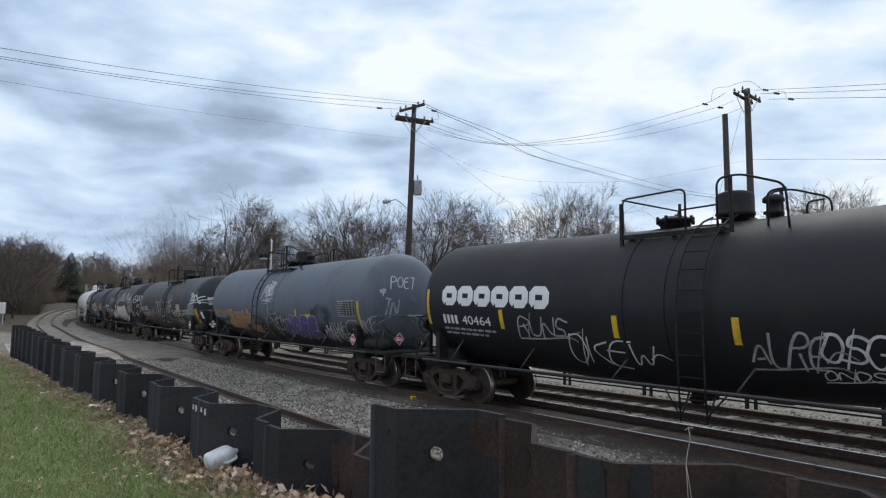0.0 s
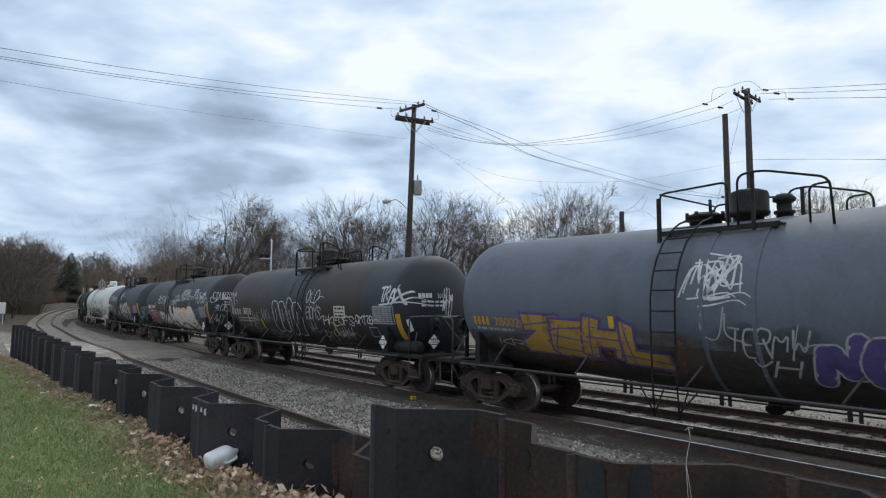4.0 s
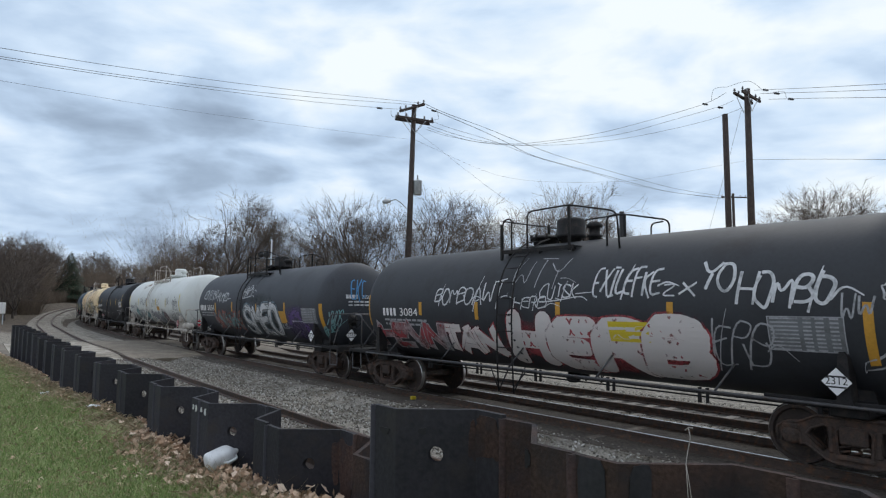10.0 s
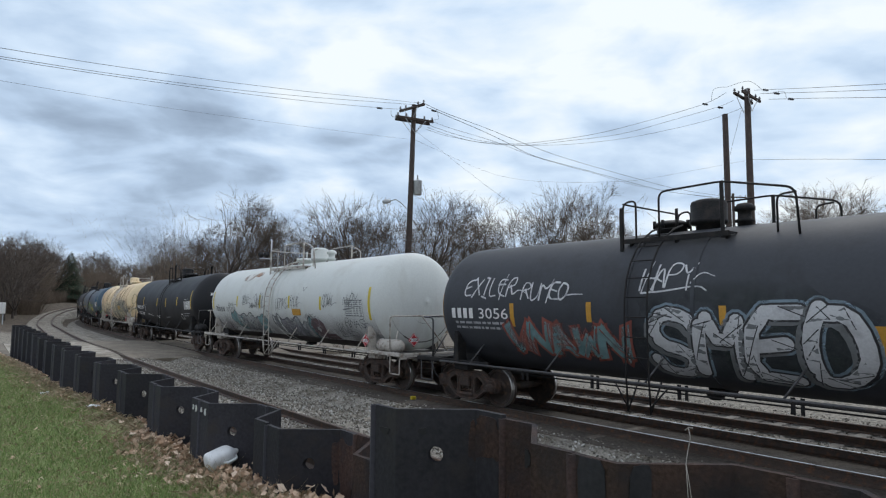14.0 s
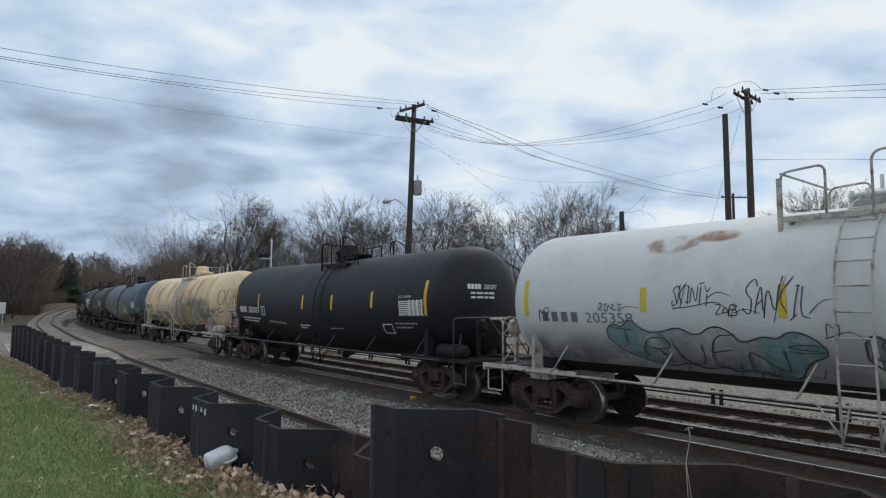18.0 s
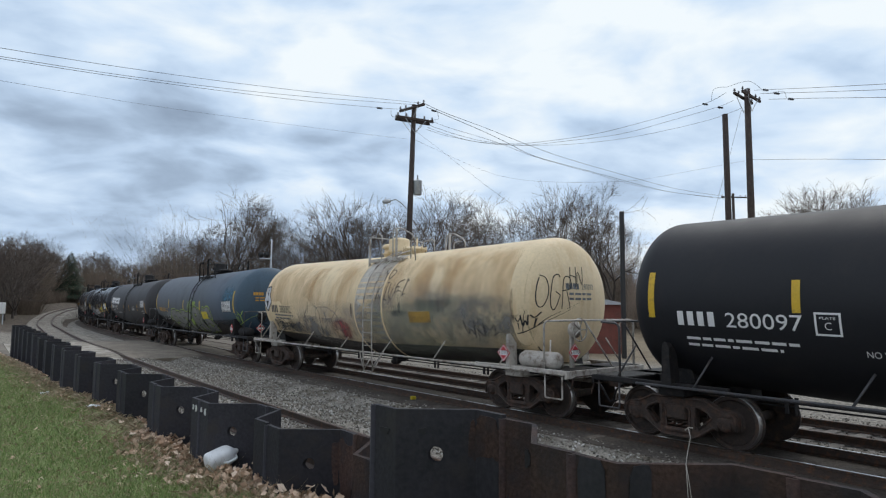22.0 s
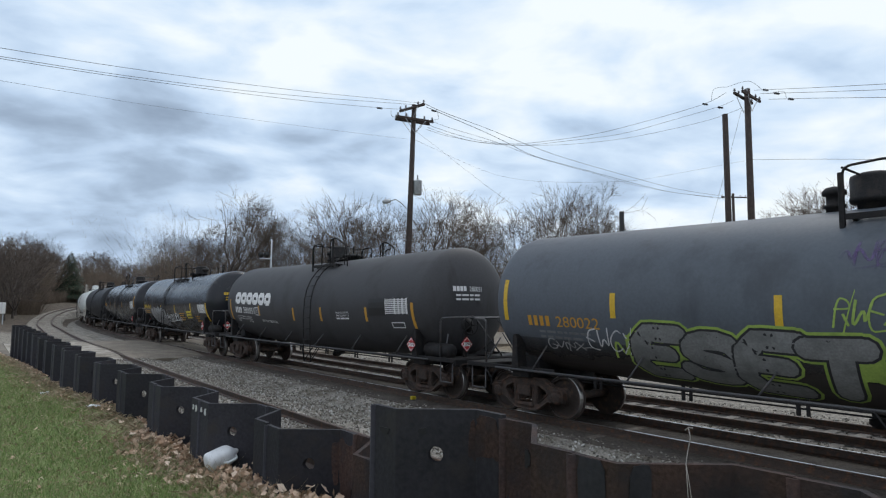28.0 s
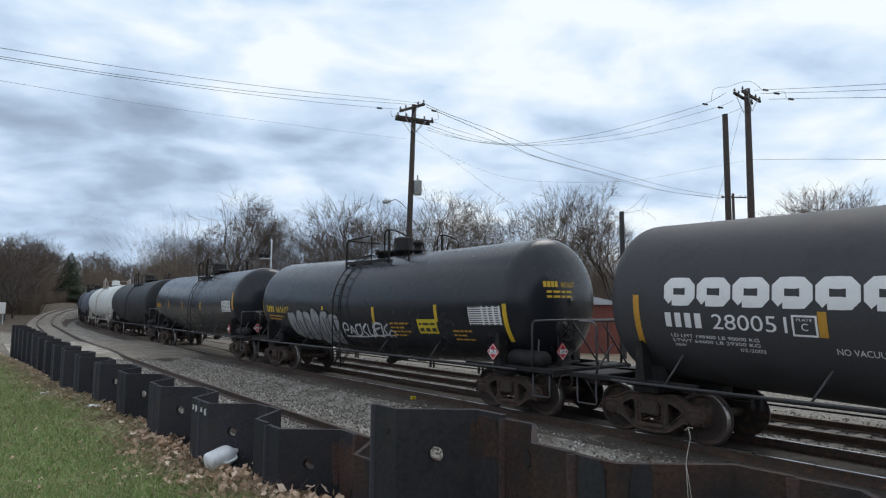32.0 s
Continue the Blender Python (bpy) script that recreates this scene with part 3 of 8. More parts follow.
def sheet_wall():
    root = thing("sheet_pile_wall", "black coated steel sheet-pile wall with rusty patches and lifting holes", "retaining wall")
    rnd = random.Random(11)
    for k in range(-16, 5):
        at = lambda t, n: wall_at(PERIOD * k + t, n)
        seam0, seam1, seam2 = at(FL / 2, 0), at(1.5 * FL + WEB, -DEPTH), at(PERIOD + FL / 2, 0)
        tall = k >= 0
        top = (1.919 if k == 0 else 1.902 if tall else 1.649 - 0.008 * k) + rnd.uniform(-0.006, 0.006)
        low = -1.2
        a = pile_sheet([seam0, at(FL, 0), at(FL + WEB, -DEPTH), seam1], top, low, True, True)
        b = pile_sheet([seam1, at(2 * FL + WEB, -DEPTH), at(PERIOD, 0), seam2], (1.902 if tall else top) + rnd.uniform(-0.006, 0.006), low, False, True)
        part("pile_sheet", a, M_PILE if k < 1 else M_PILE_RUST, root)
        part("pile_sheet", b, M_PILE_RUST if k >= -1 else M_PILE, root, "rust-streaked sheet" if k >= -1 else "")
        if k == 0:
            web0, web1 = at(FL, 0), at(FL + WEB, -DEPTH)
            wall_patch(root, web1, seam1, 0.02, 0.93, 1.715, 1.905, 3, M_PILE_RUST, label="bare rusty patch under flaked coating")
            wall_patch(root, web0, web1, 0.90, 0.99, 1.70, 1.86, 4, M_PILE_RUST)
            wall_patch(root, web0, web1, 0.27, 0.37, 1.812, 1.838, 5, M_INK_SCUFF, "scuff")
            wall_patch(root, seam0, web0, 0.35, 0.75, 1.80, 1.83, 6, M_INK_SCUFF, "scuff")
            wall_patch(root, seam1, at(2 * FL + WEB, -DEPTH), 0.10, 0.98, 1.05, 1.60, 7, M_PILE, "coating_patch")
            wall_patch(root, seam1, at(2 * FL + WEB, -DEPTH), 0.75, 0.92, 1.73, 1.80, 8, M_INK_SCUFF, "scuff")
        if k == 1:
            wall_patch(root, seam0, at(FL, 0), 0.04, 0.98, 1.0, 1.885, 9, M_PILE, "coating_patch")
            wall_patch(root, at(FL, 0), at(FL + WEB, -DEPTH), 0.02, 0.30, 1.0, 1.885, 10, M_PILE, "coating_patch")
        if k == -1:
            wall_patch(root, at(FL, 0), at(FL + WEB, -DEPTH), 0.86, 0.99, 1.36, 1.60, 12, M_PILE_RUST)
            wall_patch(root, at(FL + WEB, -DEPTH), seam1, 0.03, 0.96, 1.30, 1.62, 13, M_PILE_RUST)
        if k == -2:
            for i, u in enumerate((0.12, 0.30, 0.62, 0.85)):
                wall_patch(root, at(0.0, 0), at(FL, 0), u - 0.05, u + 0.05, 1.585 - 0.01 * (i % 2), 1.62, 14 + i, M_CHALK, "paint_mark")
    return root


sheet_wall()
# ---- poles and wires ----
M_POLE = mat("pole_wood", (0.050, 0.037, 0.032), rough=0.9, var=0.3, scale=3, fine=40, bump=0.4, dirt=(0.085, 0.065, 0.055))
M_WIRE = mat("wire_aluminium", (0.10, 0.10, 0.11), rough=0.5, metal=0.5, var=0.1)
M_GALV = mat("galvanised", (0.42, 0.44, 0.46), rough=0.5, metal=0.4, var=0.15, scale=5)
M_BLACK = mat("black_enamel", (0.015, 0.015, 0.016), rough=0.45, var=0.2)
M_INSUL = mat("grey_porcelain", (0.22, 0.22, 0.23), rough=0.3, var=0.1)


def across(x, y, d):
    """The place d metres ahead of the eye plane that lies along the sight line through view point (x, y)."""
    cr, sr = math.cos(radians(0.438)), math.sin(radians(0.438))
    px, py = x - 784, y - 441
    a, b = px * cr + py * sr, -px * sr + py * cr
    f = 784 / math.tan(radians(71.03) / 2)
    cp, sp = math.cos(radians(5.278)), math.sin(radians(5.278))
    v = Vector((a, f * cp + b * sp, f * sp - b * cp))
    return Vector(EYE) + v * (d / v.y)


def insulators(root, pts):
    for p in pts:
        p = Vector(p)
        part("insulator", Shape().disc_stack(p, (0, 0, 1), [(0, 0.02), (0.05, 0.03), (0.06, 0.06), (0.09, 0.06), (0.10, 0.035), (0.15, 0.05), (0.18, 0.02)], 10), M_INSUL, root)


def utility_pole(base, top, r0, r1, label, arms=(), braces=True):
    root = thing("utility_pole", label, "utility pole", Matrix.Translation(base), group="utility poles along the railway")
    t = Vector(top) - Vector(base)
    part("pole", Shape().tube([(0, 0, -0.5), tuple(t * 0.5), tuple(t)], [r0, (r0 + r1) / 2, r1], 14), M_POLE, root)
    for ang, half, drop, side in arms:
        c = t + Vector((0, 0, drop))
        m = pose(0, 0, 0, 0, 0, ang).to_3x3()
        off = m @ Vector((0, side * (r1 + 0.05), 0))
        part("crossarm", Shape().box(c + off, (2 * half, 0.10, 0.13), m, ch=0.01), M_POLE, root)
        insulators(root, [c + off + m @ Vector((sx * half, 0, 0.065)) for sx in (-0.94, -0.5, 0.5, 0.94)])
        if braces:
            part("brace", Shape().tube([c + off * 1.4 + m @ Vector((-half * 0.55, 0, -0.05)), c + off + Vector((0, 0, -0.75)), c + off * 1.4 + m @ Vector((half * 0.55, 0, -0.05))], 0.018, 5), M_GALV, root)
    return root


A_TOP, B_TOP = across(733, 186, 32), across(1322, 158, 30)
A_BASE = Vector((across(722, 445, 32).x - 0.12, 32, -0.36))
B_BASE = Vector((across(1330, 420, 30).x, 30, -0.36))
pole_a = utility_pole(A_BASE, A_TOP, 0.19, 0.12, "tall dark wooden utility pole with a transformer and street lamp", [(-41, 0.90, -0.20, -1), (27, 1.05, -0.82, -1), (27, 1.0, -0.86, 1)])
pole_b = utility_pole(B_BASE, B_TOP, 0.20, 0.14, "tall dark wooden utility pole with doubled crossarms", [(43, 1.13, -0.42, -1), (43, 1.13, -0.42, 1)])
S_TOP = across(1283, 203, 31)
utility_pole(Vector((S_TOP.x, 31, -0.36)), S_TOP, 0.17, 0.14, "plain wooden pole stub without crossarms")
F_TOP = across(1297, 343, 62)
utility_pole(Vector((F_TOP.x, 62, -0.3)), F_TOP, 0.18, 0.13, "distant dark wooden utility pole with one crossarm", [(3, 1.3, -0.4, -1)], False)
P_TOP = across(1100, 375, 34)
steel = thing("steel_post", "dark square steel post beside the rear track", "post", Matrix.Translation((P_TOP.x, 34, -0.36)))
part("post", Shape().box((0, 0, (P_TOP.z + 0.36) / 2), (0.22, 0.22, P_TOP.z + 0.36), ch=0.015), M_BLACK, steel)

# transformer, drop wire and street lamp of the first pole
tr = across(739, 332, 32) - A_BASE
can = part("transformer", Shape().disc_stack(tr - Vector((0, 0, 0.4)), (0, 0, 1), [(0, 0.2), (0.02, 0.22), (0.66, 0.22), (0.7, 0.24), (0.74, 0.24), (0.8, 0.12)], 18), M_GALV, pole_a, "grey cylindrical transformer can")
part("bushing", Shape().disc_stack(tr + Vector((0.0, 0, 0.4)), (0, 0, 1), [(0, 0.035), (0.05, 0.05), (0.12, 0.03), (0.2, 0.045), (0.26, 0.02)], 10), M_INSUL, can)
for dz in (0.1, -0.2):
    part("hanger", Shape().box(tr + Vector((-0.2, 0, dz)), (0.24, 0.06, 0.08), ch=0.008), M_GALV, can)
lp = across(688, 357, 31.5) - A_BASE
base_l = across(722, 372, 32) - A_BASE
lamp = part("lamp_arm", Shape().tube([base_l, base_l + Vector((-0.35, -0.1, 0.35)), lp + Vector((0.35, 0, 0.12)), lp], 0.025, 6), M_GALV, pole_a)
part("lamp_head", Shape().disc_stack(lp + Vector((0.12, 0, 0.03)), (-1, 0, -0.12), [(0, 0.05), (0.1, 0.1), (0.3, 0.13), (0.42, 0.09), (0.46, 0.03)], 12), M_GALV, lamp)


def wire(pts_px, name="overhead_wire", label="thin sagging overhead wire between utility poles", r=0.012):
    """A wire through a few sight lines (x, y, distance), smoothed."""
    P = [across(*p) for p in pts_px]
    out = []
    for i in range(len(P) - 1):
        p0, p1, p2, p3 = P[max(0, i - 1)], P[i], P[i + 1], P[min(len(P) - 1, i + 2)]
        for k in range(8):
            t = k / 8
            out.append(0.5 * ((2 * p1) + (p2 - p0) * t + (2 * p0 - 5 * p1 + 4 * p2 - p3) * t * t + (3 * p1 - p0 - 3 * p2 + p3) * t ** 3))
    out.append(P[-1])
    base = out[0]
    s = Shape().tube([p - base for p in out], r, 5)
    return thing(name, label, "wire", Matrix.Translation(base), group="overhead wires", shape=s, material=M_WIRE)


for size, rows in (
    (0.0085, [(-60, 75, 16), (0, 85, 17), (200, 117, 20.5), (400, 145, 25), (550, 163, 28.3), (650, 173, 30.3), (748, 183, 32)]),
    (0.0085, [(-60, 90, 16), (0, 100, 17), (200, 131, 20.5), (400, 157, 25), (550, 172, 28.3), (740, 186, 32)]),
    (0.0085, [(-60, 94, 16), (0, 104, 17), (200, 135, 20.5), (400, 162, 25), (550, 180, 28.3), (671, 191, 30.7), (712, 194, 31.6)]),
    (0.0045, [(-60, 133, 16), (0, 143, 17), (150, 168, 19.5), (300, 192, 22.8), (500, 219, 27), (600, 232, 29.2), (726, 247, 32)]),
    (0.014, [(752, 184, 32), (790, 201, 34), (860, 227, 37.5), (930, 255, 41), (1000, 280, 45), (1100, 309, 51), (1200, 335, 57), (1290, 349, 62)]),
    (0.016, [(755, 190, 32), (800, 209, 34.5), (860, 235, 37.5), (900, 254, 39.5), (950, 278, 42), (1050, 305, 48), (1150, 332, 54), (1200, 342, 57), (1290, 352, 62)]),
    (0.010, [(758, 213, 32), (800, 228, 34.5), (860, 246, 37.5), (900, 260, 39.5), (950, 279, 42), (1050, 307, 48), (1150, 334, 54), (1283, 353, 61.5)]),
    (0.010, [(760, 222, 32), (800, 236, 32.6), (850, 249, 32.8), (900, 255, 32.8), (950, 252, 32.6), (1050, 238, 31.8), (1150, 213, 31), (1247, 184, 30.3), (1285, 164, 29.6)]),
    (0.009, [(757, 226, 32), (800, 241, 32.6), (850, 252, 32.8), (930, 257, 32.8), (1000, 250, 32.3), (1100, 237, 31.4), (1200, 210, 30.6), (1272, 189, 30.2), (1300, 177, 30)]),
    (0.008, [(754, 229, 32), (800, 243, 32.6), (880, 256, 32.8), (980, 257, 32.4), (1070, 250, 31.8), (1150, 237, 31), (1250, 214, 30.3), (1312, 192, 30)]),
    (0.005, [(735, 248, 32), (850, 300, 33), (920, 318, 33), (1000, 323, 32.5), (1080, 322, 32), (1130, 319, 31.6), (1200, 307, 31), (1318, 285, 30)]),
    (0.005, [(735, 232, 32), (780, 266, 30), (810, 290, 28.5), (870, 336, 25), (920, 372, 22)]),
    (0.010, [(1335, 160, 30), (1450, 155, 26), (1620, 146, 20)]),
    (0.010, [(1345, 166, 30), (1450, 163, 26), (1620, 157, 20)]),
    (0.010, [(1360, 176, 30), (1450, 174, 26), (1620, 172, 20)]),
    (0.008, [(1330, 283, 30), (1450, 282, 26), (1620, 283, 20)]),
    (0.007, [(1312, 195, 30), (1290, 280, 30.5), (1256, 405, 31.5)]),
):
    wire(rows, r=size)

# jumper loops and dead-end insulators on the second pole
for a, b, c in (((1287, 154), (1325, 144), (1348, 158)), ((1259, 178), (1264, 158), (1287, 154)), ((1360, 166), (1386, 162), (1392, 174)), ((692, 195), (693, 205), (700, 208)), ((772, 194), (776, 210), (760, 213))):
    wire([(*a, 30), (*b, 29.8), (*c, 30)], "jumper_wire", "short looped jumper wire at a crossarm", 0.009)
for x, y, d in ((1248, 184, 30), (1275, 190, 30), (1355, 159, 29.3), (1375, 165, 28.9), (1400, 175, 28.2), (672, 191, 30.7), (768, 196, 32.5)):
    p = across(x, y, d)
    thing("dead_end_insulator", "small dark strain insulator on an overhead wire", "insulator", Matrix.Translation(p), group="strain insulators", shape=Shape().disc_stack((-0.14, 0, 0), (1, 0, -0.15), [(0, 0.02), (0.04, 0.06), (0.08, 0.03), (0.12, 0.065), (0.16, 0.03), (0.2, 0.06), (0.28, 0.02)], 10), material=M_BLACK)

# crossing signal
sp = across(481, 425, 48)
sig = thing("crossing_signal", "silver crossing signal mast with two black round lamps", "railway signal", Matrix.Translation((sp.x, 48, -0.3)))
part("mast", Shape().tube([(0, 0, 0), (0, 0, sp.z + 0.3)], 0.06, 12), M_GALV, sig)
for x in (462, 472):
    q = across(x, 451, 47.7) - Vector((sp.x, 48, -0.3))
    head = part("lamp_disc", Shape().disc_stack(q, (-0.3, -1, 0), [(0, 0.05), (0.01, 0.25), (0.03, 0.25), (0.04, 0.12), (0.24, 0.13), (0.25, 0.11)], 20), M_BLACK, sig, "black round target disc with hooded lamp")
part("arm", Shape().tube([(0.0, 0, 6.25), (-0.85, -0.1, 6.25)], 0.05, 8), M_GALV, sig)
cb = across(-2, 550, 72)
box = thing("signal_cabinet", "small white equipment cabinet on posts beside the crossing", "cabinet", Matrix.Translation((cb.x, 72, -0.36)))
part("body", Shape().box((0, 0, 2.15), (1.2, 0.5, 1.3), ch=0.03), mat("white_cabinet", (0.7, 0.7, 0.68), rough=0.5, var=0.1), box)
for sx in (-0.5, 0.5):
    part("leg", Shape().box((sx, 0, 0.74), (0.1, 0.1, 1.5)), M_GALV, box)

# ---- trees ----
M_BARK = mat("bark", (0.088, 0.072, 0.060), rough=0.95, var=0.3, scale=2, fine=25, bump=0.4, dirt=(0.055, 0.045, 0.038))
M_TWIG = island_mat("twig", [(0.0, (0.065, 0.050, 0.041)), (0.6, (0.12, 0.096, 0.078)), (1.0, (0.19, 0.155, 0.13))], 0.95)


def bare_tree(seed, height, stems=5, trunk=0.2, wide=0.42, lean=0.55, depth=6):
    """A leafless tree: trunk and limbs in one mesh, the finely forking crown in another. Height in metres."""
    rnd = random.Random(seed)
    limbs, twigs = Shape(), Shape()
    mid = Vector((0, 0, height * 0.56))

    def inside(q):
        e = q - mid
        return (e.x * e.x + e.y * e.y) / (wide * height) ** 2 + (e.z / (height * 0.46)) ** 2 < 1.0

    def spike(p, d, length, r):
        side = d.cross(Vector((0.3, 0.5, 0.8))).normalized() * r
        other = d.cross(side).normalized() * r
        bend = p + d * length * 0.5 + Vector((rnd.uniform(-1, 1), rnd.uniform(-1, 1), rnd.uniform(-0.4, 1))) * length * 0.09
        tip = p + d * length
        twigs.add([p + side, p - side * 0.6 + other, p - side * 0.6 - other, bend + side * 0.6, bend - side * 0.4 + other * 0.6, bend - side * 0.4 - other * 0.6, tip],
                  [(0, 1, 4, 3), (1, 2, 5, 4), (2, 0, 3, 5), (3, 4, 6), (4, 5, 6), (5, 3, 6)])

    def turned(d, angle):
        a = rnd.uniform(0, 2 * math.pi)
        u = d.cross(Vector((math.cos(a), math.sin(a), 0.31))).normalized()
        return (d * math.cos(angle) + u * math.sin(angle)).normalized()

    def fork(p, d, length, r, level):
        n = 4 if level < 3 else 2
        pts, q, e = [p.copy()], p.copy(), d.copy()
        for i in range(n):
            e = (e + Vector((rnd.uniform(-1, 1), rnd.uniform(-1, 1), rnd.uniform(-0.8, 1.0))) * (0.24 if level < 3 else 0.17) + Vector((0, 0, 0.02))).normalized()
            q = q + e * (length / n)
            pts.append(q.copy())
        rs = [r * (1 - 0.28 * i / n) for i in range(n + 1)]
        (limbs if level < 3 else twigs).tube(pts, rs, 6 if level < 2 else 4 if level < 3 else 3, cap=False)
        if level >= 2:
            for k in range(2):
                f = rnd.random()
                i = min(n - 1, int(f * n))
                b = pts[i].lerp(pts[i + 1], f * n - i)
                spike(b, turned(e, rnd.uniform(0.5, 1.1)), height * rnd.uniform(0.035, 0.085), max(0.0064, rs[-1] * 0.4))
        if level >= depth or not inside(q):
            for k in range(2):
                spike(q, turned(e, rnd.uniform(0.15, 0.7)), height * rnd.uniform(0.03, 0.07), max(0.0064, rs[-1] * 0.7))
            return
        for k in range(3 if rnd.random() < 0.25 else 2):
            out = (q - Vector((0, 0, height * 0.25))).normalized()
            nd = (turned(e, rnd.uniform(0.25, 0.9)) + out * 0.12).normalized()
            fork(q, nd, length * rnd.uniform(0.62, 1.0), max(0.011, rs[-1] * (rnd.uniform(0.72, 0.92) if level < 2 else rnd.uniform(0.62, 0.82))), level + 1)

    tp = [Vector((0, 0, -0.4))]
    for i in range(4):
        tp.append(tp[-1] + Vector((rnd.uniform(-0.12, 0.12), rnd.uniform(-0.12, 0.12), height * trunk / 4 + 0.1)))
    r0 = height * 0.019
    limbs.tube(tp, [r0 * 1.25, r0, r0 * 0.95, r0 * 0.9, r0 * 0.85], 9, cap=False)
    for k in range(stems):
        a = 2 * math.pi * k / stems + rnd.uniform(-0.35, 0.35)
        ln = lean * rnd.uniform(0.6, 1.25) if k else 0.1
        fork(tp[-1] - Vector((0, 0, rnd.uniform(0, height * trunk * 0.3))), Vector((ln * math.cos(a), ln * math.sin(a), 1)).normalized(), height * 0.205 * rnd.uniform(0.85, 1.15), r0 * rnd.uniform(0.5, 0.7), 0)
    k = height / max(v[2] for v in twigs.v)
    limbs.v = [tuple(c * k for c in v) for v in limbs.v]
    twigs.v = [tuple(c * k for c in v) for v in twigs.v]
    return limbs, twigs


TREE_KINDS = []
for sd, st, tk_, wd_, ln_ in ((3, 6, 0.20, 0.44, 0.75), (8, 4, 0.2, 0.34, 0.5), (14, 7, 0.16, 0.56, 1.0), (21, 3, 0.22, 0.27, 0.35), (35, 5, 0.22, 0.40, 0.6), (47, 6, 0.16, 0.46, 0.8)):
    l_, t_ = bare_tree(sd, 10.0, st, tk_, wd_, ln_, 7 if sd == 14 else 6)
    root = thing("bare_tree", "leafless grey-brown deciduous tree with fine branching crown", "tree", Matrix.Translation((0, 0, -50)), group="bare trees behind the railway")
    part("trunk", l_, M_BARK, root)
    part("crown", t_, M_TWIG, root)
    TREE_KINDS.append(root)

used = set()


def plant(kind, x, top_y, d, turn=0.0, label=""):
    """A tree whose top shows along the sight line (x, top_y) at distance d."""
    p = across(x, top_y, d)
    gz = ground_z(p.x, p.y)
    h = p.z - gz
    root = TREE_KINDS[kind]
    m = Matrix.Translation((p.x, p.y, gz - 0.1)) @ pose(0, 0, 0, 0, 0, turn)
    if kind in used:
        ob = copy_thing(root, m)
    else:
        ob = root
        ob.matrix_basis = m
        used.add(kind)
    k = h / 10.0
    ob.scale = (k, k, k)
    if label:
        tagged(ob, label)
    return ob


for i, (kind, x, y, d) in enumerate((
    (0, 412, 325, 72), (3, 446, 352, 76), (4, 350, 388, 76), (1, 318, 410, 80), (5, 372, 402, 82), (4, 515, 372, 75), (5, 555, 362, 74), (0, 628, 330, 70), (1, 600, 385, 80), (3, 655, 340, 72),
    (0, 768, 326, 66), (4, 715, 358, 72), (1, 830, 345, 74), (3, 862, 342, 76), (5, 938, 322, 72), (0, 985, 320, 74), (1, 1083, 312, 68), (3, 1060, 352, 76),
    (2, 1470, 308, 58), (5, 1215, 424, 110), (3, 1180, 432, 118), (0, 1250, 428, 112), (5, 165, 440, 172), (0, 205, 450, 176), (2, 180, 438, 182), (0, 150, 446, 178), (2, 250, 462, 190), (0, 275, 446, 120), (5, 240, 468, 186), (5, 190, 446, 190), (4, 228, 462, 184), (4, 262, 452, 105), (0, 290, 430, 95),
    (4, 52, 404, 98), (0, 18, 402, 80), (5, -35, 398, 80), (0, 82, 418, 150), (5, 102, 434, 160), (0, 38, 408, 92), (5, 66, 412, 125), (4, 5, 404, 90), (2, -8, 412, 76), (5, 58, 424, 112), (2, 90, 440, 158), (0, -60, 400, 78), (4, 112, 446, 165), (5, 30, 440, 86), (0, 78, 452, 145), (5, 0, 450, 82), (5, 800, 400, 88), (5, 1600, 395, 80), (1, 1545, 440, 95),
)):
    plant(kind, x, y, d, turn=67.0 * i)

# conifer among the bare trees
M_NEEDLE = island_mat("needles", [(0.0, (0.012, 0.022, 0.012)), (0.6, (0.025, 0.045, 0.022)), (1.0, (0.05, 0.075, 0.035))], 0.8)


def conifer(p, h):
    rnd = random.Random(2)
    root = thing("conifer", "dark green conical evergreen tree", "tree", Matrix.Translation(p))
    part("trunk", Shape().tube([(0, 0, 0), (0, 0, h * 0.95)], [h * 0.02, 0.03], 7), M_BARK, root)
    s = Shape()
    for i in range(9000):
        f = 1 - math.sqrt(rnd.random())
        z = h * (0.06 + 0.94 * f)
        r = h * 0.36 * (1 - f) * (0.4 + 0.6 * rnd.random()) * (1 + 0.18 * math.sin(f * 34))
        a = rnd.uniform(0, 6.283)
        c = Vector((r * math.cos(a), r * math.sin(a), z))
        d = Vector((math.cos(a), math.sin(a), -0.35)) * rnd.uniform(0.25, 0.5)
        w = Vector((-math.sin(a), math.cos(a), 0.2)) * 0.09
        s.add([c, c + d * 0.6 + w, c + d, c + d * 0.6 - w], [(0, 1, 2, 3)])
    part("crown", s, M_NEEDLE, root)


cp_ = across(127, 444, 137)
conifer(Vector((cp_.x, cp_.y, ground_z(cp_.x, cp_.y) - 0.1)), cp_.z - ground_z(cp_.x, cp_.y))

# thicket along the far edge of the field and the wood by the curve
M_BRUSH = island_mat("brush", [(0.0, (0.16, 0.127, 0.098)), (0.5, (0.27, 0.215, 0.165)), (0.85, (0.37, 0.30, 0.235)), (1.0, (0.33, 0.22, 0.165))], 0.95)
M_WOOD = island_mat("dark_brush", [(0.0, (0.11, 0.083, 0.064)), (0.5, (0.19, 0.152, 0.115)), (0.9, (0.28, 0.228, 0.172)), (1.0, (0.25, 0.15, 0.11))], 0.95)


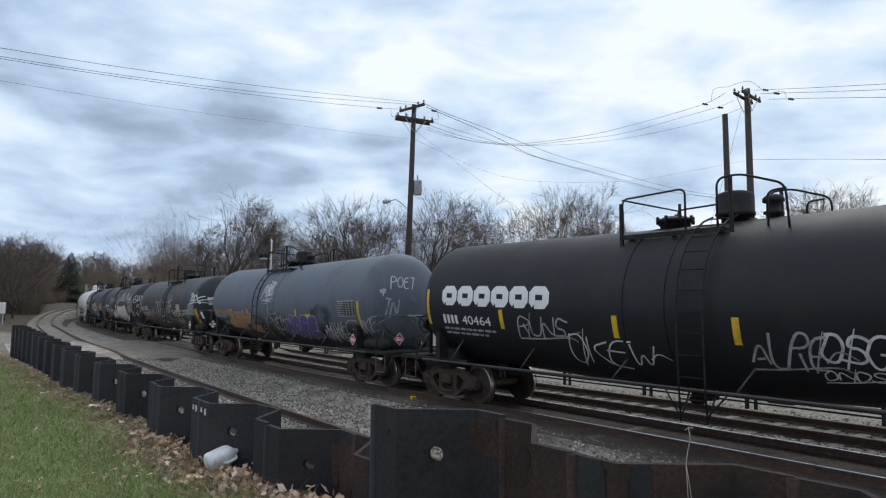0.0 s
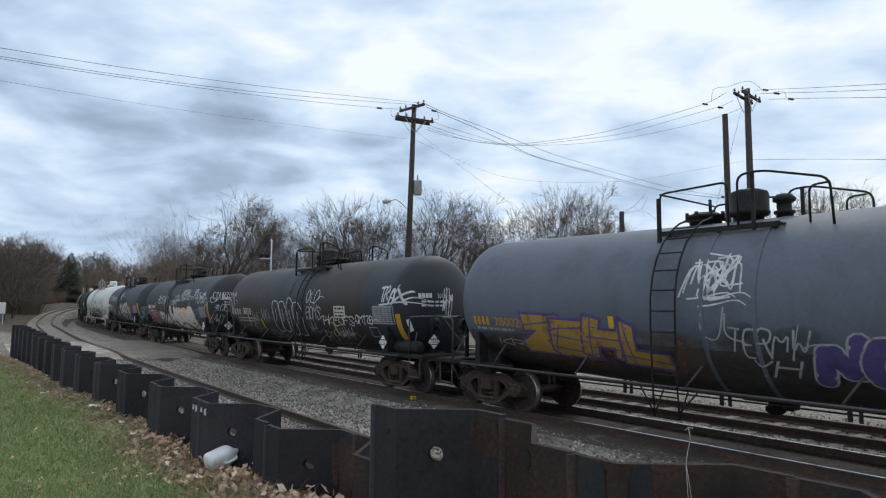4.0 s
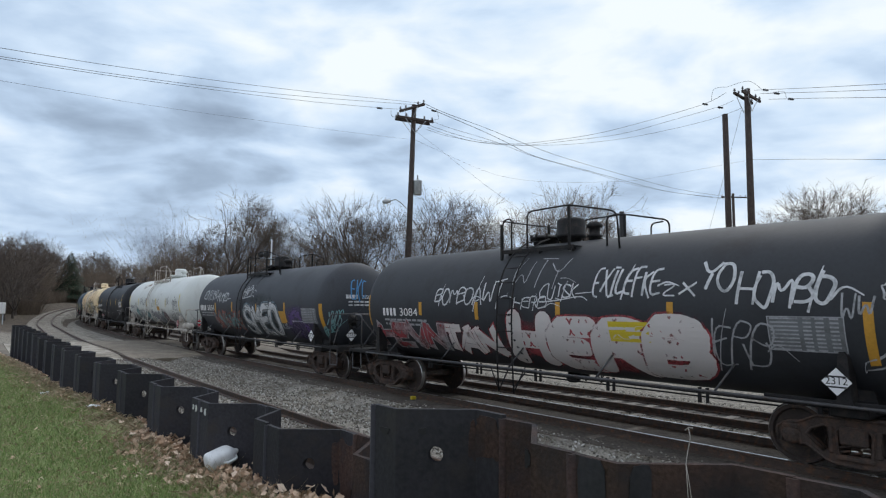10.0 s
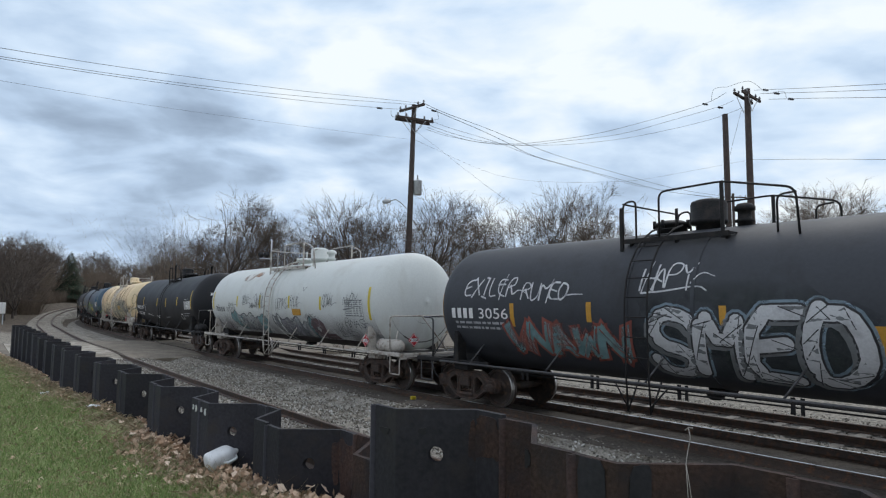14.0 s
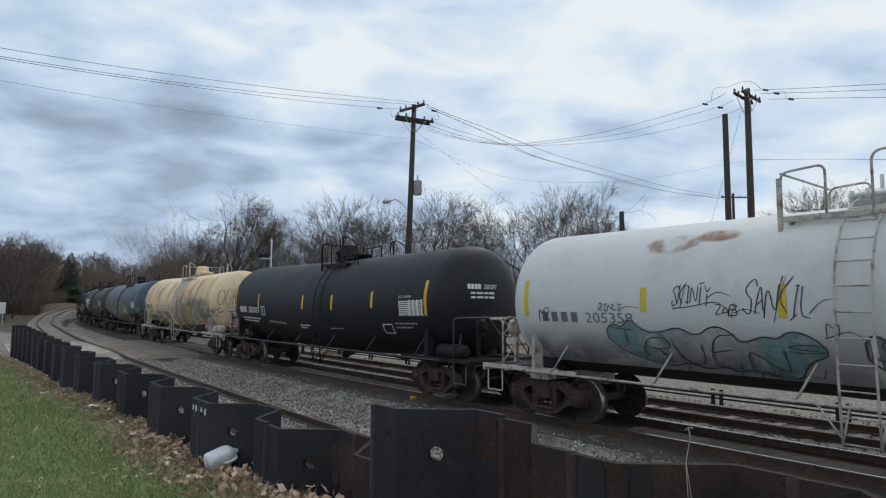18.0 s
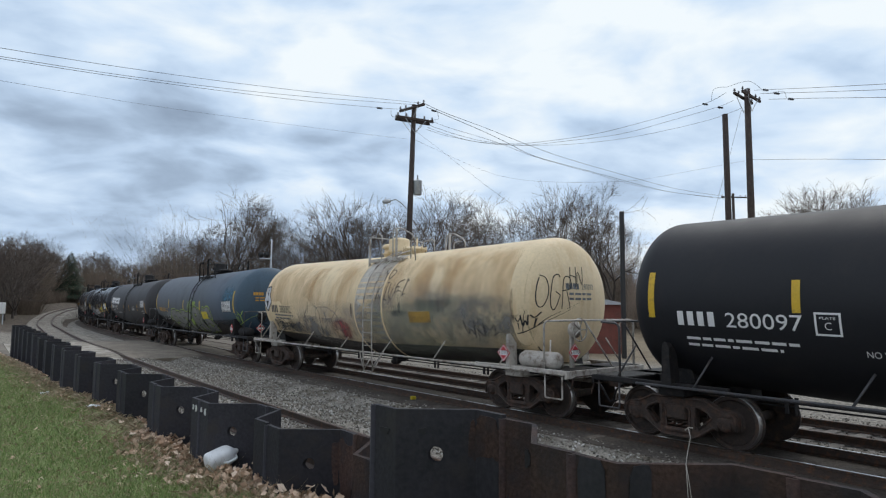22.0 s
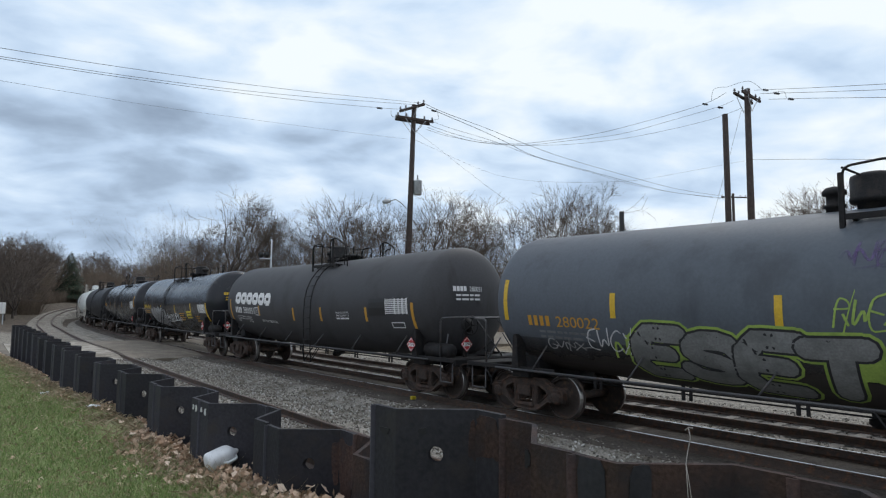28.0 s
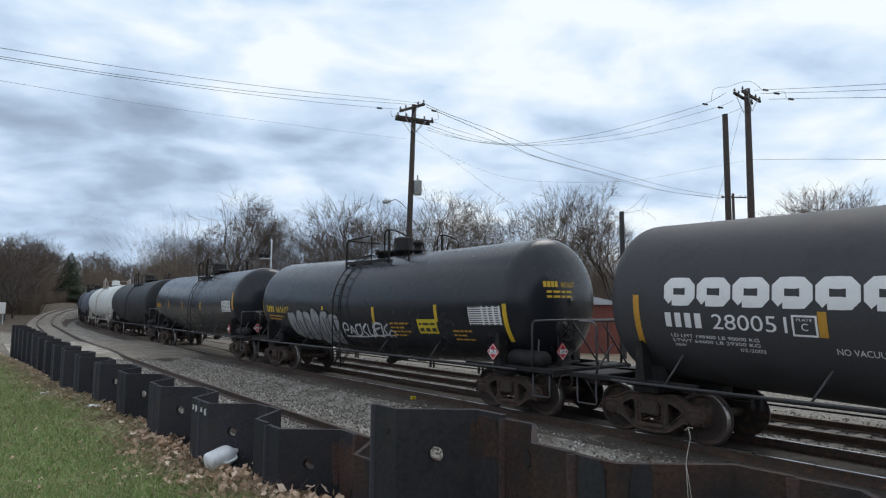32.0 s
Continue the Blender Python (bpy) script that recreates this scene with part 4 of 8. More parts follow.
def thicket(name, label, x0, x1, d0, d1, h0, h1, count, seed, thick=1.0, kids=5, material=None):
    rnd = random.Random(seed)
    s = Shape()
    for i in range(count):
        x = rnd.uniform(x0, x1)
        f = (x - x0) / (x1 - x0)
        d = (d0 + (d1 - d0) * f) * rnd.uniform(0.96, 1.12)
        p = across(x, 541, d)
        gz = ground_z(p.x, p.y)
        h = (h0 + (h1 - h0) * f) * rnd.uniform(0.3, 1.0) * (0.8 + 0.2 * math.sin(x * 0.045) + 0.12 * math.sin(x * 0.13))
        lean = Vector((rnd.gauss(0, 0.3), rnd.gauss(0, 0.3), 1)) * h
        a = Vector((p.x, p.y, gz - 0.1))
        w = Vector((rnd.uniform(0.012, 0.035) * thick, 0, 0))
        mid = a + lean * 0.5 + Vector((rnd.gauss(0, 0.12) * h * 0.4, 0, 0))
        b = a + lean
        s.add([a - w, a + w, mid + w * 0.7, mid - w * 0.7, b], [(0, 1, 2, 3), (3, 2, 4)])
        for k in range(kids):
            q = a.lerp(b, rnd.uniform(0.15, 0.95))
            e = q + Vector((rnd.uniform(-0.5, 0.5), rnd.uniform(-0.3, 0.3), rnd.uniform(0.0, 0.5))) * h * 0.4
            s.add([q - w * 0.6, q + w * 0.6, e], [(0, 1, 2)])
    thing(name, label, "brush", kind="stuff", shape=s, material=material or M_BRUSH)


thicket("thicket", "tangled brown leafless brush behind the dry field", 215, 1150, 66, 68, 4.4, 4.8, 17000, 3)
thicket("young_wood", "hazy thin-stemmed grey-brown saplings among the bare trees", 262, 1120, 76, 73, 14.0, 12.6, 15000, 23, 0.75, 7, M_WOOD)
thicket("thicket", "tangled brown leafless brush on the rising bank", 1150, 1800, 60, 58, 6.0, 6.6, 15000, 8)
thicket("woodland_edge", "dense brown leafless wood beside the curving track", -260, 66, 80, 104, 11.0, 10.0, 22000, 4, 1.2, 6, M_WOOD)
thicket("woodland_edge", "dense brown leafless wood behind the curving track", 50, 300, 142, 195, 9.5, 8.0, 15000, 14, 1.7, 6, M_WOOD)
thicket("brushwood", "low tangled brown shrubs at the foot of the wood", -260, 70, 76, 100, 4.5, 4.0, 12000, 6, 1.0, 7, M_WOOD)
thicket("brushwood", "low tangled reddish shrubs behind the curving track", 52, 150, 118, 150, 4.0, 4.5, 8000, 16, 1.3, 7, M_WOOD)


# red-brown shed behind the rear track
M_SHED = mat("red_shed_boards", (0.17, 0.055, 0.042), rough=0.85, var=0.25, scale=2, fine=25, bump=0.3, dirt=(0.10, 0.05, 0.04))
sh = across(1035, 541, 39)
shed = thing("shed", "weathered red-brown boarded shed behind the tracks", "shed", Matrix.Translation((sh.x, 39, -0.4)) @ pose(0, 0, 0, 0, 0, -10))
for k in range(16):
    part("board", Shape().box((-1.9 + 0.253 * k, -1.5, 1.5), (0.24, 0.03, 3.0), ch=0.005), M_SHED, shed)
part("wall", Shape().box((0, 0.02, 1.48), (4.0, 2.96, 2.96)), M_SHED, shed)
part("roof", Shape().prism([(-2.2, 2.95), (2.2, 2.95), (2.2, 3.03), (0, 3.5), (-2.2, 3.03)], -1.75, 1.75, I4), M_GALV, shed)

from mathutils.geometry import tessellate_polygon

# ---- the train ----
M_TRUCK = mat("truck_cast_steel", (0.046, 0.034, 0.028), rough=0.85, var=0.4, scale=5, fine=40, bump=0.4, dirt=(0.092, 0.052, 0.036), dirt_at=(0.46, 0.66))
M_TREAD = mat("wheel_steel", (0.045, 0.034, 0.029), rough=0.75, metal=0.15, var=0.3, scale=4, fine=40, bump=0.2, dirt=(0.12, 0.075, 0.05))
M_RIM = mat("wheel_rim", (0.40, 0.39, 0.38), rough=0.35, metal=0.9, var=0.2)
M_FRAME = mat("underframe_black", (0.015, 0.0145, 0.015), rough=0.65, spec=0.25, var=0.4, scale=3, fine=40, bump=0.25, dirt=(0.036, 0.030, 0.026))
M_FRAME_W = mat("underframe_white", (0.46, 0.43, 0.385), rough=0.7, var=0.2, scale=3, fine=40, bump=0.25, dirt=(0.17, 0.13, 0.10), dirt_at=(0.5, 0.66))
M_RAILING = mat("worn_grey_railing", (0.062, 0.062, 0.066), rough=0.5, spec=0.5, var=0.3, scale=4, fine=40, bump=0.15, dirt=(0.10, 0.07, 0.05), dirt_at=(0.55, 0.72))
M_WHITE = mat("stencil_white", (0.74, 0.74, 0.73), rough=0.6, var=0.06, scale=4, fine=60, bump=0.05, dirt=(0.45, 0.45, 0.45), dirt_at=(0.62, 0.8))
M_YELLOW = mat("reflective_yellow", (0.62, 0.40, 0.025), rough=0.5, var=0.1, scale=4, bump=0.05, dirt=(0.30, 0.18, 0.03), dirt_at=(0.55, 0.75))
M_ORANGE = mat("faded_orange", (0.50, 0.26, 0.03), rough=0.6, var=0.15, scale=4, bump=0.05)
M_RED = mat("placard_red", (0.50, 0.025, 0.035), rough=0.45, var=0.08)
M_INK = mat("stencil_black", (0.020, 0.020, 0.022), rough=0.6, var=0.1)
M_PLACARD = mat("placard_white", (0.80, 0.80, 0.80), rough=0.45, var=0.04)


def tank_paint(name, col, dirt, rough=0.45, lo=0.5, hi=0.72, patches=None, streak=(0.6, 1.0, 0.25), var=0.10):
    m = mat(name, col, rough=rough, spec=0.35, var=var, scale=1.1, fine=18, bump=0.06, dirt=dirt, dirt_at=(lo, hi), dirt_scale=streak)
    if patches:
        # broad repainted bands along the barrel, with soft sprayed edges
        nt = m.node_tree
        bs = next(n for n in nt.nodes if n.type == "BSDF_PRINCIPLED")
        src = bs.inputs["Base Color"].links[0].from_socket
        tcn = nt.nodes.new("ShaderNodeTexCoord")
        sep = nt.nodes.new("ShaderNodeSeparateXYZ")
        nt.links.new(tcn.outputs["Object"], sep.inputs[0])
        rng = nt.nodes.new("ShaderNodeMapRange")
        rng.inputs["From Min"].default_value, rng.inputs["From Max"].default_value = -8, 8
        nt.links.new(sep.outputs["X"], rng.inputs["Value"])
        rp = nt.nodes.new("ShaderNodeValToRGB")
        els = rp.color_ramp.elements
        while len(els) < len(patches):
            els.new(0.5)
        for e, (p, c) in zip(els, patches):
            e.position = (p + 8) / 16
            e.color = (*c, 1)
        nt.links.new(rng.outputs[0], rp.inputs[0])
        mul = nt.nodes.new("ShaderNodeVectorMath")
        mul.operation = "MULTIPLY"
        nt.links.new(src, mul.inputs[0])
        nt.links.new(rp.outputs[0], mul.inputs[1])
        nt.links.new(mul.outputs[0], bs.inputs["Base Color"])
    return m


class Tank:
    """Shape of one barrel: half length, end and middle radius, end and middle height of its axis."""

    def __init__(self, half, r_end, r_mid, z_end, z_mid, head=0.74):
        self.half, self.r0, self.r1, self.z0, self.z1, self.head = half, r_end, r_mid, z_end, z_mid, head

    def at(self, x):
        f = min(1.0, abs(x) / self.half)
        g = max(0.0, f - 0.05) / 0.95
        r = self.r1 + (self.r0 - self.r1) * g
        z = self.z1 + (self.z0 - self.z1) * g
        e = abs(x) - (self.half - self.head)
        if e > 0:
            r *= math.sqrt(max(0.0, 1 - (e / self.head) ** 2.3))
        return r, z

    def on(self, x, w, off=0.006):
        """The point at x along the barrel and w metres up round the near side from its axis height."""
        r, z = self.at(x)
        rr, _ = self.at(max(-self.half + self.head, min(self.half - self.head, x)))
        a = w / rr
        return Vector((x, -(r + off) * math.cos(a), z + (r + off) * math.sin(a)))

    def shape(self, n=56):
        s = Shape()
        xs = []
        body = self.half - self.head
        for i in range(15):
            t = (math.pi / 2) * (1 - i / 14)
            xs.append(-body - self.head * math.sin(t))
        xs += [-body + 2 * body * i / 24 for i in range(1, 24)]
        xs += [-x for x in xs[:15][::-1]]
        rings = []
        for x in xs:
            r, z = self.at(x)
            r = max(r, 0.004)
            rings.append([(x, -r * math.cos(2 * math.pi * k / n), z + r * math.sin(2 * math.pi * k / n)) for k in range(n)])
        for rg in rings:
            s.v += rg
        for i in range(len(xs) - 1):
            for k in range(n):
                j = (k + 1) % n
                s.f.append((i * n + k, i * n + j, (i + 1) * n + j, (i + 1) * n + k))
                s.s.append(True)
        s.f += [tuple(range(n)), tuple(range(len(s.v) - n, len(s.v)))[::-1]]
        s.s += [True, True]
        return s

    def band(self, x, w, off=0.012, a0=0, a1=360, n=48):
        """A raised strap round the barrel at x."""
        s = Shape()
        m = n if a1 - a0 >= 360 else n + 1
        for k in range(m):
            t = radians(a0 + (a1 - a0) * k / n)
            for dx, o in ((-w / 2, 0.0), (-w / 2, off), (w / 2, off), (w / 2, 0.0)):
                r, z = self.at(x + dx)
                s.v.append((x + dx, -(r + o) * math.cos(t), z + (r + o) * math.sin(t)))
        for k in range(n):
            j = (k + 1) % m
            for q in range(3):
                s.f.append((k * 4 + q, k * 4 + q + 1, j * 4 + q + 1, j * 4 + q))
                s.s.append(False)
        return s


# ---- trucks: built once ----
AXLE = 0.85


def frame_side(y):
    """Cast side frame: one plate with pedestal jaws, two side windows and the spring window, with a raised lip."""
    half = [(0.0, 0.80), (0.50, 0.80), (0.78, 0.67), (1.0, 0.64), (1.09, 0.57), (1.09, 0.36), (1.02, 0.36), (1.02, 0.50), (0.96, 0.56), (0.82, 0.56), (0.76, 0.50), (0.76, 0.35), (0.68, 0.37), (0.40, 0.19), (0.30, 0.15), (0.0, 0.14)]
    outer = half + [(-x, z) for x, z in half[-2:0:-1]]
    window = [(0.66, 0.52), (0.60, 0.60), (0.42, 0.68), (0.345, 0.66), (0.335, 0.36), (0.42, 0.31)]
    k = AXLE / 0.889
    outer, window = [(x * k, z) for x, z in outer], [(x * k, z) for x, z in window]
    rings = [outer, window, [(-x, z) for x, z in window], [(0.21, 0.27), (0.23, 0.60), (0.18, 0.66), (-0.18, 0.66), (-0.23, 0.60), (-0.21, 0.27)]]
    flat = [p for r in rings for p in r]
    tris = tessellate_polygon([[Vector((x, z, 0)) for x, z in r] for r in rings])
    s = Shape()
    for yy in (y - 0.07, y + 0.07):
        s.add([(x, yy, z) for x, z in flat], [tuple(t) for t in tris])
    for r in rings:
        n = len(r)
        s.add([(x, y - 0.07, z) for x, z in r] + [(x, y + 0.07, z) for x, z in r], [(k, (k + 1) % n, n + (k + 1) % n, n + k) for k in range(n)])
        for yy in (y - 0.07, y + 0.07):
            s.tube([(x, yy, z) for x, z in r + r[:1]], 0.022, 6, cap=False)
    for sx in (-1, 1):
        s.box((sx * AXLE, y, 0.60), (0.26, 0.2, 0.10), ch=0.03)
        s.box((sx * 0.30, y, 0.48), (0.10, 0.19, 0.40), ch=0.03)
    s.box((0, y, 0.24), (0.5, 0.22, 0.06), ch=0.015)
    return s


def bearing_cap(y):
    s = Shape()
    o = math.copysign(1, y)
    for sx in (0.0,):
        s.disc_stack((sx, y - o * 0.05, 0.457), (0, o, 0), [(0, 0.13), (0.12, 0.13), (0.15, 0.115), (0.17, 0.08), (0.18, 0.03)], 16)
        for k in range(3):
            a = 2 * math.pi * k / 3 + 0.5
            s.disc_stack((sx + 0.06 * math.cos(a), y + o * 0.11, 0.457 + 0.06 * math.sin(a)), (0, o, 0), [(0, 0.02), (0.03, 0.02)], 6)
    return s


def springs(y):
    s = Shape()
    pts = []
    for k in range(31):
        a = 2 * math.pi * k / 7.5
        pts.append((0.060 * math.cos(a), y + 0.060 * math.sin(a), 0.28 + 0.26 * k / 30))
    s.tube(pts, 0.019, 5)
    return s


def wheelset():
    """Axle and two wheels, turning about their own centre."""
    s = Shape()
    s.tube([(0, -1.0, 0), (0, 1.0, 0)], 0.085, 12)
    for o in (-1, 1):
        y = o * 0.752
        s.disc_stack((0, y - o * 0.085, 0), (0, o, 0), [(0, 0.36), (0, 0.485), (0.03, 0.485), (0.045, 0.46), (0.125, 0.454), (0.14, 0.44), (0.14, 0.385), (0.10, 0.36), (0.085, 0.20), (0.12, 0.15), (0.16, 0.14), (0.16, 0.09)], 40, smooth=False)
    return s


SIDE_MESH = {y: frame_side(y).mesh("side_frame", M_TRUCK) for y in (-1.0, 1.0)}
CAP_MESH = {y: bearing_cap(y).mesh("bearing_cap", M_TRUCK) for y in (-1.0, 1.0)}
SPRING_MESH = {y: springs(y).mesh("spring", M_TRUCK) for y in (-1.0, 1.0)}
WHEEL_MESH = wheelset().mesh("wheelset", M_TREAD)
WHEEL_MESH.materials.append(M_RIM)
for poly in WHEEL_MESH.polygons:
    # running surface and flange top are polished
    if all(0.435 < math.hypot(WHEEL_MESH.vertices[i].co.x, WHEEL_MESH.vertices[i].co.z) < 0.47 for i in poly.vertices):
        poly.material_index = 1
BOLSTER_MESH = Shape().box((0, 0, 0.56), (0.36, 2.3, 0.26), ch=0.03).box((0, 0, 0.70), (0.5, 0.5, 0.12), ch=0.03).mesh("bolster", M_TRUCK)
BRAKE_MESH = Shape().box((0.40, 0, 0.42), (0.1, 1.7, 0.12)).box((-0.40, 0, 0.42), (0.1, 1.7, 0.12)).mesh("brake_beam", M_TRUCK)
WHEELS = []


def truck(car, x):
    """A two-axle truck under one end of a car."""
    t = part("truck", BOLSTER_MESH, None, car, "dark rusty cast-steel two-axle truck")
    t.location = (x, 0, 0)
    for y in (-1.0, 1.0):
        part("side_frame", SIDE_MESH[y], None, t)
        for sx in (-AXLE, AXLE):
            part("bearing_cap", CAP_MESH[y], None, t).location = (sx, 0, 0)
        for gx in (-0.15, 0.0, 0.15):
            part("spring", SPRING_MESH[y], None, t).location = (gx, 0, 0)
    part("brake_beam", BRAKE_MESH, None, t)
    for sx in (-AXLE, AXLE):
        w = part("wheelset", WHEEL_MESH, None, t)
        w.location = (sx, 0, 0.457)
        WHEELS.append((w, sx, car))
    return t


def rounded(pts, r, n=5):
    """Round the corners of a bar's line."""
    P = [Vector(p) for p in pts]
    out = [P[0]]
    for a, b, c in zip(P[:-2], P[1:-1], P[2:]):
        d0, d1 = (a - b), (c - b)
        k = min(r, d0.length * 0.45, d1.length * 0.45)
        p, q = b + d0.normalized() * k, b + d1.normalized() * k
        for i in range(n + 1):
            t = i / n
            out.append((1 - t) ** 2 * p + 2 * t * (1 - t) * b + t * t * q)
    out.append(P[-1])
    return out


def end_gear(car, tk, sx, x_truck, x_end, m_fr, wheel_side):
    """Stub sill, platform, coupler, saddle, handrails and brake gear at one end (sx = +1 leading)."""
    s = Shape()
    xs = lambda a: sx * a
    s.box((xs((x_truck - 0.9 + x_end - 0.35) / 2), 0, 0.92), (x_end - 0.35 - x_truck + 0.9, 0.42, 0.34), ch=0.02)
    s.box((xs(x_truck), 0, 0.95), (0.5, 2.5, 0.22), ch=0.02)
    sill = part("stub_sill", s, m_fr, car)
    part("deck", Shape().box((xs(x_end - 0.64), 0, 1.075), (0.64, 2.56, 0.03)), M_FRAME, car)
    plat = Shape().box((xs(x_end - 0.28), 0, 1.0), (0.06, 2.75, 0.16), ch=0.01).box((xs(x_end - 0.97), 0, 1.02), (0.05, 2.7, 0.12))
    for sy in (-1.36, 1.36):
        plat.box((xs((x_end - 0.3 + x_truck - 1.1) / 2), sy, 1.04), (x_end - 0.3 - x_truck + 1.1, 0.06, 0.10), ch=0.01)
    part("end_platform", plat, m_fr, car)
    for sy in (-1, 1):
        ang = Shape()
        ang.prism([(-0.10, 1.0), (0.12, 1.0), (0.09, 1.30), (0.075, 1.70), (0.03, 1.78), (-0.03, 1.78), (-0.06, 1.70), (-0.07, 1.30)], sy * 1.16, sy * 1.42, Matrix.Translation((xs(x_truck), 0, 0)) @ Matrix.Diagonal((0.55 if m_fr == M_FRAME_W else 1.0, 1, 1, 1)))
        part("tank_saddle", ang, m_fr, car)
    part("saddle_web", Shape().prism([(-0.28, 1.0), (0.28, 1.0), (0.20, 1.30), (-0.20, 1.30)], -0.9, 0.9, Matrix.Translation((xs(x_truck), 0, 0))), M_FRAME, car)
    c = Shape().box((xs(x_end - 0.15), 0, 0.85), (0.75, 0.16, 0.18), ch=0.03)
    c.prism([(0.0, 0.72), (0.20, 0.72), (0.26, 0.80), (0.26, 0.92), (0.20, 1.0), (0.0, 1.0)], -0.17, 0.13, Matrix.Translation((xs(x_end), 0, 0)) @ Matrix.Diagonal((sx * 1.0, 1, 1, 1)))
    c.box((xs(x_end - 0.06), 0.12 * sx, 0.86), (0.22, 0.14, 0.26), ch=0.03)
    part("coupler", c, M_TRUCK, car)
    hose = Shape().tube(rounded([(xs(x_end - 0.3), -0.35, 0.86), (xs(x_end - 0.1), -0.38, 0.70), (xs(x_end + 0.02), -0.33, 0.42), (xs(x_end + 0.12), -0.2, 0.45)], 0.12), 0.022, 6)
    part("brake_hose", hose, M_INK, car)
    lever = Shape().tube(rounded([(xs(x_end - 0.02), 0.0, 1.02), (xs(x_end - 0.12), -0.3, 0.98), (xs(x_end - 0.2), -1.2, 0.96), (xs(x_end - 0.2), -1.32, 0.7)], 0.06), 0.015, 6)
    part("uncoupling_lever", lever, M_TRUCK, car)
    pipe = Shape().tube(rounded([(xs(x_truck - 0.7), -0.42, 0.80), (xs(x_truck + 0.4), -0.42, 0.84), (xs(x_end - 0.3), -0.36, 0.88)], 0.1), 0.02, 6)
    pipe.box((xs(x_end - 0.32), -0.36, 0.88), (0.12, 0.09, 0.12), ch=0.02)
    part("brake_pipe", pipe, M_TRUCK, car)
    m_rail = M_FRAME_W if m_fr is M_FRAME_W else M_RAILING
    xo, xi = xs(x_end - 0.42), xs(x_end - 0.88)
    rail = Shape().tube(rounded([(xi, -1.33, 1.0), (xi, -1.33, 2.08), (xo, -1.33, 2.10), (xo, 1.22, 2.10), (xo, 1.22, 0.98)], 0.13, 6), 0.022, 8)
    part("end_handrail", rail, m_rail, car)
    part("end_handrail", Shape().tube(rounded([(xi, 1.36, 1.0), (xi, 1.36, 2.08), (xs(x_end - 0.5), 1.36, 2.10), (xs(x_end - 0.5), 1.36, 1.0)], 0.13, 5), 0.022, 8), m_rail, car)
    part("rail_brace", Shape().tube([(xo, -0.55, 2.09), (xo, 0.42, 1.06)], 0.019, 6), m_rail, car)
    for sy in (-1, 1):
        y = sy * 1.33
        part("rail_brace", Shape().tube([(xs(x_end - 0.78), sy * 1.28, 1.06), (xs(x_end - 1.0), sy * 0.98, 1.66)], 0.018, 6), m_rail, car)
        st = Shape().tube(rounded([(xs(x_end - 0.40), y, 1.0), (xs(x_end - 0.40), y, 0.50), (xs(x_end - 0.86), y, 0.50), (xs(x_end - 0.86), y, 1.0)], 0.04), 0.018, 6)
        part("sill_step", st, m_rail, car)
    if wheel_side:
        bw = Shape()
        c0 = Vector((xs(x_end - 0.45), -0.68, 1.90))
        ring = [c0 + Vector((0, 0.24 * math.cos(2 * math.pi * k / 20), 0.24 * math.sin(2 * math.pi * k / 20))) for k in range(21)]
        bw.tube(ring, 0.017, 6)
        for k in range(5):
            a = 2 * math.pi * k / 5
            bw.tube([c0, c0 + Vector((0, 0.24 * math.cos(a), 0.24 * math.sin(a)))], 0.014, 5)
        bw.disc_stack(c0 - Vector((xs(0.2), 0, 0)), (sx, 0, 0), [(0, 0.16), (0.10, 0.18), (0.14, 0.10), (0.2, 0.05)], 14)
        bw.box(c0 - Vector((xs(0.22), 0, 0.4)), (0.06, 0.10, 1.0))
        part("hand_brake", bw, m_fr, car, "round hand-brake wheel on its housing")


def placard(car, pos, nrm, number, red):
    """A diamond hazard placard in its holder; the written side faces nrm ('side' or 'end' with its sign)."""
    m = Matrix.Translation(pos) @ (pose(0, 0, 0, 0, 0, 0) if nrm == "side" else pose(0, 0, 0, 0, 0, 90 if nrm > 0 else -90))
    d = 0.193
    s = Shape().prism([(-d, 0), (0, -d), (d, 0), (0, d)], -0.006, 0.006, m)
    p = part("placard", s, M_RED if red else M_PLACARD, car, ("red" if red else "white") + " diamond hazard placard")
    k = Shape()
    e = 0.168
    if red:
        for a, b in (((-e, 0), (0, e)), ((0, e), (e, 0)), ((e, 0), (0, -e)), ((0, -e), (-e, 0))):
            w = Vector(((b[1] - a[1]), 0, -(b[0] - a[0]))).normalized() * 0.007
            q = [Vector((a[0], -0.009, a[1])) + w, Vector((b[0], -0.009, b[1])) + w, Vector((b[0], -0.009, b[1])) - w, Vector((a[0], -0.009, a[1])) - w]
            k.add([m @ z for z in q], [(0, 1, 2, 3)])
    else:
        for z0, z1 in ((0.062, 0.085), (-0.085, -0.062)):
            k.add([m @ Vector((x, -0.009, z)) for x, z in ((-d + abs(z0), z0), (d - abs(z0), z0), (d - abs(z1), z1), (-d + abs(z1), z1))], [(0, 1, 2, 3)])
    tagged(part("border", k, M_PLACARD if red else M_INK, p), kind="stuff")
    if number:
        if red:
            part("panel", Shape().add([m @ Vector((x, -0.0085, z)) for x, z in ((-0.115, -0.05), (0.115, -0.05), (0.115, 0.05), (-0.115, 0.05))], [(0, 1, 2, 3)]), M_PLACARD, p)
        part("number", flat_text(number, 0.105, m @ Matrix.Translation((0, -0.011, -0.036)), 1.0), M_INK, p)


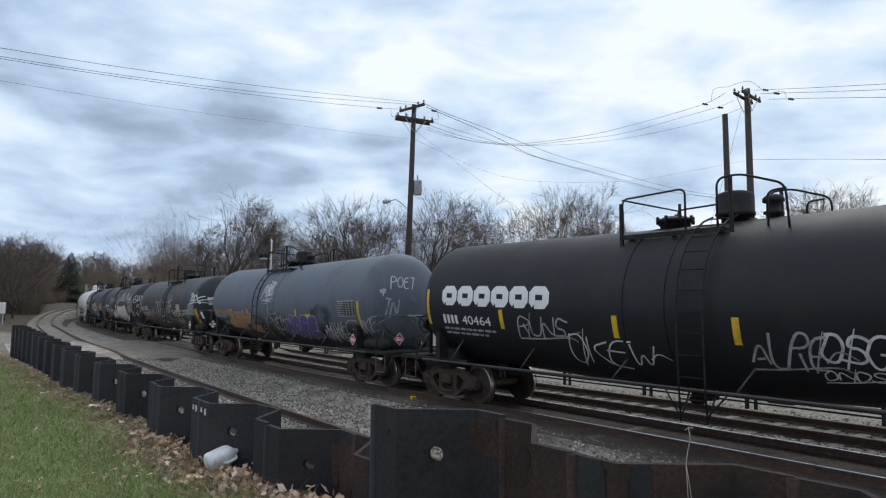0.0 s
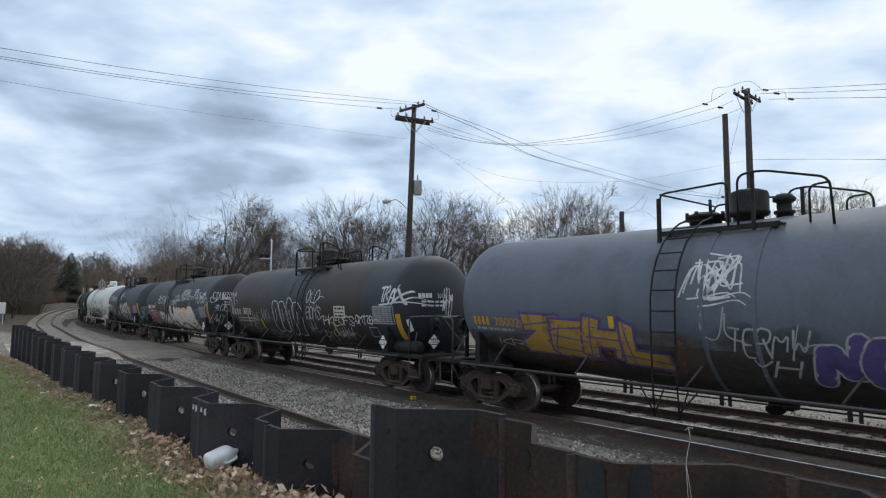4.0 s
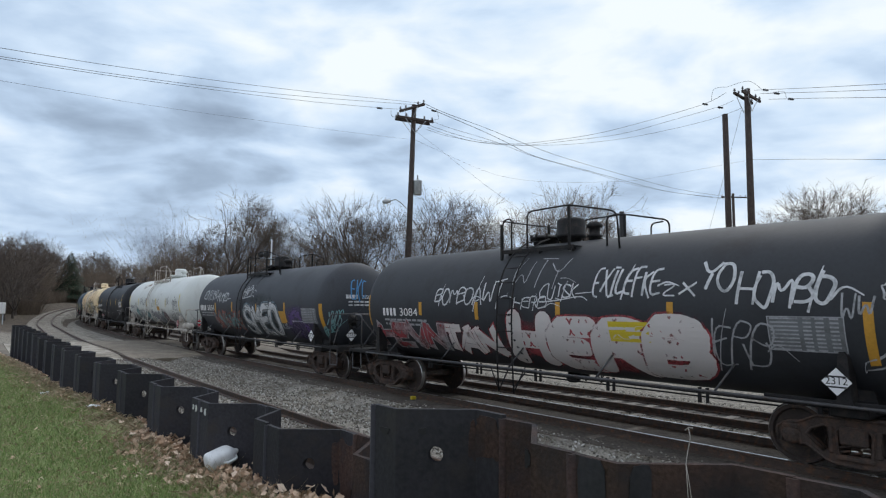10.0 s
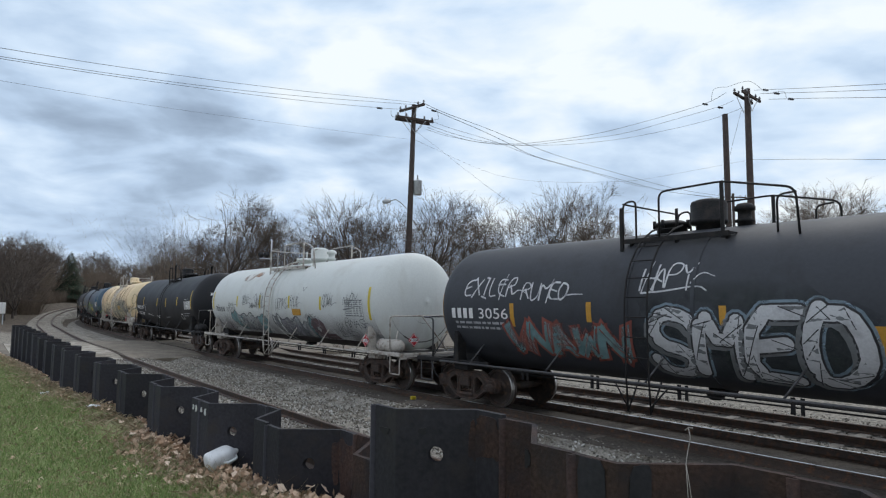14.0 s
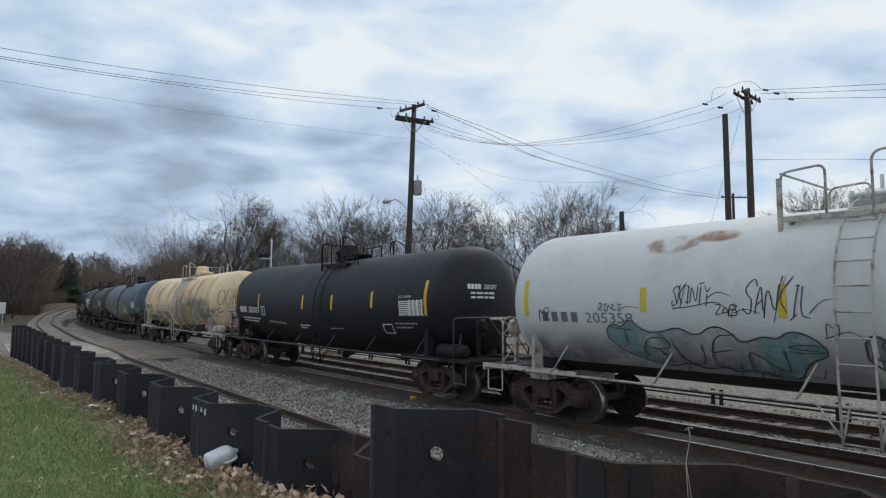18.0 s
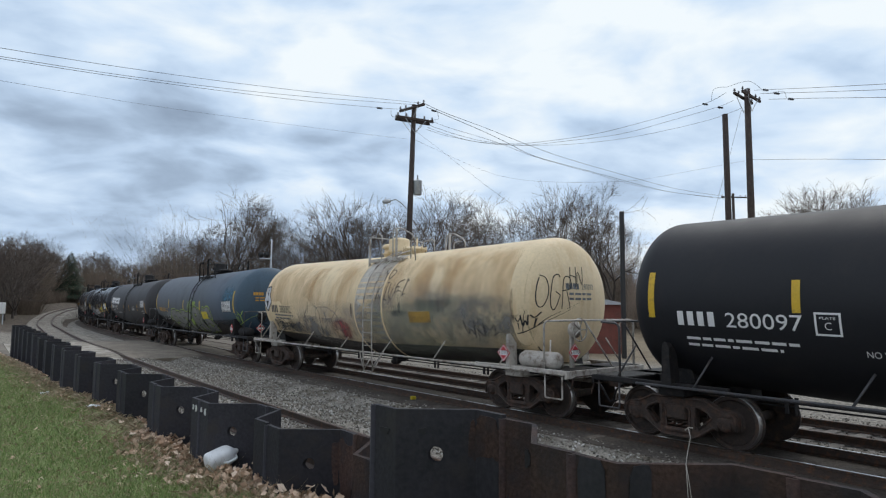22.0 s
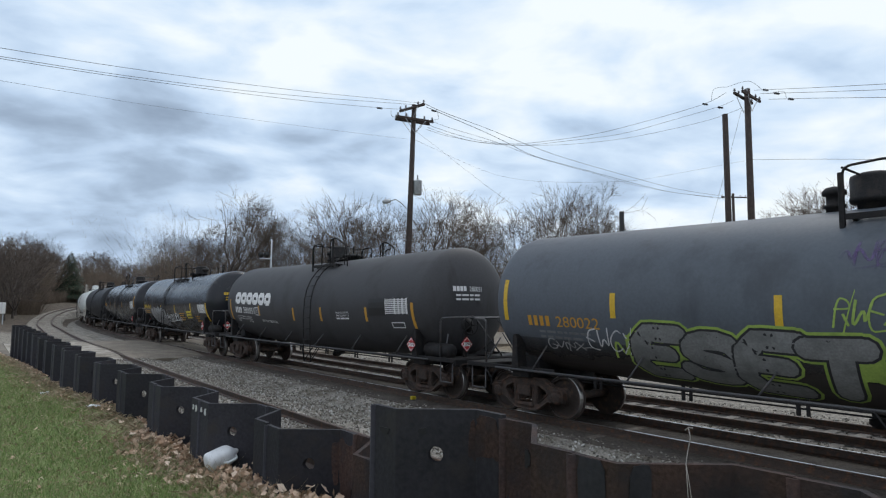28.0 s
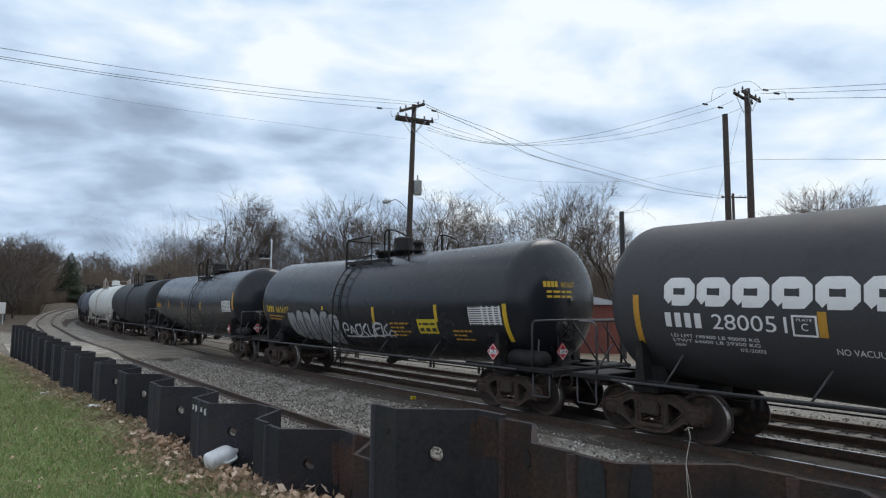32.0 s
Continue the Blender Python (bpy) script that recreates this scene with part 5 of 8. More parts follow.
def text_mesh(body, size, squeeze=1.0):
    """Letters of the built-in font as flat polygons: verts (x, y) and faces, centred on x, base at 0."""
    cu = bpy.data.curves.new("letters", "FONT")
    cu.body, cu.size, cu.align_x, cu.resolution_u = body, size * 1.38, "CENTER", 3
    ob = bpy.data.objects.new("letters", cu)
    me = bpy.data.meshes.new_from_object(ob)
    bpy.data.objects.remove(ob)
    vs = [(v.co.x * squeeze, v.co.y) for v in me.vertices]
    fs = [tuple(p.vertices) for p in me.polygons]
    bpy.data.meshes.remove(me)
    return vs, fs


def flat_text(body, size, m, squeeze):
    vs, fs = text_mesh(body, size, squeeze)
    return Shape().add([m @ Vector((x, 0, y)) for x, y in vs], fs)


def wrap(tank, vs, fs, x, w, off=0.007):
    """Lay flat polygons on the near side of the barrel, cut fine enough to follow it."""
    bm = bmesh.new()
    bv = [bm.verts.new((a, b, 0)) for a, b in vs]
    for f in fs:
        try:
            bm.faces.new([bv[i] for i in f])
        except ValueError:
            pass
    ys = [b for _, b in vs]
    lo, hi = min(ys), max(ys)
    k = math.floor(lo / 0.16) + 1
    while k * 0.16 < hi:
        bmesh.ops.bisect_plane(bm, geom=bm.verts[:] + bm.edges[:] + bm.faces[:], plane_co=(0, k * 0.16, 0), plane_no=(0, 1, 0))
        k += 1
    xa, xb = min(a for a, _ in vs), max(a for a, _ in vs)
    if xb - xa > 0.9:
        k = math.floor(xa / 0.4) + 1
        while k * 0.4 < xb:
            bmesh.ops.bisect_plane(bm, geom=bm.verts[:] + bm.edges[:] + bm.faces[:], plane_co=(k * 0.4, 0, 0), plane_no=(1, 0, 0))
            k += 1
    bm.verts.index_update()
    s = Shape().add([tank.on(x + v.co.x, w + v.co.y, off) for v in bm.verts], [tuple(v.index for v in f.verts) for f in bm.faces])
    bm.free()
    return s


def lettering(car, tank, body, size, x, w, material, squeeze=1.0, name="lettering"):
    vs, fs = text_mesh(body, size, squeeze)
    return part(name, wrap(tank, vs, fs, x, w), material, car)


def bars(car, tank, rows, material, name="stencil_print"):
    """Small print too fine to read: short dashes in rows (x0, x1, w, height)."""
    rnd = random.Random(int(rows[0][0] * 100) + 7)
    vs, fs = [], []
    for x0, x1, w, h in rows:
        x = x0
        while x < x1:
            l = min(rnd.uniform(0.08, 0.26), x1 - x)
            o = len(vs)
            vs += [(x, w), (x + l, w), (x + l, w + h), (x, w + h)]
            fs.append((o, o + 1, o + 2, o + 3))
            x += l + h * 0.8
    return tagged(part(name, wrap(tank, vs, fs, 0, 0), material, car), kind="stuff")


def rects(car, tank, rows, material, name, off=0.007, label=""):
    vs, fs = [], []
    for x0, x1, w0, w1 in rows:
        o = len(vs)
        vs += [(x0, w0), (x1, w0), (x1, w1), (x0, w1)]
        fs.append((o, o + 1, o + 2, o + 3))
    return part(name, wrap(tank, vs, fs, 0, 0, off), material, car, label)


def data_panel(car, tank, x, w, width, height, fill, ink):
    """The framed test-date table: a plate ruled into cells."""
    p = rects(car, tank, [(x, x + width, w, w + height)], fill, "data_panel", 0.006, "ruled test-date panel")
    rows = []
    n = 9
    for i in range(n):
        y = w + height * (i + 0.25) / n
        rows += [(x + width * 0.04, x + width * 0.42, y, y + height * 0.045)]
        rows += [(x + width * a, x + width * (a + 0.11), y, y + height * 0.05) for a in (0.48, 0.64, 0.82)]
    tagged(rects(p, tank, rows, ink, "panel_writing", 0.009), kind="stuff")
    fr = [(x, x + width, w, w + 0.015), (x, x + width, w + height - 0.015, w + height), (x, x + 0.015, w, w + height), (x + width - 0.015, x + width, w, w + height)]
    rects(p, tank, fr, ink, "panel_frame", 0.009)


# layouts along the crown: cage start, end of its first loop, start, post and end of the second loop, end of the walkway, dome, manway, valve, ladder
TOPS = {
    "early": (-0.90, 0.41, 1.00, 1.24, 2.10, 1.10, 0.83, -0.37, 1.53, 0.81),
    "rear": (-1.49, -0.22, -0.05, 0.20, 1.33, 0.60, -0.32, -1.15, 0.30, -1.08),
    "mixed": (-0.78, 0.46, 1.01, 1.23, 2.30, 1.42, -0.12, 0.68, -0.75, 0.72),
    "arched": (-1.24, -0.95, -0.46, 0.74, 1.90, 0.85, -0.02, -0.79, 0.68, -0.61),
    "wide": (-1.52, -0.88, -0.27, 1.33, 2.06, 1.40, 0.65, -0.53, 1.68, -0.40),
    "mid": (-0.03, 0.60, 1.18, 1.36, 2.15, 1.62, 0.08, 0.91, -0.47, 0.93),
    "late": (-1.16, 0.30, 1.00, 1.24, 2.10, 1.10, 0.59, -0.37, 1.40, -0.57),
}


def top_fittings(car, tank, lay, m_fr, m_dome):
    """Walkway grating, handrails, dome, valve and manway on the crown of the barrel."""
    a0, a1, b0, bp, b1, w1, xd, xm, xv, _ = lay
    crown = lambda x: sum(tank.at(x))
    lat = 0.86
    zw = crown((a0 + w1) / 2) - 0.20
    x, half = (a0 + w1) / 2, (w1 - a0) / 2
    for sy in (-1, 1):
        g = Shape()
        for k in range(5):
            g.box((x, sy * (lat - 0.13 + 0.065 * k), zw), (2 * half, 0.022, 0.035))
        for k in range(13):
            g.box((x - half + 2 * half * k / 12, sy * lat, zw - 0.005), (0.02, 0.28, 0.025))
        g.box((x, sy * (lat + 0.15), zw - 0.02), (2 * half, 0.03, 0.09))
        part("walkway", g, m_fr, car)
        for xx in (a0 + 0.1, x, w1 - 0.1):
            r, z = tank.at(xx)
            zz = z + math.sqrt(r * r - lat ** 2)
            part("walkway_bracket", Shape().box((xx, sy * lat, (zw + zz) / 2 - 0.04), (0.05, 0.08, zw - zz + 0.12)), m_fr, car)
    for sy in (-1.0, 1.0):
        y = sy * (lat + 0.15)
        part("top_handrail", Shape().tube(rounded([(a0, y, zw - 0.15), (a0, y, zw + 0.73), (a1, y, zw + 0.77), (a1, y, zw)], 0.13), 0.020, 7), m_fr, car)
        slope = rounded([(b0, y, zw), (b0, y, zw + 0.86), (max(bp, b0 + 0.4), y, zw + 0.88), (b1, y * 0.96, zw + 0.62), (b1 + 0.02, y * 0.9, crown(b1) - 0.36)], 0.16)
        part("top_handrail", Shape().tube(slope, 0.020, 7), m_fr, car)
        part("rail_post", Shape().box((a0 - 0.03, y, zw + 0.22), (0.07, 0.05, 0.86), ch=0.008), m_fr, car)
        part("rail_post", Shape().box((bp, y, zw + 0.40), (0.06, 0.05, 0.98), ch=0.008), m_fr, car)
        part("valve_guard", Shape().tube(rounded([(b1 - 0.35, y * 0.8, crown(b1) - 0.28), (b1 - 0.35, y * 0.8, zw + 0.56), (b1 - 0.05, y * 0.8, zw + 0.58)], 0.12), 0.018, 6), m_fr, car)
    part("cross_bar", Shape().tube([(a0, -lat - 0.15, zw + 0.72), (a0, lat + 0.15, zw + 0.72)], 0.018, 6), m_fr, car)
    zt = crown(xd)
    dome = Shape().disc_stack((xd, 0, zt - 0.12), (0, 0, 1), [(0, 0.24), (0.20, 0.24), (0.21, 0.31), (0.25, 0.345), (0.29, 0.345), (0.30, 0.33), (0.60, 0.33), (0.65, 0.31), (0.69, 0.20), (0.70, 0.03)], 24)
    part("dome", dome, m_dome, car, "cylindrical fittings housing")
    zt = crown(xm)
    man = Shape().disc_stack((xm, 0, zt - 0.1), (0, 0, 1), [(0, 0.29), (0.22, 0.29), (0.23, 0.35), (0.27, 0.35), (0.29, 0.30), (0.33, 0.22), (0.34, 0.03)], 20)
    man = part("manway", man, m_dome, car, "bolted manway lid")
    for k in range(8):
        a = 2 * math.pi * k / 8
        part("bolt", Shape().disc_stack(Vector((xm, 0, zt + 0.08)) + Vector((0.34 * math.cos(a), 0.34 * math.sin(a), 0)), (0, 0, 1), [(0, 0.034), (0.15, 0.034)], 6), m_dome, man)
    part("lid_handle", Shape().tube([(xm + 0.1, 0, zt + 0.2), (xm + 0.1, 0, zt + 0.48)], 0.03, 6), m_dome, man)
    zt = crown(xv)
    v = Shape().disc_stack((xv, -0.05, zt - 0.08), (0, 0, 1), [(0, 0.13), (0.14, 0.13), (0.15, 0.17), (0.19, 0.17), (0.20, 0.12), (0.34, 0.12), (0.36, 0.18), (0.42, 0.18), (0.48, 0.12), (0.50, 0.04)], 16)
    part("vent_valve", v, m_dome, car)


def ladder(car, tank, x, m_fr, side=-1):
    """Ladder that follows the barrel down from the walkway to a step under the sill."""
    s = Shape()
    r, z = tank.at(x)
    w = 0.23
    def at(a):
        a = radians(a)
        return (side * (r + 0.12) * math.cos(a), z + (r + 0.12) * math.sin(a))
    line = [at(a) for a in (78, 66, 54, 42, 30, 18, 6)] + [(side * (r + 0.13), z - 0.35), (side * (r + 0.10), 1.05), (side * (r + 0.06), 0.52)]
    for dx in (-w, w):
        s.tube([(x + dx, y, zz) for y, zz in line], 0.019, 6)
    for dx in (-w, w):
        s.tube([(x + dx, side * (r + 0.06), 0.54), (x + dx, side * (r - 0.3), 1.06)], 0.017, 6)
    n = len(line)
    dist = [0.0]
    for a, b in zip(line[:-1], line[1:]):
        dist.append(dist[-1] + math.hypot(b[0] - a[0], b[1] - a[1]))
    k = 0.2
    while k < dist[-1]:
        y, zz = np.interp(k, dist, [p[0] for p in line]), np.interp(k, dist, [p[1] for p in line])
        s.tube([(x - w, y, zz), (x + w, y, zz)], 0.013, 5)
        k += 0.36
    for dx in (-w, w):
        s.tube([(x + dx, side * (r + 0.09), 0.62), (x + dx + 0.32 * (1 if dx > 0 else -1), side * (r + 0.0), 1.02)], 0.015, 5)
    part("ladder", s, m_fr, car)


def side_rail(car, tank, xa, xb, m_fr):
    for sy in (-1, 1):
        s = Shape().tube([(xa, sy * 1.42, 1.02), (xb, sy * 1.42, 1.02)], 0.024, 7)
        x = xa + 1.1
        n = 0
        while x < xb - 0.6:
            r, z = tank.at(x + 0.22)
            a = radians(-38)
            s.tube([(x, sy * 1.42, 1.02), (x + 0.24, sy * r * math.cos(a), z + r * math.sin(a))], 0.019, 6)
            x += 2.35
        part("side_rail", s, M_FRAME_W if m_fr is M_FRAME_W else M_RAILING, car)
    s = Shape().tube([(xa, -0.95, 0.92), (xb, -0.95, 0.92)], 0.018, 6)
    x = xa + 0.5
    while x < xb:
        s.box((x, -0.95, 0.88), (0.06, 0.03, 0.26))
        s.box((x + 0.14, -0.95, 0.88), (0.05, 0.03, 0.26))
        x += 1.9
    s.tube([(xa, -0.55, 0.80), (xb, -0.55, 0.80)], 0.016, 5)
    part("train_line", s, M_FRAME, car, "brake pipe under the barrel")


def tank_car(label, c0, c1, paint, tank_args, white=False, top="mid", brake=-1, reservoir=True, placards=None, bands=()):
    """One car from its two truck centres (places in the train)."""
    half_tk = (c1 - c0) / 2
    car = thing("tank_car", label, "tank car", group="tank cars of the passing train")
    tank = Tank(half_tk + 0.98, *tank_args)
    m_fr = M_FRAME_W if white else M_FRAME
    body = part("barrel", tank.shape(), paint, car)
    for b in bands:
        part("jacket_band", tank.band(b, 0.07), paint, body)
    x_end = half_tk + 1.88
    for sx in (1, -1):
        end_gear(car, tank, sx, half_tk, x_end, m_fr, sx == brake)
        truck(car, sx * half_tk)
    side_rail(car, tank, -half_tk - 0.6, half_tk + 0.6, m_fr)
    lay = TOPS[top]
    top_fittings(car, tank, lay, m_fr, paint if white else M_FRAME)
    ladder(car, tank, lay[9], m_fr)
    ladder(car, tank, lay[9], m_fr, 1)
    if reservoir:
        x = half_tk + 0.72
        part("air_reservoir", Shape().disc_stack((x - 0.55, -1.12, 1.24), (1, 0, 0), [(0, 0.05), (0.04, 0.15), (0.12, 0.19), (0.98, 0.19), (1.06, 0.15), (1.10, 0.05)], 18), m_fr if white else M_FRAME, car)
    r, z = tank.at(0)
    out = Shape().disc_stack((0, 0, z - r - 0.22), (0, 0, 1), [(0, 0.10), (0.05, 0.16), (0.12, 0.16), (0.14, 0.11), (0.30, 0.14)], 14).box((0.25, 0, z - r - 0.06), (0.2, 0.3, 0.12), ch=0.02)
    part("outlet_valve", out, M_FRAME, car)
    if placards:
        num, red = placards
        placard(car, Vector((half_tk - 0.06, -1.47, 1.36)), "side", num, red)
        placard(car, Vector((half_tk + 1.35, -0.75, 1.42)), 1, num, red)
    CARS.append((car, c0, c1))
    return car, tank


CARS = []
FUNNEL = (1.49, 1.58, 2.53, 2.37)
STRAIGHT = (1.48, 1.48, 2.39, 2.39)
P_BLACK = tank_paint("black_paint", (0.010, 0.011, 0.014), (0.018, 0.017, 0.018), rough=0.55)
P_GREY = tank_paint("grey_blue_paint", (0.108, 0.128, 0.158), (0.078, 0.090, 0.108), rough=0.55)
P_BROWN = tank_paint("sooty_brown_paint", (0.024, 0.021, 0.0195), (0.015, 0.0135, 0.012), rough=0.5, patches=[(-6.9, (1.25, 1.05, 0.95)), (-2.5, (1.25, 1.05, 0.93)), (-2.2, (0.95, 1.15, 1.35)), (1.5, (0.95, 1.15, 1.35)), (1.8, (1.28, 1.06, 0.93)), (4.4, (1.28, 1.06, 0.93)), (4.6, (1.1, 1.45, 1.95)), (7.5, (0.9, 1.2, 1.6))])
P_DARK = tank_paint("charcoal_paint", (0.032, 0.035, 0.040), (0.022, 0.022, 0.024), rough=0.58)
P_SLATE = tank_paint("slate_paint", (0.042, 0.046, 0.054), (0.030, 0.031, 0.035), rough=0.58)
P_WHITE = tank_paint("dirty_white_paint", (0.60, 0.625, 0.60), (0.50, 0.505, 0.47), rough=0.5, lo=0.5, hi=0.8, var=0.05)
P_CREAM = tank_paint("stained_cream_paint", (0.74, 0.595, 0.375), (0.62, 0.445, 0.235), rough=0.55, lo=0.5, hi=0.75, streak=(0.9, 1.0, 0.12), var=0.08)
P_BLUE = tank_paint("blue_grey_paint", (0.085, 0.101, 0.124), (0.056, 0.064, 0.078), rough=0.55, patches=[(-7, (1.1, 1.05, 1.0)), (2.0, (1.05, 1.05, 1.0)), (4.6, (0.9, 1.0, 1.1)), (5.2, (0.62, 0.88, 1.0)), (7, (0.62, 0.88, 1.0))])
P_IRON = tank_paint("iron_grey_paint", (0.050, 0.050, 0.053), (0.034, 0.033, 0.033), rough=0.6)
P_GLOSS = tank_paint("glossy_black_paint", (0.018, 0.020, 0.025), (0.026, 0.026, 0.028), rough=0.25)

c1, t1 = tank_car("black tank car with white block lettering and pale graffiti", 10.9, 23.18, P_BLACK, FUNNEL, placards=("1267", True), bands=(-0.6, 0.25), top="early")
c2, t2 = tank_car("grey-blue tank car with purple and ochre graffiti", 27.1, 39.23, P_GREY, FUNNEL, brake=-1, placards=("1090", True), bands=(-0.45, 0.4), top="rear")
c3, t3 = tank_car("sooty brown-black tank car with white outline graffiti", 43.02, 54.61, P_BROWN, STRAIGHT, placards=("2312", False), bands=(-0.4, 0.5), top="mixed", brake=1)
c4, t4 = tank_car("charcoal tank car with red and white block graffiti", 58.36, 70.13, P_DARK, STRAIGHT, reservoir=False, placards=("2312", False), bands=(-0.6,), top="arched", brake=1)
c5, t5 = tank_car("slate-grey tank car with silver block graffiti", 74.0, 85.56, P_SLATE, STRAIGHT, reservoir=False, placards=("2312", False), bands=(-0.9, 0.4), top="arched", brake=1)
c6, t6 = tank_car("dirty white tank car with teal graffiti and white underframe", 89.48, 102.44, P_WHITE, (1.5, 1.5, 2.5, 2.5), white=True, placards=("1268", True), bands=(-0.25, 0.2), top="wide")
c7, t7 = tank_car("plain matt black tank car with yellow stripes", 106.15, 118.96, P_BLACK, FUNNEL, brake=1)
c8, t8 = tank_car("rust-stained cream tank car with faded green graffiti", 122.83, 135.38, P_CREAM, FUNNEL, white=True, brake=1, placards=("1090", True), bands=(0.0, 1.45))
c9, t9 = tank_car("blue-grey tank car with large lime-edged graffiti", 139.16, 151.97, P_BLUE, FUNNEL, placards=("1993", True), brake=1)
c10, t10 = tank_car("iron-grey tank car with white block lettering", 155.64, 168.78, P_IRON, FUNNEL, placards=("1090", True), brake=1)
c11, t11 = tank_car("glossy black tank car with yellow lettering and silver graffiti", 172.46, 184.86, P_GLOSS, FUNNEL, placards=("1267", True), bands=(-1.1, -0.7), top="late", brake=1)
c12, t12 = tank_car("black tank car with yellow stripes and white panel", 188.77, 201.2, P_GLOSS, FUNNEL, placards=("1267", True), brake=1)
c13, t13 = tank_car("plain black tank car in the distance", 205.0, 217.6, P_BLACK, FUNNEL)
c14, t14 = tank_car("white tank car with white underframe in the distance", 221.4, 234.0, P_WHITE, (1.5, 1.5, 2.5, 2.5), white=True)
c15, t15 = tank_car("pale blue-grey tank car in the distance", 237.8, 250.4, P_GREY, FUNNEL)
c16, t16 = tank_car("dark tank car far round the curve", 254.2, 266.6, P_DARK, FUNNEL)
c17, t17 = tank_car("black tank car far round the curve", 270.4, 282.8, P_BLACK, FUNNEL)
# ---- lettering, stripes and graffiti on the cars ----
S_WHITE = mat("spray_white", (0.58, 0.59, 0.60), rough=0.6, var=0.15, scale=3, fine=30, bump=0.05, dirt=(0.22, 0.23, 0.24), dirt_at=(0.5, 0.72))
S_PALE = mat("spray_worn_white", (0.34, 0.35, 0.36), rough=0.65, var=0.2, scale=3, fine=30, bump=0.05, dirt=(0.12, 0.12, 0.12), dirt_at=(0.5, 0.72))
S_SILVER = mat("spray_silver", (0.36, 0.37, 0.39), rough=0.45, metal=0.3, var=0.12, scale=2, fine=30, bump=0.05, dirt=(0.20, 0.20, 0.21), dirt_at=(0.55, 0.75))
S_STEEL = mat("spray_steel_grey", (0.20, 0.205, 0.20), rough=0.5, var=0.25, scale=1.2, fine=30, bump=0.05, dirt=(0.11, 0.115, 0.11), dirt_at=(0.45, 0.7))
S_CHROME = mat("spray_chrome", (0.52, 0.53, 0.54), rough=0.45, var=0.12, scale=2, fine=30, bump=0.05, dirt=(0.30, 0.30, 0.31), dirt_at=(0.52, 0.75))
S_GREY = mat("spray_grey", (0.15, 0.16, 0.165), rough=0.55, var=0.15, scale=2, bump=0.05, dirt=(0.09, 0.09, 0.09))
S_PURPLE = mat("spray_purple", (0.085, 0.065, 0.20), rough=0.55, var=0.2, scale=2, bump=0.05, dirt=(0.05, 0.04, 0.11))
S_OCHRE = mat("spray_ochre", (0.36, 0.22, 0.045), rough=0.6, var=0.25, scale=2, bump=0.05, dirt=(0.16, 0.10, 0.05))
S_LIME = mat("spray_lime", (0.30, 0.42, 0.085), rough=0.55, var=0.15, scale=2, bump=0.05, dirt=(0.20, 0.30, 0.06))
S_TEAL = mat("spray_teal", (0.16, 0.34, 0.34), rough=0.55, var=0.2, scale=2, bump=0.05, dirt=(0.22, 0.28, 0.30))
S_BLUE = mat("spray_blue", (0.06, 0.22, 0.42), rough=0.55, var=0.15, scale=2, bump=0.05)
S_MAROON = mat("spray_maroon", (0.115, 0.075, 0.08), rough=0.6, var=0.2, scale=2, bump=0.05)
M_CHAR = mat("spray_charcoal", (0.055, 0.060, 0.066), rough=0.6, var=0.3, scale=5, fine=40)
M_SIGN = mat("sign_yellow", (0.60, 0.47, 0.03), rough=0.5, var=0.08, scale=3, bump=0.03)
M_SIGN_W = mat("sign_cream", (0.52, 0.50, 0.42), rough=0.5, var=0.08, scale=3, bump=0.03)
M_PLATE = mat("panel_grey", (0.42, 0.43, 0.44), rough=0.5, var=0.1, scale=3, bump=0.03)
M_PATCH = mat("black_repaint", (0.010, 0.010, 0.011), rough=0.4, var=0.1)


SOFT = set()


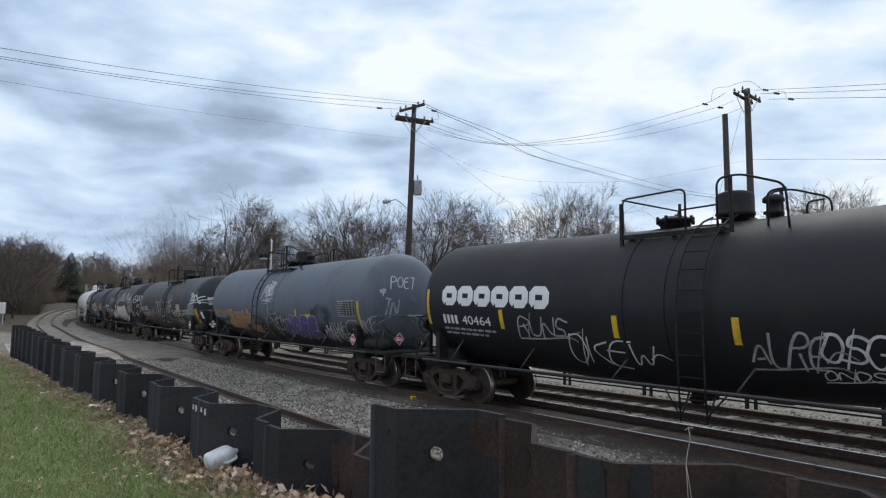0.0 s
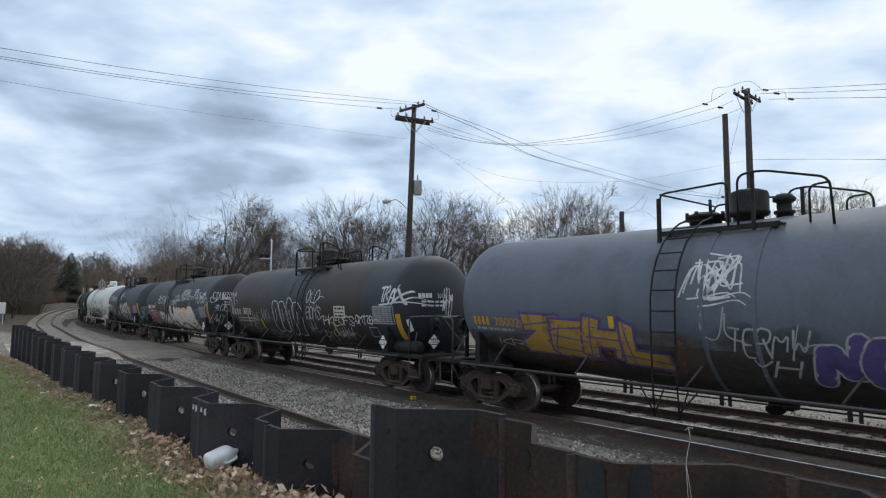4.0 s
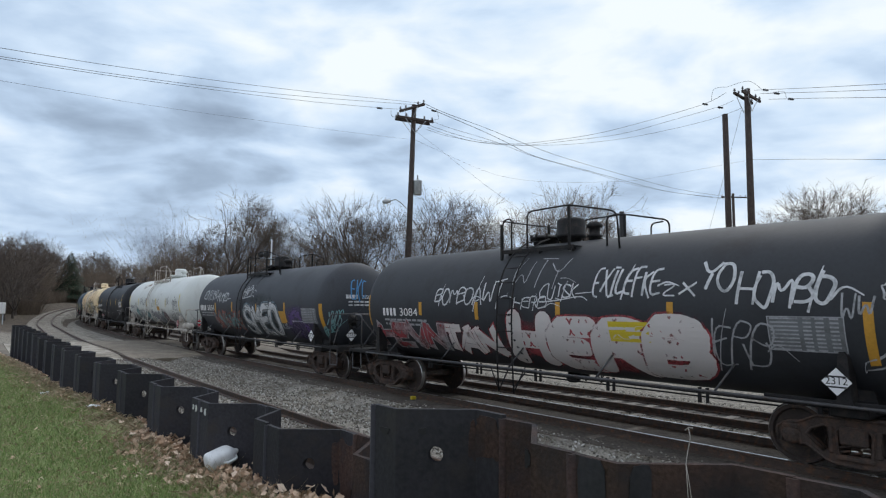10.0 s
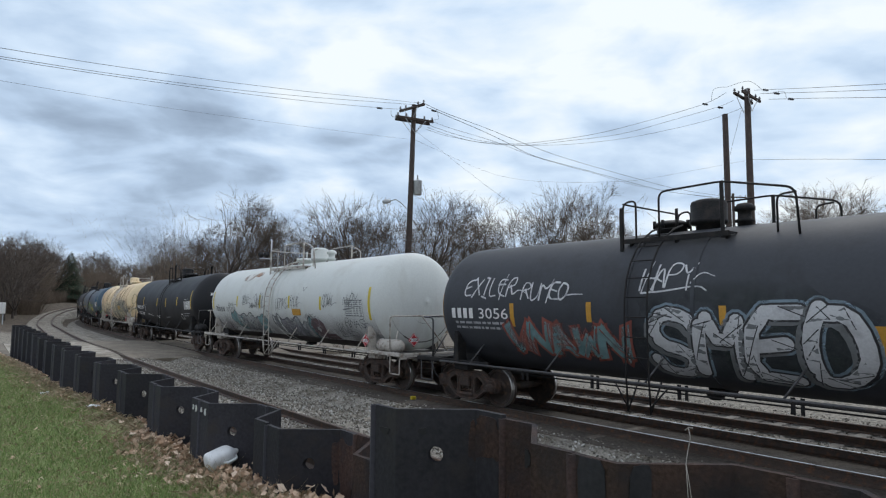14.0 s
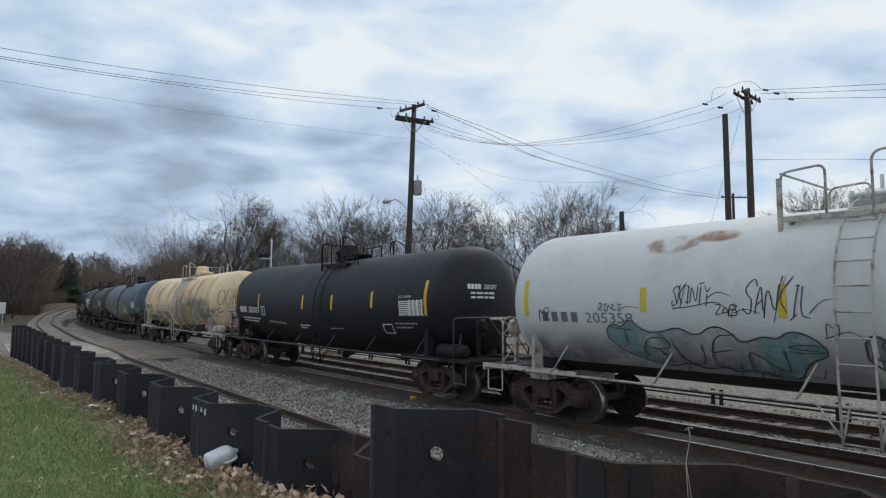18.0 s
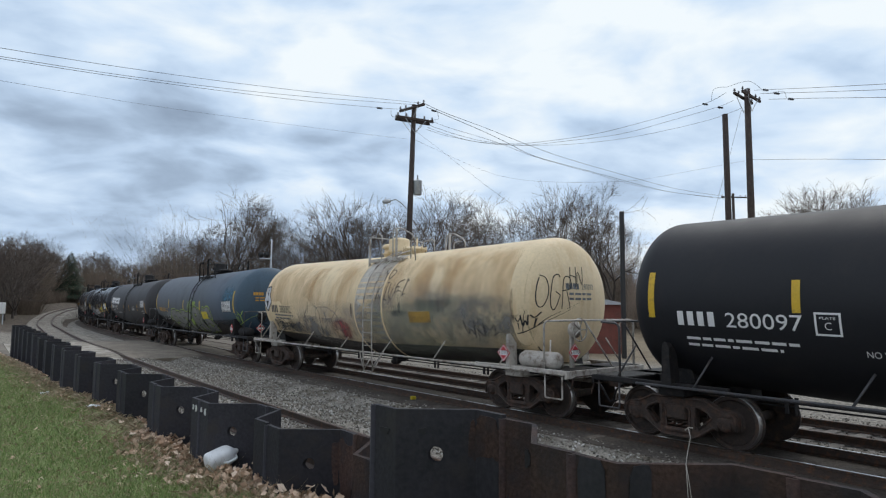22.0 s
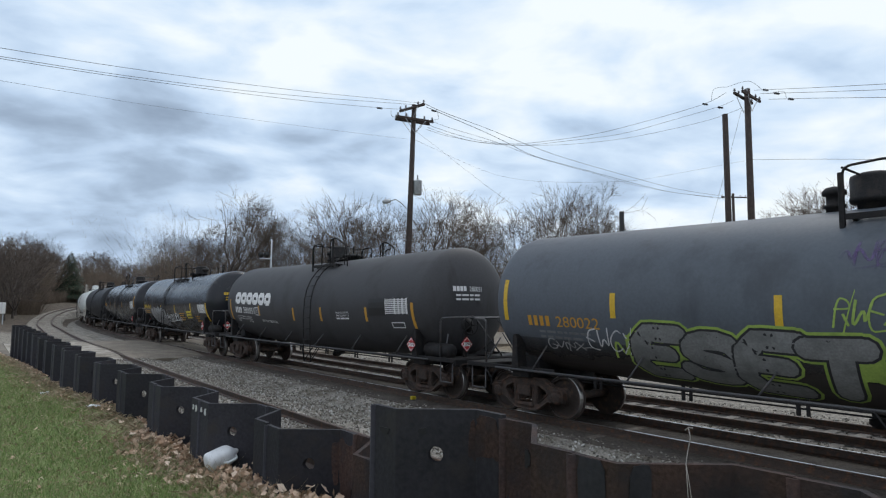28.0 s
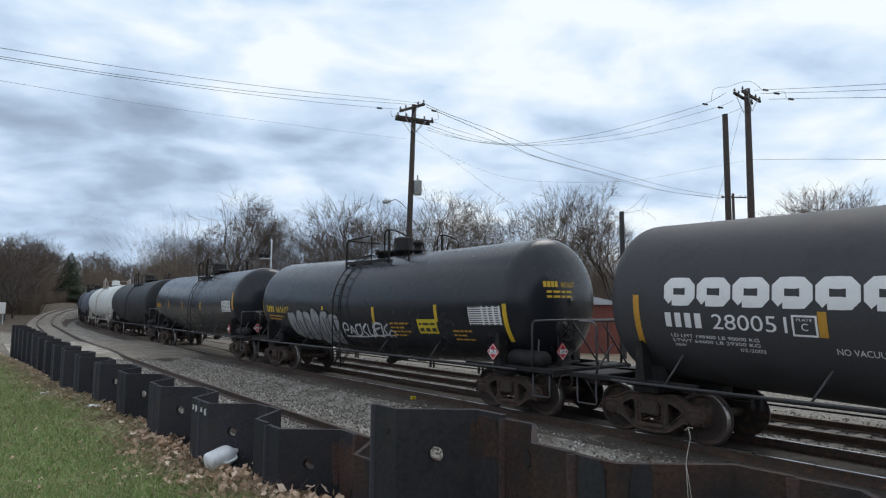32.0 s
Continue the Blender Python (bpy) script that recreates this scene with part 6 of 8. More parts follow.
def haze_mat(name, col, amount, scale=1.5, soft=True, bare=(0.36, 0.62), stretch=(1.0, 1.0, 1.0)):
    """A thin, worn coat of spray paint: covers in patches, thinning out towards its rim."""
    m = bpy.data.materials.new(name)
    m.use_nodes = True
    nt, add = nodes_of(m)
    ob = add("ShaderNodeTexCoord").outputs["Object"]
    mp = add("ShaderNodeMapping", {"Vector": ob, "Scale": stretch}).outputs["Vector"]
    n1 = add("ShaderNodeTexNoise", {"Vector": mp, "Scale": scale, "Detail": 6.0, "Roughness": 0.62}).outputs["Fac"]
    fac = add("ShaderNodeMapRange", {"Value": n1, "From Min": bare[0], "From Max": bare[1], "To Min": 0.0, "To Max": amount}).outputs["Result"]
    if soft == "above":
        # full at the bottom of the coat, fading out unevenly towards its top
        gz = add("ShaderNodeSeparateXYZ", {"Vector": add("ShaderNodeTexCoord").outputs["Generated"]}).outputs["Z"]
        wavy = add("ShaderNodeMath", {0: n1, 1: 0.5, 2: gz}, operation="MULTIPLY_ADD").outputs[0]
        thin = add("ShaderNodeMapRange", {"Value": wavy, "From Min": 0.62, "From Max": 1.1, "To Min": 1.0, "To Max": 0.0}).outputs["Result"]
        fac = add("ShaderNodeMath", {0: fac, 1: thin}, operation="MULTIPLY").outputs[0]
    elif soft:
        SOFT.add(name)
        ge = add("ShaderNodeSeparateXYZ", {"Vector": add("ShaderNodeTexCoord").outputs["Generated"]})
        rim = []
        for ax in ("X", "Z"):
            c = add("ShaderNodeMath", {0: ge.outputs[ax], 1: 0.5}, operation="SUBTRACT").outputs[0]
            rim.append(add("ShaderNodeMath", {0: add("ShaderNodeMath", {0: c}, operation="ABSOLUTE").outputs[0], 1: 2.4}, operation="POWER").outputs[0])
        far = add("ShaderNodeMath", {0: rim[0], 1: rim[1]}, operation="ADD").outputs[0]
        thin = add("ShaderNodeMapRange", {"Value": far, "From Min": 0.055, "From Max": 0.165, "To Min": 1.0, "To Max": 0.0}).outputs["Result"]
        fac = add("ShaderNodeMath", {0: fac, 1: thin}, operation="MULTIPLY").outputs[0]
    bs = add("ShaderNodeBsdfPrincipled", {"Base Color": (*col, 1), "Roughness": 0.65})
    tr = add("ShaderNodeBsdfTransparent")
    mx = add("ShaderNodeMixShader", {0: fac, 1: tr.outputs[0], 2: bs.outputs[0]})
    add("ShaderNodeOutputMaterial", {"Surface": mx.outputs[0]})
    return m


H_PURPLE = haze_mat("worn_purple", (0.12, 0.075, 0.20), 0.75, 2.2, True, (0.30, 0.60))
H_RUST = haze_mat("rust_stain", (0.33, 0.13, 0.035), 0.8)
H_TAN = haze_mat("tan_stain", (0.52, 0.31, 0.12), 0.32, 1.3, True, (0.4, 0.62), (1.2, 1.0, 0.22))
# near-black lower-barrel coat: soot, with the underside's shade painted in
H_SOOT_SHADE = haze_mat("soot_stain", (0.040, 0.033, 0.029), 0.97, 0.9, "above", (0.2, 0.42), (1.0, 1.0, 0.5))
H_GREEN = haze_mat("worn_green", (0.25, 0.285, 0.215), 0.34, bare=(0.3, 0.55))
H_GREY = haze_mat("worn_grey", (0.25, 0.245, 0.235), 0.7)
H_RED = haze_mat("worn_red", (0.38, 0.07, 0.07), 0.8)
H_DARK = haze_mat("worn_dark", (0.04, 0.05, 0.05), 0.75)
H_BROWN = haze_mat("worn_brown", (0.13, 0.085, 0.055), 0.8)
H_TEAL = haze_mat("worn_teal", (0.17, 0.315, 0.33), 0.8, 1.0, False, (0.3, 0.55))
H_LILAC = haze_mat("worn_lilac", (0.27, 0.27, 0.30), 0.85, 1.0, False, (0.3, 0.55))
H_FOG = haze_mat("thin_grey_fill", (0.27, 0.29, 0.31), 0.55, 1.0, False, (0.3, 0.6))
H_VEIL = haze_mat("thin_mauve_overspray", (0.26, 0.24, 0.255), 0.5, 0.9, "above", (0.25, 0.55))
H_WHITE = haze_mat("worn_white", (0.60, 0.57, 0.55), 1.0, 1.1, False, (0.08, 0.36))
H_ROSE = haze_mat("worn_rose", (0.37, 0.065, 0.075), 0.92, 1.2, False)
H_ICE = haze_mat("pale_blue_overspray", (0.24, 0.32, 0.38), 0.75, 2.0, False, (0.3, 0.55))
H_BRICK = haze_mat("worn_brick_red", (0.26, 0.075, 0.055), 0.9, 1.4, False, (0.25, 0.5))
H_BLUE = haze_mat("worn_blue", (0.05, 0.18, 0.28), 0.7, 2.5)
H_MAUVE = haze_mat("mauve_overspray", (0.36, 0.325, 0.30), 0.42, 0.9, bare=(0.32, 0.6))

BONES = {
    "A": "00 49 90/23 73", "B": "00 09 79 97 75 05/75 94 92 70 00", "C": "98 69 29 06 03 20 60 92", "D": "00 09 59 96 93 50 00",
    "E": "99 09 00 90/05 75", "F": "99 09 00/05 75", "G": "98 69 29 06 03 20 60 93 94 54", "H": "09 00/99 90/05 95", "I": "29 79/59 50/20 80",
    "K": "09 00/99 05 90", "L": "09 00 90", "M": "00 09 54 99 90", "N": "00 09 90 99", "O": "29 69 96 93 60 20 03 06 29", "P": "00 09 79 97 75 05",
    "R": "00 09 79 97 75 05/45 90", "S": "97 79 29 07 25 74 92 70 20 02", "T": "09 99/59 50", "U": "09 03 20 70 93 99", "V": "09 40 99", "W": "09 20 56 80 99",
    "X": "00 99/09 90", "Y": "09 55 99/55 50", "Z": "09 99 00 90", "*": "15 85/58 51/27 83/23 87", "h": "08 36 44 30 05 53/44 58 85 64 60", "w": "07 22 56 72 98 85 64",
}


def bones(ch):
    return [[(int(p[0]) / 9, int(p[1]) / 9) for p in st.split()] for st in BONES.get(ch, BONES["O"]).split("/")]


def chaikin(pts, n=2):
    for _ in range(n):
        out = [pts[0]]
        for a, b in zip(pts[:-1], pts[1:]):
            out += [(a[0] * 0.75 + b[0] * 0.25, a[1] * 0.75 + b[1] * 0.25), (a[0] * 0.25 + b[0] * 0.75, a[1] * 0.25 + b[1] * 0.75)]
        pts = out + [pts[-1]]
    return pts


def ribbon(s, tank, pts, width, off, taper=0.0, joints=True):
    """A painted stroke laid on the barrel."""
    dense = [pts[0]]
    for a, b in zip(pts[:-1], pts[1:]):
        n = max(1, int(math.hypot(b[0] - a[0], b[1] - a[1]) / 0.09))
        dense += [(a[0] + (b[0] - a[0]) * (k + 1) / n, a[1] + (b[1] - a[1]) * (k + 1) / n) for k in range(n)]
    vs, n = [], len(dense)
    for i, p in enumerate(dense):
        a, b = dense[max(0, i - 1)], dense[min(n - 1, i + 1)]
        dx, dy = b[0] - a[0], b[1] - a[1]
        l = math.hypot(dx, dy) or 1.0
        w = width / 2 * (1 - taper * i / n)
        nx, ny = -dy / l * w, dx / l * w
        for k in (-1, 0, 1):
            vs.append(tank.on(p[0] + nx * k, p[1] + ny * k, off))
    fs = []
    for i in range(n - 1):
        for k in range(2):
            fs.append((i * 3 + k, i * 3 + k + 1, i * 3 + k + 4, i * 3 + k + 3))
    s.add(vs, fs)
    if joints and width > 0.06 and pts[0] != pts[-1]:
        for p in [pts[0], pts[-1]] + list(pts[1:-1]):
            c = [tank.on(p[0] + width / 2 * math.cos(t * math.pi / 5), p[1] + width / 2 * math.sin(t * math.pi / 5), off + 0.0006) for t in range(10)]
            s.add([tank.on(p[0], p[1], off + 0.0006)] + c, [(0, t + 1, (t + 1) % 10 + 1) for t in range(10)])


def letters(word, x0, x1, w0, w1, seed, slant=0.12, jit=0.07, overlap=1.12, smooth=0):
    rnd = random.Random(seed)
    n = len(word)
    cell = (x1 - x0) / n
    out = []
    for i, ch in enumerate(word):
        if ch == " ":
            continue
        kx = cell * 0.8 * overlap / 1.12 * rnd.uniform(0.9, 1.1)
        lo = w0 + (w1 - w0) * rnd.uniform(0, 0.12)
        hi = w1 - (w1 - w0) * rnd.uniform(0, 0.12)
        sl = slant + rnd.uniform(-0.08, 0.08)
        for st in bones(ch):
            q = []
            for a, b in st:
                a += rnd.uniform(-jit, jit)
                b += rnd.uniform(-jit, jit)
                q.append((x0 + cell * (i + 0.1) + kx * a + sl * (b - 0.5) * (hi - lo), lo + (hi - lo) * b))
            out.append(chaikin(q, smooth) if smooth else q)
    return out


def tag(car, tank, word, x0, x1, w0, w1, material, seed=1, width=None, name="graffiti_tag", label=""):
    """Handwritten graffiti in single sprayed lines, the letters run into each other."""
    s = Shape()
    width = width or max(0.028, 0.075 * (w1 - w0))
    rnd = random.Random(seed)
    for st in letters(word, x0, x1, w0, w1, seed, smooth=2, jit=0.12, overlap=1.3, slant=0.16):
        ribbon(s, tank, st, width * rnd.uniform(0.7, 0.95), 0.009, 0.2)
    if len(word) > 2:
        # arrow-headed flourishes off the ends
        xa, h = x1 - 0.05, w1 - w0
        ribbon(s, tank, chaikin([(xa, w0 + h * rnd.uniform(0.1, 0.4)), (xa + 0.18, w0 + h * rnd.uniform(0.3, 0.7)), (xa + 0.42, w0 + h * rnd.uniform(0.1, 0.5))], 2), width * 0.7, 0.009, 0.7)
        xa = rnd.uniform(x0, x1)
        ribbon(s, tank, [(xa - h * 0.2, w0 - h * 0.12), (xa + h * 0.15, w1 + h * 0.15)], width * 0.6, 0.009, 0.6)
    if rnd.random() < 0.25:
        ribbon(s, tank, chaikin([(x0, w0 - 0.05), ((x0 + x1) / 2, w0 - 0.02), (x1 + 0.1, w0 + 0.08), (x1 + 0.25, w0 - 0.02)], 2), width * 0.8, 0.009, 0.5)
    return tagged(part(name, s, material, car, label), kind="stuff")


def slabs(lines, wd, rnd, flare=0.35):
    """Angular bars along the strokes of a letter, with flared and slanted ends: lists of four corners."""
    out = []
    for st in lines:
        for a, b in zip(st[:-1], st[1:]):
            dx, dy = b[0] - a[0], b[1] - a[1]
            l = math.hypot(dx, dy)
            if l < 1e-4:
                continue
            ux, uy = dx / l, dy / l
            wa, wb = wd / 2 * rnd.uniform(0.85, 1 + flare), wd / 2 * rnd.uniform(0.85, 1 + flare)
            ea, eb = wd * rnd.uniform(0.2, 0.5), wd * rnd.uniform(0.2, 0.5)
            ka, kb = wd * rnd.uniform(-0.3, 0.3), wd * rnd.uniform(-0.3, 0.3)
            nx, ny = -uy, ux
            out.append([(a[0] - ux * (ea + ka) + nx * wa, a[1] - uy * (ea + ka) + ny * wa), (a[0] - ux * (ea - ka) - nx * wa, a[1] - uy * (ea - ka) - ny * wa),
                        (b[0] + ux * (eb + kb) - nx * wb, b[1] + uy * (eb + kb) - ny * wb), (b[0] + ux * (eb - kb) + nx * wb, b[1] + uy * (eb - kb) + ny * wb)])
    return out


def swollen(q, e):
    """A four-cornered bar grown outwards by e."""
    cx, cy = sum(p[0] for p in q) / 4, sum(p[1] for p in q) / 4
    res = []
    for i, p in enumerate(q):
        a, b = q[i - 1], q[(i + 1) % 4]
        d = []
        for o in (a, b):
            vx, vy = p[0] - o[0], p[1] - o[1]
            l = math.hypot(vx, vy) or 1.0
            d.append((vx / l, vy / l))
        res.append((p[0] + e * (d[0][0] + d[1][0]), p[1] + e * (d[0][1] + d[1][1])))
    return res


def laid(tank, quads, off):
    """Flat four-cornered pieces laid on the barrel."""
    vs, fs = [], []
    for q in quads:
        o = len(vs)
        vs += [tuple(p) for p in q]
        fs.append(tuple(range(o, o + len(q))))
    return wrap(tank, vs, fs, 0, 0, off)


def piece(car, tank, word, x0, x1, w0, w1, fill, outline, seed=1, thick=0.5, edge=0.05, rounded_=False, glow=None, label="", jit=0.06, facet=None, flare=0.3, lines_in=0.6):
    """Large angular graffiti letters: bars with an outline, facets of a second colour, inner lines and a halo."""
    n = len(word)
    cell = (x1 - x0) / n
    wd = cell * thick * 0.62
    for i, ch in enumerate(word):
        rnd = random.Random(seed + 31 * i)
        lines = letters(ch, x0 + cell * i - wd * 0.1, x0 + cell * (i + 1.12) + wd * 0.1, w0 + wd * 0.5, w1 - wd * 0.5, seed + 17 * i, jit=jit, slant=rnd.uniform(-0.05, 0.25))
        lift = 0.0026 * i
        if rounded_:
            lines = letters(ch, x0 + cell * i + wd * 0.15, x0 + cell * (i + 1.12) - wd * 0.15, w0 + wd * 0.5, w1 - wd * 0.5, seed + 17 * i, jit=jit, slant=0.1, smooth=1)
            layers = [("graffiti_letter", fill, wd, 0.0112 + lift, 0.0), ("outline", outline, wd + 2 * edge, 0.0095 + lift, 0.0)]
            layers += [("drop_shadow", facet, wd + edge, 0.0090 + lift, 0.09)] if facet else []
            layers += [("halo", glow, wd + 2 * edge + 0.09, 0.0080 + lift * 0.3, 0.0)] if glow else []
            ob = car
            chips = [q for q in slabs(lines, wd * 0.9, rnd, 0.0)]
            chips = [[q[0], q[1], q[2]] for q in chips if rnd.random() < 0.5] if facet else []
            for nm, ma, width, off, drop in layers:
                sh = Shape()
                for st in lines:
                    ribbon(sh, tank, [(x - drop, w - drop * 0.8) for x, w in st], width, off)
                ob_ = tagged(part(nm, sh, ma, ob, label if nm == "graffiti_letter" else ""), kind="stuff")
                ob = ob_ if nm == "graffiti_letter" else ob
            if chips:
                tagged(part("facet", laid(tank, chips, 0.0118 + lift), facet, ob), kind="stuff")
                cracks = Shape()
                for q in chips:
                    ribbon(cracks, tank, [q[0], q[2]], 0.016, 0.0123 + lift, joints=False)
                tagged(part("inner_line", cracks, outline, ob), kind="stuff")
            continue
        bars_ = slabs(lines, wd, rnd, flare)
        ob = tagged(part("graffiti_letter", laid(tank, bars_, 0.0112 + lift), fill, car, label), kind="stuff")
        tagged(part("outline", laid(tank, [swollen(q, edge) for q in bars_], 0.0095 + lift), outline, ob), kind="stuff")
        if facet:
            cuts = []
            for q in bars_:
                f, g = rnd.uniform(0.15, 0.5), rnd.uniform(0.5, 0.85)
                m0 = (q[0][0] + (q[3][0] - q[0][0]) * f, q[0][1] + (q[3][1] - q[0][1]) * f)
                m1 = (q[1][0] + (q[2][0] - q[1][0]) * g, q[1][1] + (q[2][1] - q[1][1]) * g)
                cuts.append([m0, m1, q[2], q[3]] if rnd.random() < 0.5 else [q[0], q[1], m1, m0])
            tagged(part("facet", laid(tank, cuts, 0.0118 + lift), facet, ob), kind="stuff")
        inner = Shape()
        for q in bars_:
            if rnd.random() < lines_in:
                f = rnd.uniform(0.2, 0.8)
                a = (q[0][0] + (q[1][0] - q[0][0]) * f, q[0][1] + (q[1][1] - q[0][1]) * f)
                b = (q[3][0] + (q[2][0] - q[3][0]) * (1 - f), q[3][1] + (q[2][1] - q[3][1]) * (1 - f))
                ribbon(inner, tank, [a, b], max(0.014, edge * 0.5), 0.0124 + lift, joints=False)
        if inner.v:
            tagged(part("inner_line", inner, outline, ob), kind="stuff")
        if glow:
            tagged(part("halo", laid(tank, [swollen(q, edge + 0.035) for q in bars_], 0.0085 + lift * 0.3), glow, ob), kind="stuff")


# outline of a sprawling, swollen row of letters: place along it, lower and upper edge
SPRAWL = [(0.0, 0.62, 0.82), (0.03, 0.48, 0.93), (0.09, 0.36, 0.86), (0.14, 0.30, 1.0), (0.22, 0.16, 0.80), (0.31, 0.08, 0.74), (0.40, 0.20, 0.91), (0.47, 0.10, 0.72), (0.56, 0.16, 0.90),
          (0.64, 0.10, 0.86), (0.68, 0.20, 0.60), (0.76, 0.08, 0.84), (0.82, -0.02, 0.70), (0.86, 0.0, 0.86), (0.92, 0.36, 0.90), (0.97, 0.46, 0.78), (1.0, 0.52, 0.66)]


def sprawl(car, tank, word, x0, x1, w0, w1, fills, outline, seed=1, line=0.03, label=""):
    """A run of swollen letters under one wavy outline, in sections of colour, with their strokes drawn in thin tangled lines."""
    rnd = random.Random(seed)
    h = w1 - w0
    spots = [(u + (rnd.uniform(-0.012, 0.012) if 0 < u < 1 else 0), lo + rnd.uniform(-0.04, 0.04), hi + rnd.uniform(-0.05, 0.05)) for u, lo, hi in SPRAWL]
    at = lambda u, v: (x0 + (x1 - x0) * u, w0 + h * v)
    upper = chaikin([at(u, hi) for u, lo, hi in spots], 2)
    lower = chaikin([at(u, lo) for u, lo, hi in spots], 2)
    rings = Shape()
    ribbon(rings, tank, lower[::-1] + upper + lower[-2:-1], line * 1.5, 0.0128)
    for i, fill in enumerate(fills):
        a, b = len(upper) * i // len(fills), min(len(upper) - 1, len(upper) * (i + 1) // len(fills))
        if fill:
            quads = [[lower[k], lower[k + 1], upper[k + 1], upper[k]] for k in range(a, b)]
            tagged(part("graffiti_letter", laid(tank, quads, 0.0095), fill, car, label), kind="stuff")
    cell = 1.0 / len(word)
    for i, ch in enumerate(word):
        k = min(len(SPRAWL) - 1, int((i + 0.5) * cell * len(SPRAWL)))
        lo, hi = spots[k][1] + 0.06, spots[k][2] - 0.06
        for e in (0.0, 0.13):
            for st in letters(ch, *(at(u, 0)[0] for u in (i * cell + 0.01 + e * cell * 0.5, (i + 1.1) * cell - 0.01)), w0 + h * lo, w0 + h * hi, seed + 17 * i, jit=0.10, slant=0.18 - e, smooth=2):
                ribbon(rings, tank, st, line * (0.8 if e else 1.0), 0.0133 + 0.0004 * i + 0.002 * e)
    for k in range(5):
        u = rnd.uniform(0.05, 0.9)
        ribbon(rings, tank, chaikin([at(u, rnd.uniform(-0.1, 0.15)), at(u + 0.03, rnd.uniform(0.0, 0.3)), at(u + 0.08, rnd.uniform(-0.12, 0.2)), at(u + 0.1, rnd.uniform(0.1, 0.3))], 2), line, 0.0127)
    tagged(part("outline", rings, outline, car, "dark sprayed outlines"), kind="stuff")


def bubble(car, tank, n, x0, x1, w0, w1, fill, outline, seed=1, line=0.035, label=""):
    """Swollen round letters: overlapping lobes with thin outlines, or outlines alone."""
    rnd = random.Random(seed)
    vs_all, fs_all = [], []
    o = Shape()
    cell = (x1 - x0) / n
    for i in range(n):
        cx = x0 + cell * (i + 0.5)
        cy = (w0 + w1) / 2 + rnd.uniform(-0.06, 0.06) * (w1 - w0)
        rx, ry = cell * rnd.uniform(0.56, 0.66), (w1 - w0) * rnd.uniform(0.44, 0.5)
        ph, k2 = rnd.uniform(0, 6), rnd.choice((2, 3, 3))
        loop = []
        for k in range(28):
            t = 2 * math.pi * k / 28
            r = 1 + 0.13 * math.sin(k2 * t + ph) + 0.06 * math.sin(5 * t + ph)
            e = 0.75
            loop.append((cx + rx * r * math.copysign(abs(math.cos(t)) ** e, math.cos(t)), cy + ry * r * math.copysign(abs(math.sin(t)) ** e, math.sin(t))))
        if fill:
            b = len(vs_all)
            vs_all += loop
            fs_all.append(tuple(range(b, b + 28)))
        ribbon(o, tank, loop + loop[:2], line, 0.013 + 0.0008 * i)
        ribbon(o, tank, chaikin([(cx - rx * 0.3, cy - ry * rnd.uniform(0.2, 0.6)), (cx + rx * 0.1, cy + rnd.uniform(-0.2, 0.2) * ry), (cx - rx * 0.1, cy + ry * rnd.uniform(0.3, 0.7))], 2), line, 0.0135 + 0.0008 * i)
    if not fill:
        return part("graffiti_outline", o, outline, car, label)
    ob = part("graffiti_piece", wrap(tank, vs_all, fs_all, 0, 0, 0.009), fill, car, label)
    part("outline", o, outline, ob)
    return ob


def blob(car, tank, x0, x1, w0, w1, material, seed=1, name="paint_patch", off=0.0055, label=""):
    rnd = random.Random(seed)
    a, b = rnd.uniform(0, 6), rnd.uniform(0, 6)
    pts = []
    if material.name in SOFT:
        # the coat thins out at its rim: let it reach further
        gx, gw = (x1 - x0) * 0.10, (w1 - w0) * 0.13
        x0, x1, w0, w1 = max(x0 - gx, -tank.half + 0.15), min(x1 + gx, tank.half - 0.15), w0 - gw, w1 + gw
    for k in range(40):
        t = 2 * math.pi * k / 40
        r = 1 + 0.10 * math.sin(3 * t + a) + 0.08 * math.sin(7 * t + b) + rnd.uniform(-0.05, 0.05)
        pts.append(((x0 + x1) / 2 + (x1 - x0) / 2 * r * math.copysign(abs(math.cos(t)) ** 0.7, math.cos(t)), (w0 + w1) / 2 + (w1 - w0) / 2 * r * math.copysign(abs(math.sin(t)) ** 0.7, math.sin(t))))
    if x1 - x0 > 12:
        # a coat along the whole barrel, heads included
        e = tank.half - 0.06
        pts = [(-e, w0), (e, w0), (e, w1), (-e, w1)]
    return part(name, wrap(tank, pts, [tuple(range(len(pts)))], 0, 0, off), material, car, label)


def fitted(car, tank, body, x0, x1, w0, w1, material, name="lettering"):
    """A line of stencilled characters fitted into a box on the barrel."""
    vs, fs = text_mesh(body, w1 - w0)
    lo, hi = min(v[0] for v in vs), max(v[0] for v in vs)
    k = (x1 - x0) / (hi - lo)
    bl, bh = min(v[1] for v in vs), max(v[1] for v in vs)
    q = (w1 - w0) / (bh - bl)
    ob = part(name, wrap(tank, [((x - lo) * k + x0, (y - bl) * q + w0) for x, y in vs], fs, 0, 0), material, car)
    return tagged(ob, kind="stuff") if w1 - w0 < 0.15 else ob


def owner_bars(car, tank, x0, x1, w0, w1, material, n=4):
    """The owner's initials as plain blocks."""
    c = (x1 - x0) / n
    for i in range(n):
        rects(car, tank, [(x0 + c * i, x0 + c * (i + 0.62), w0, w1)], material, "owner_mark")


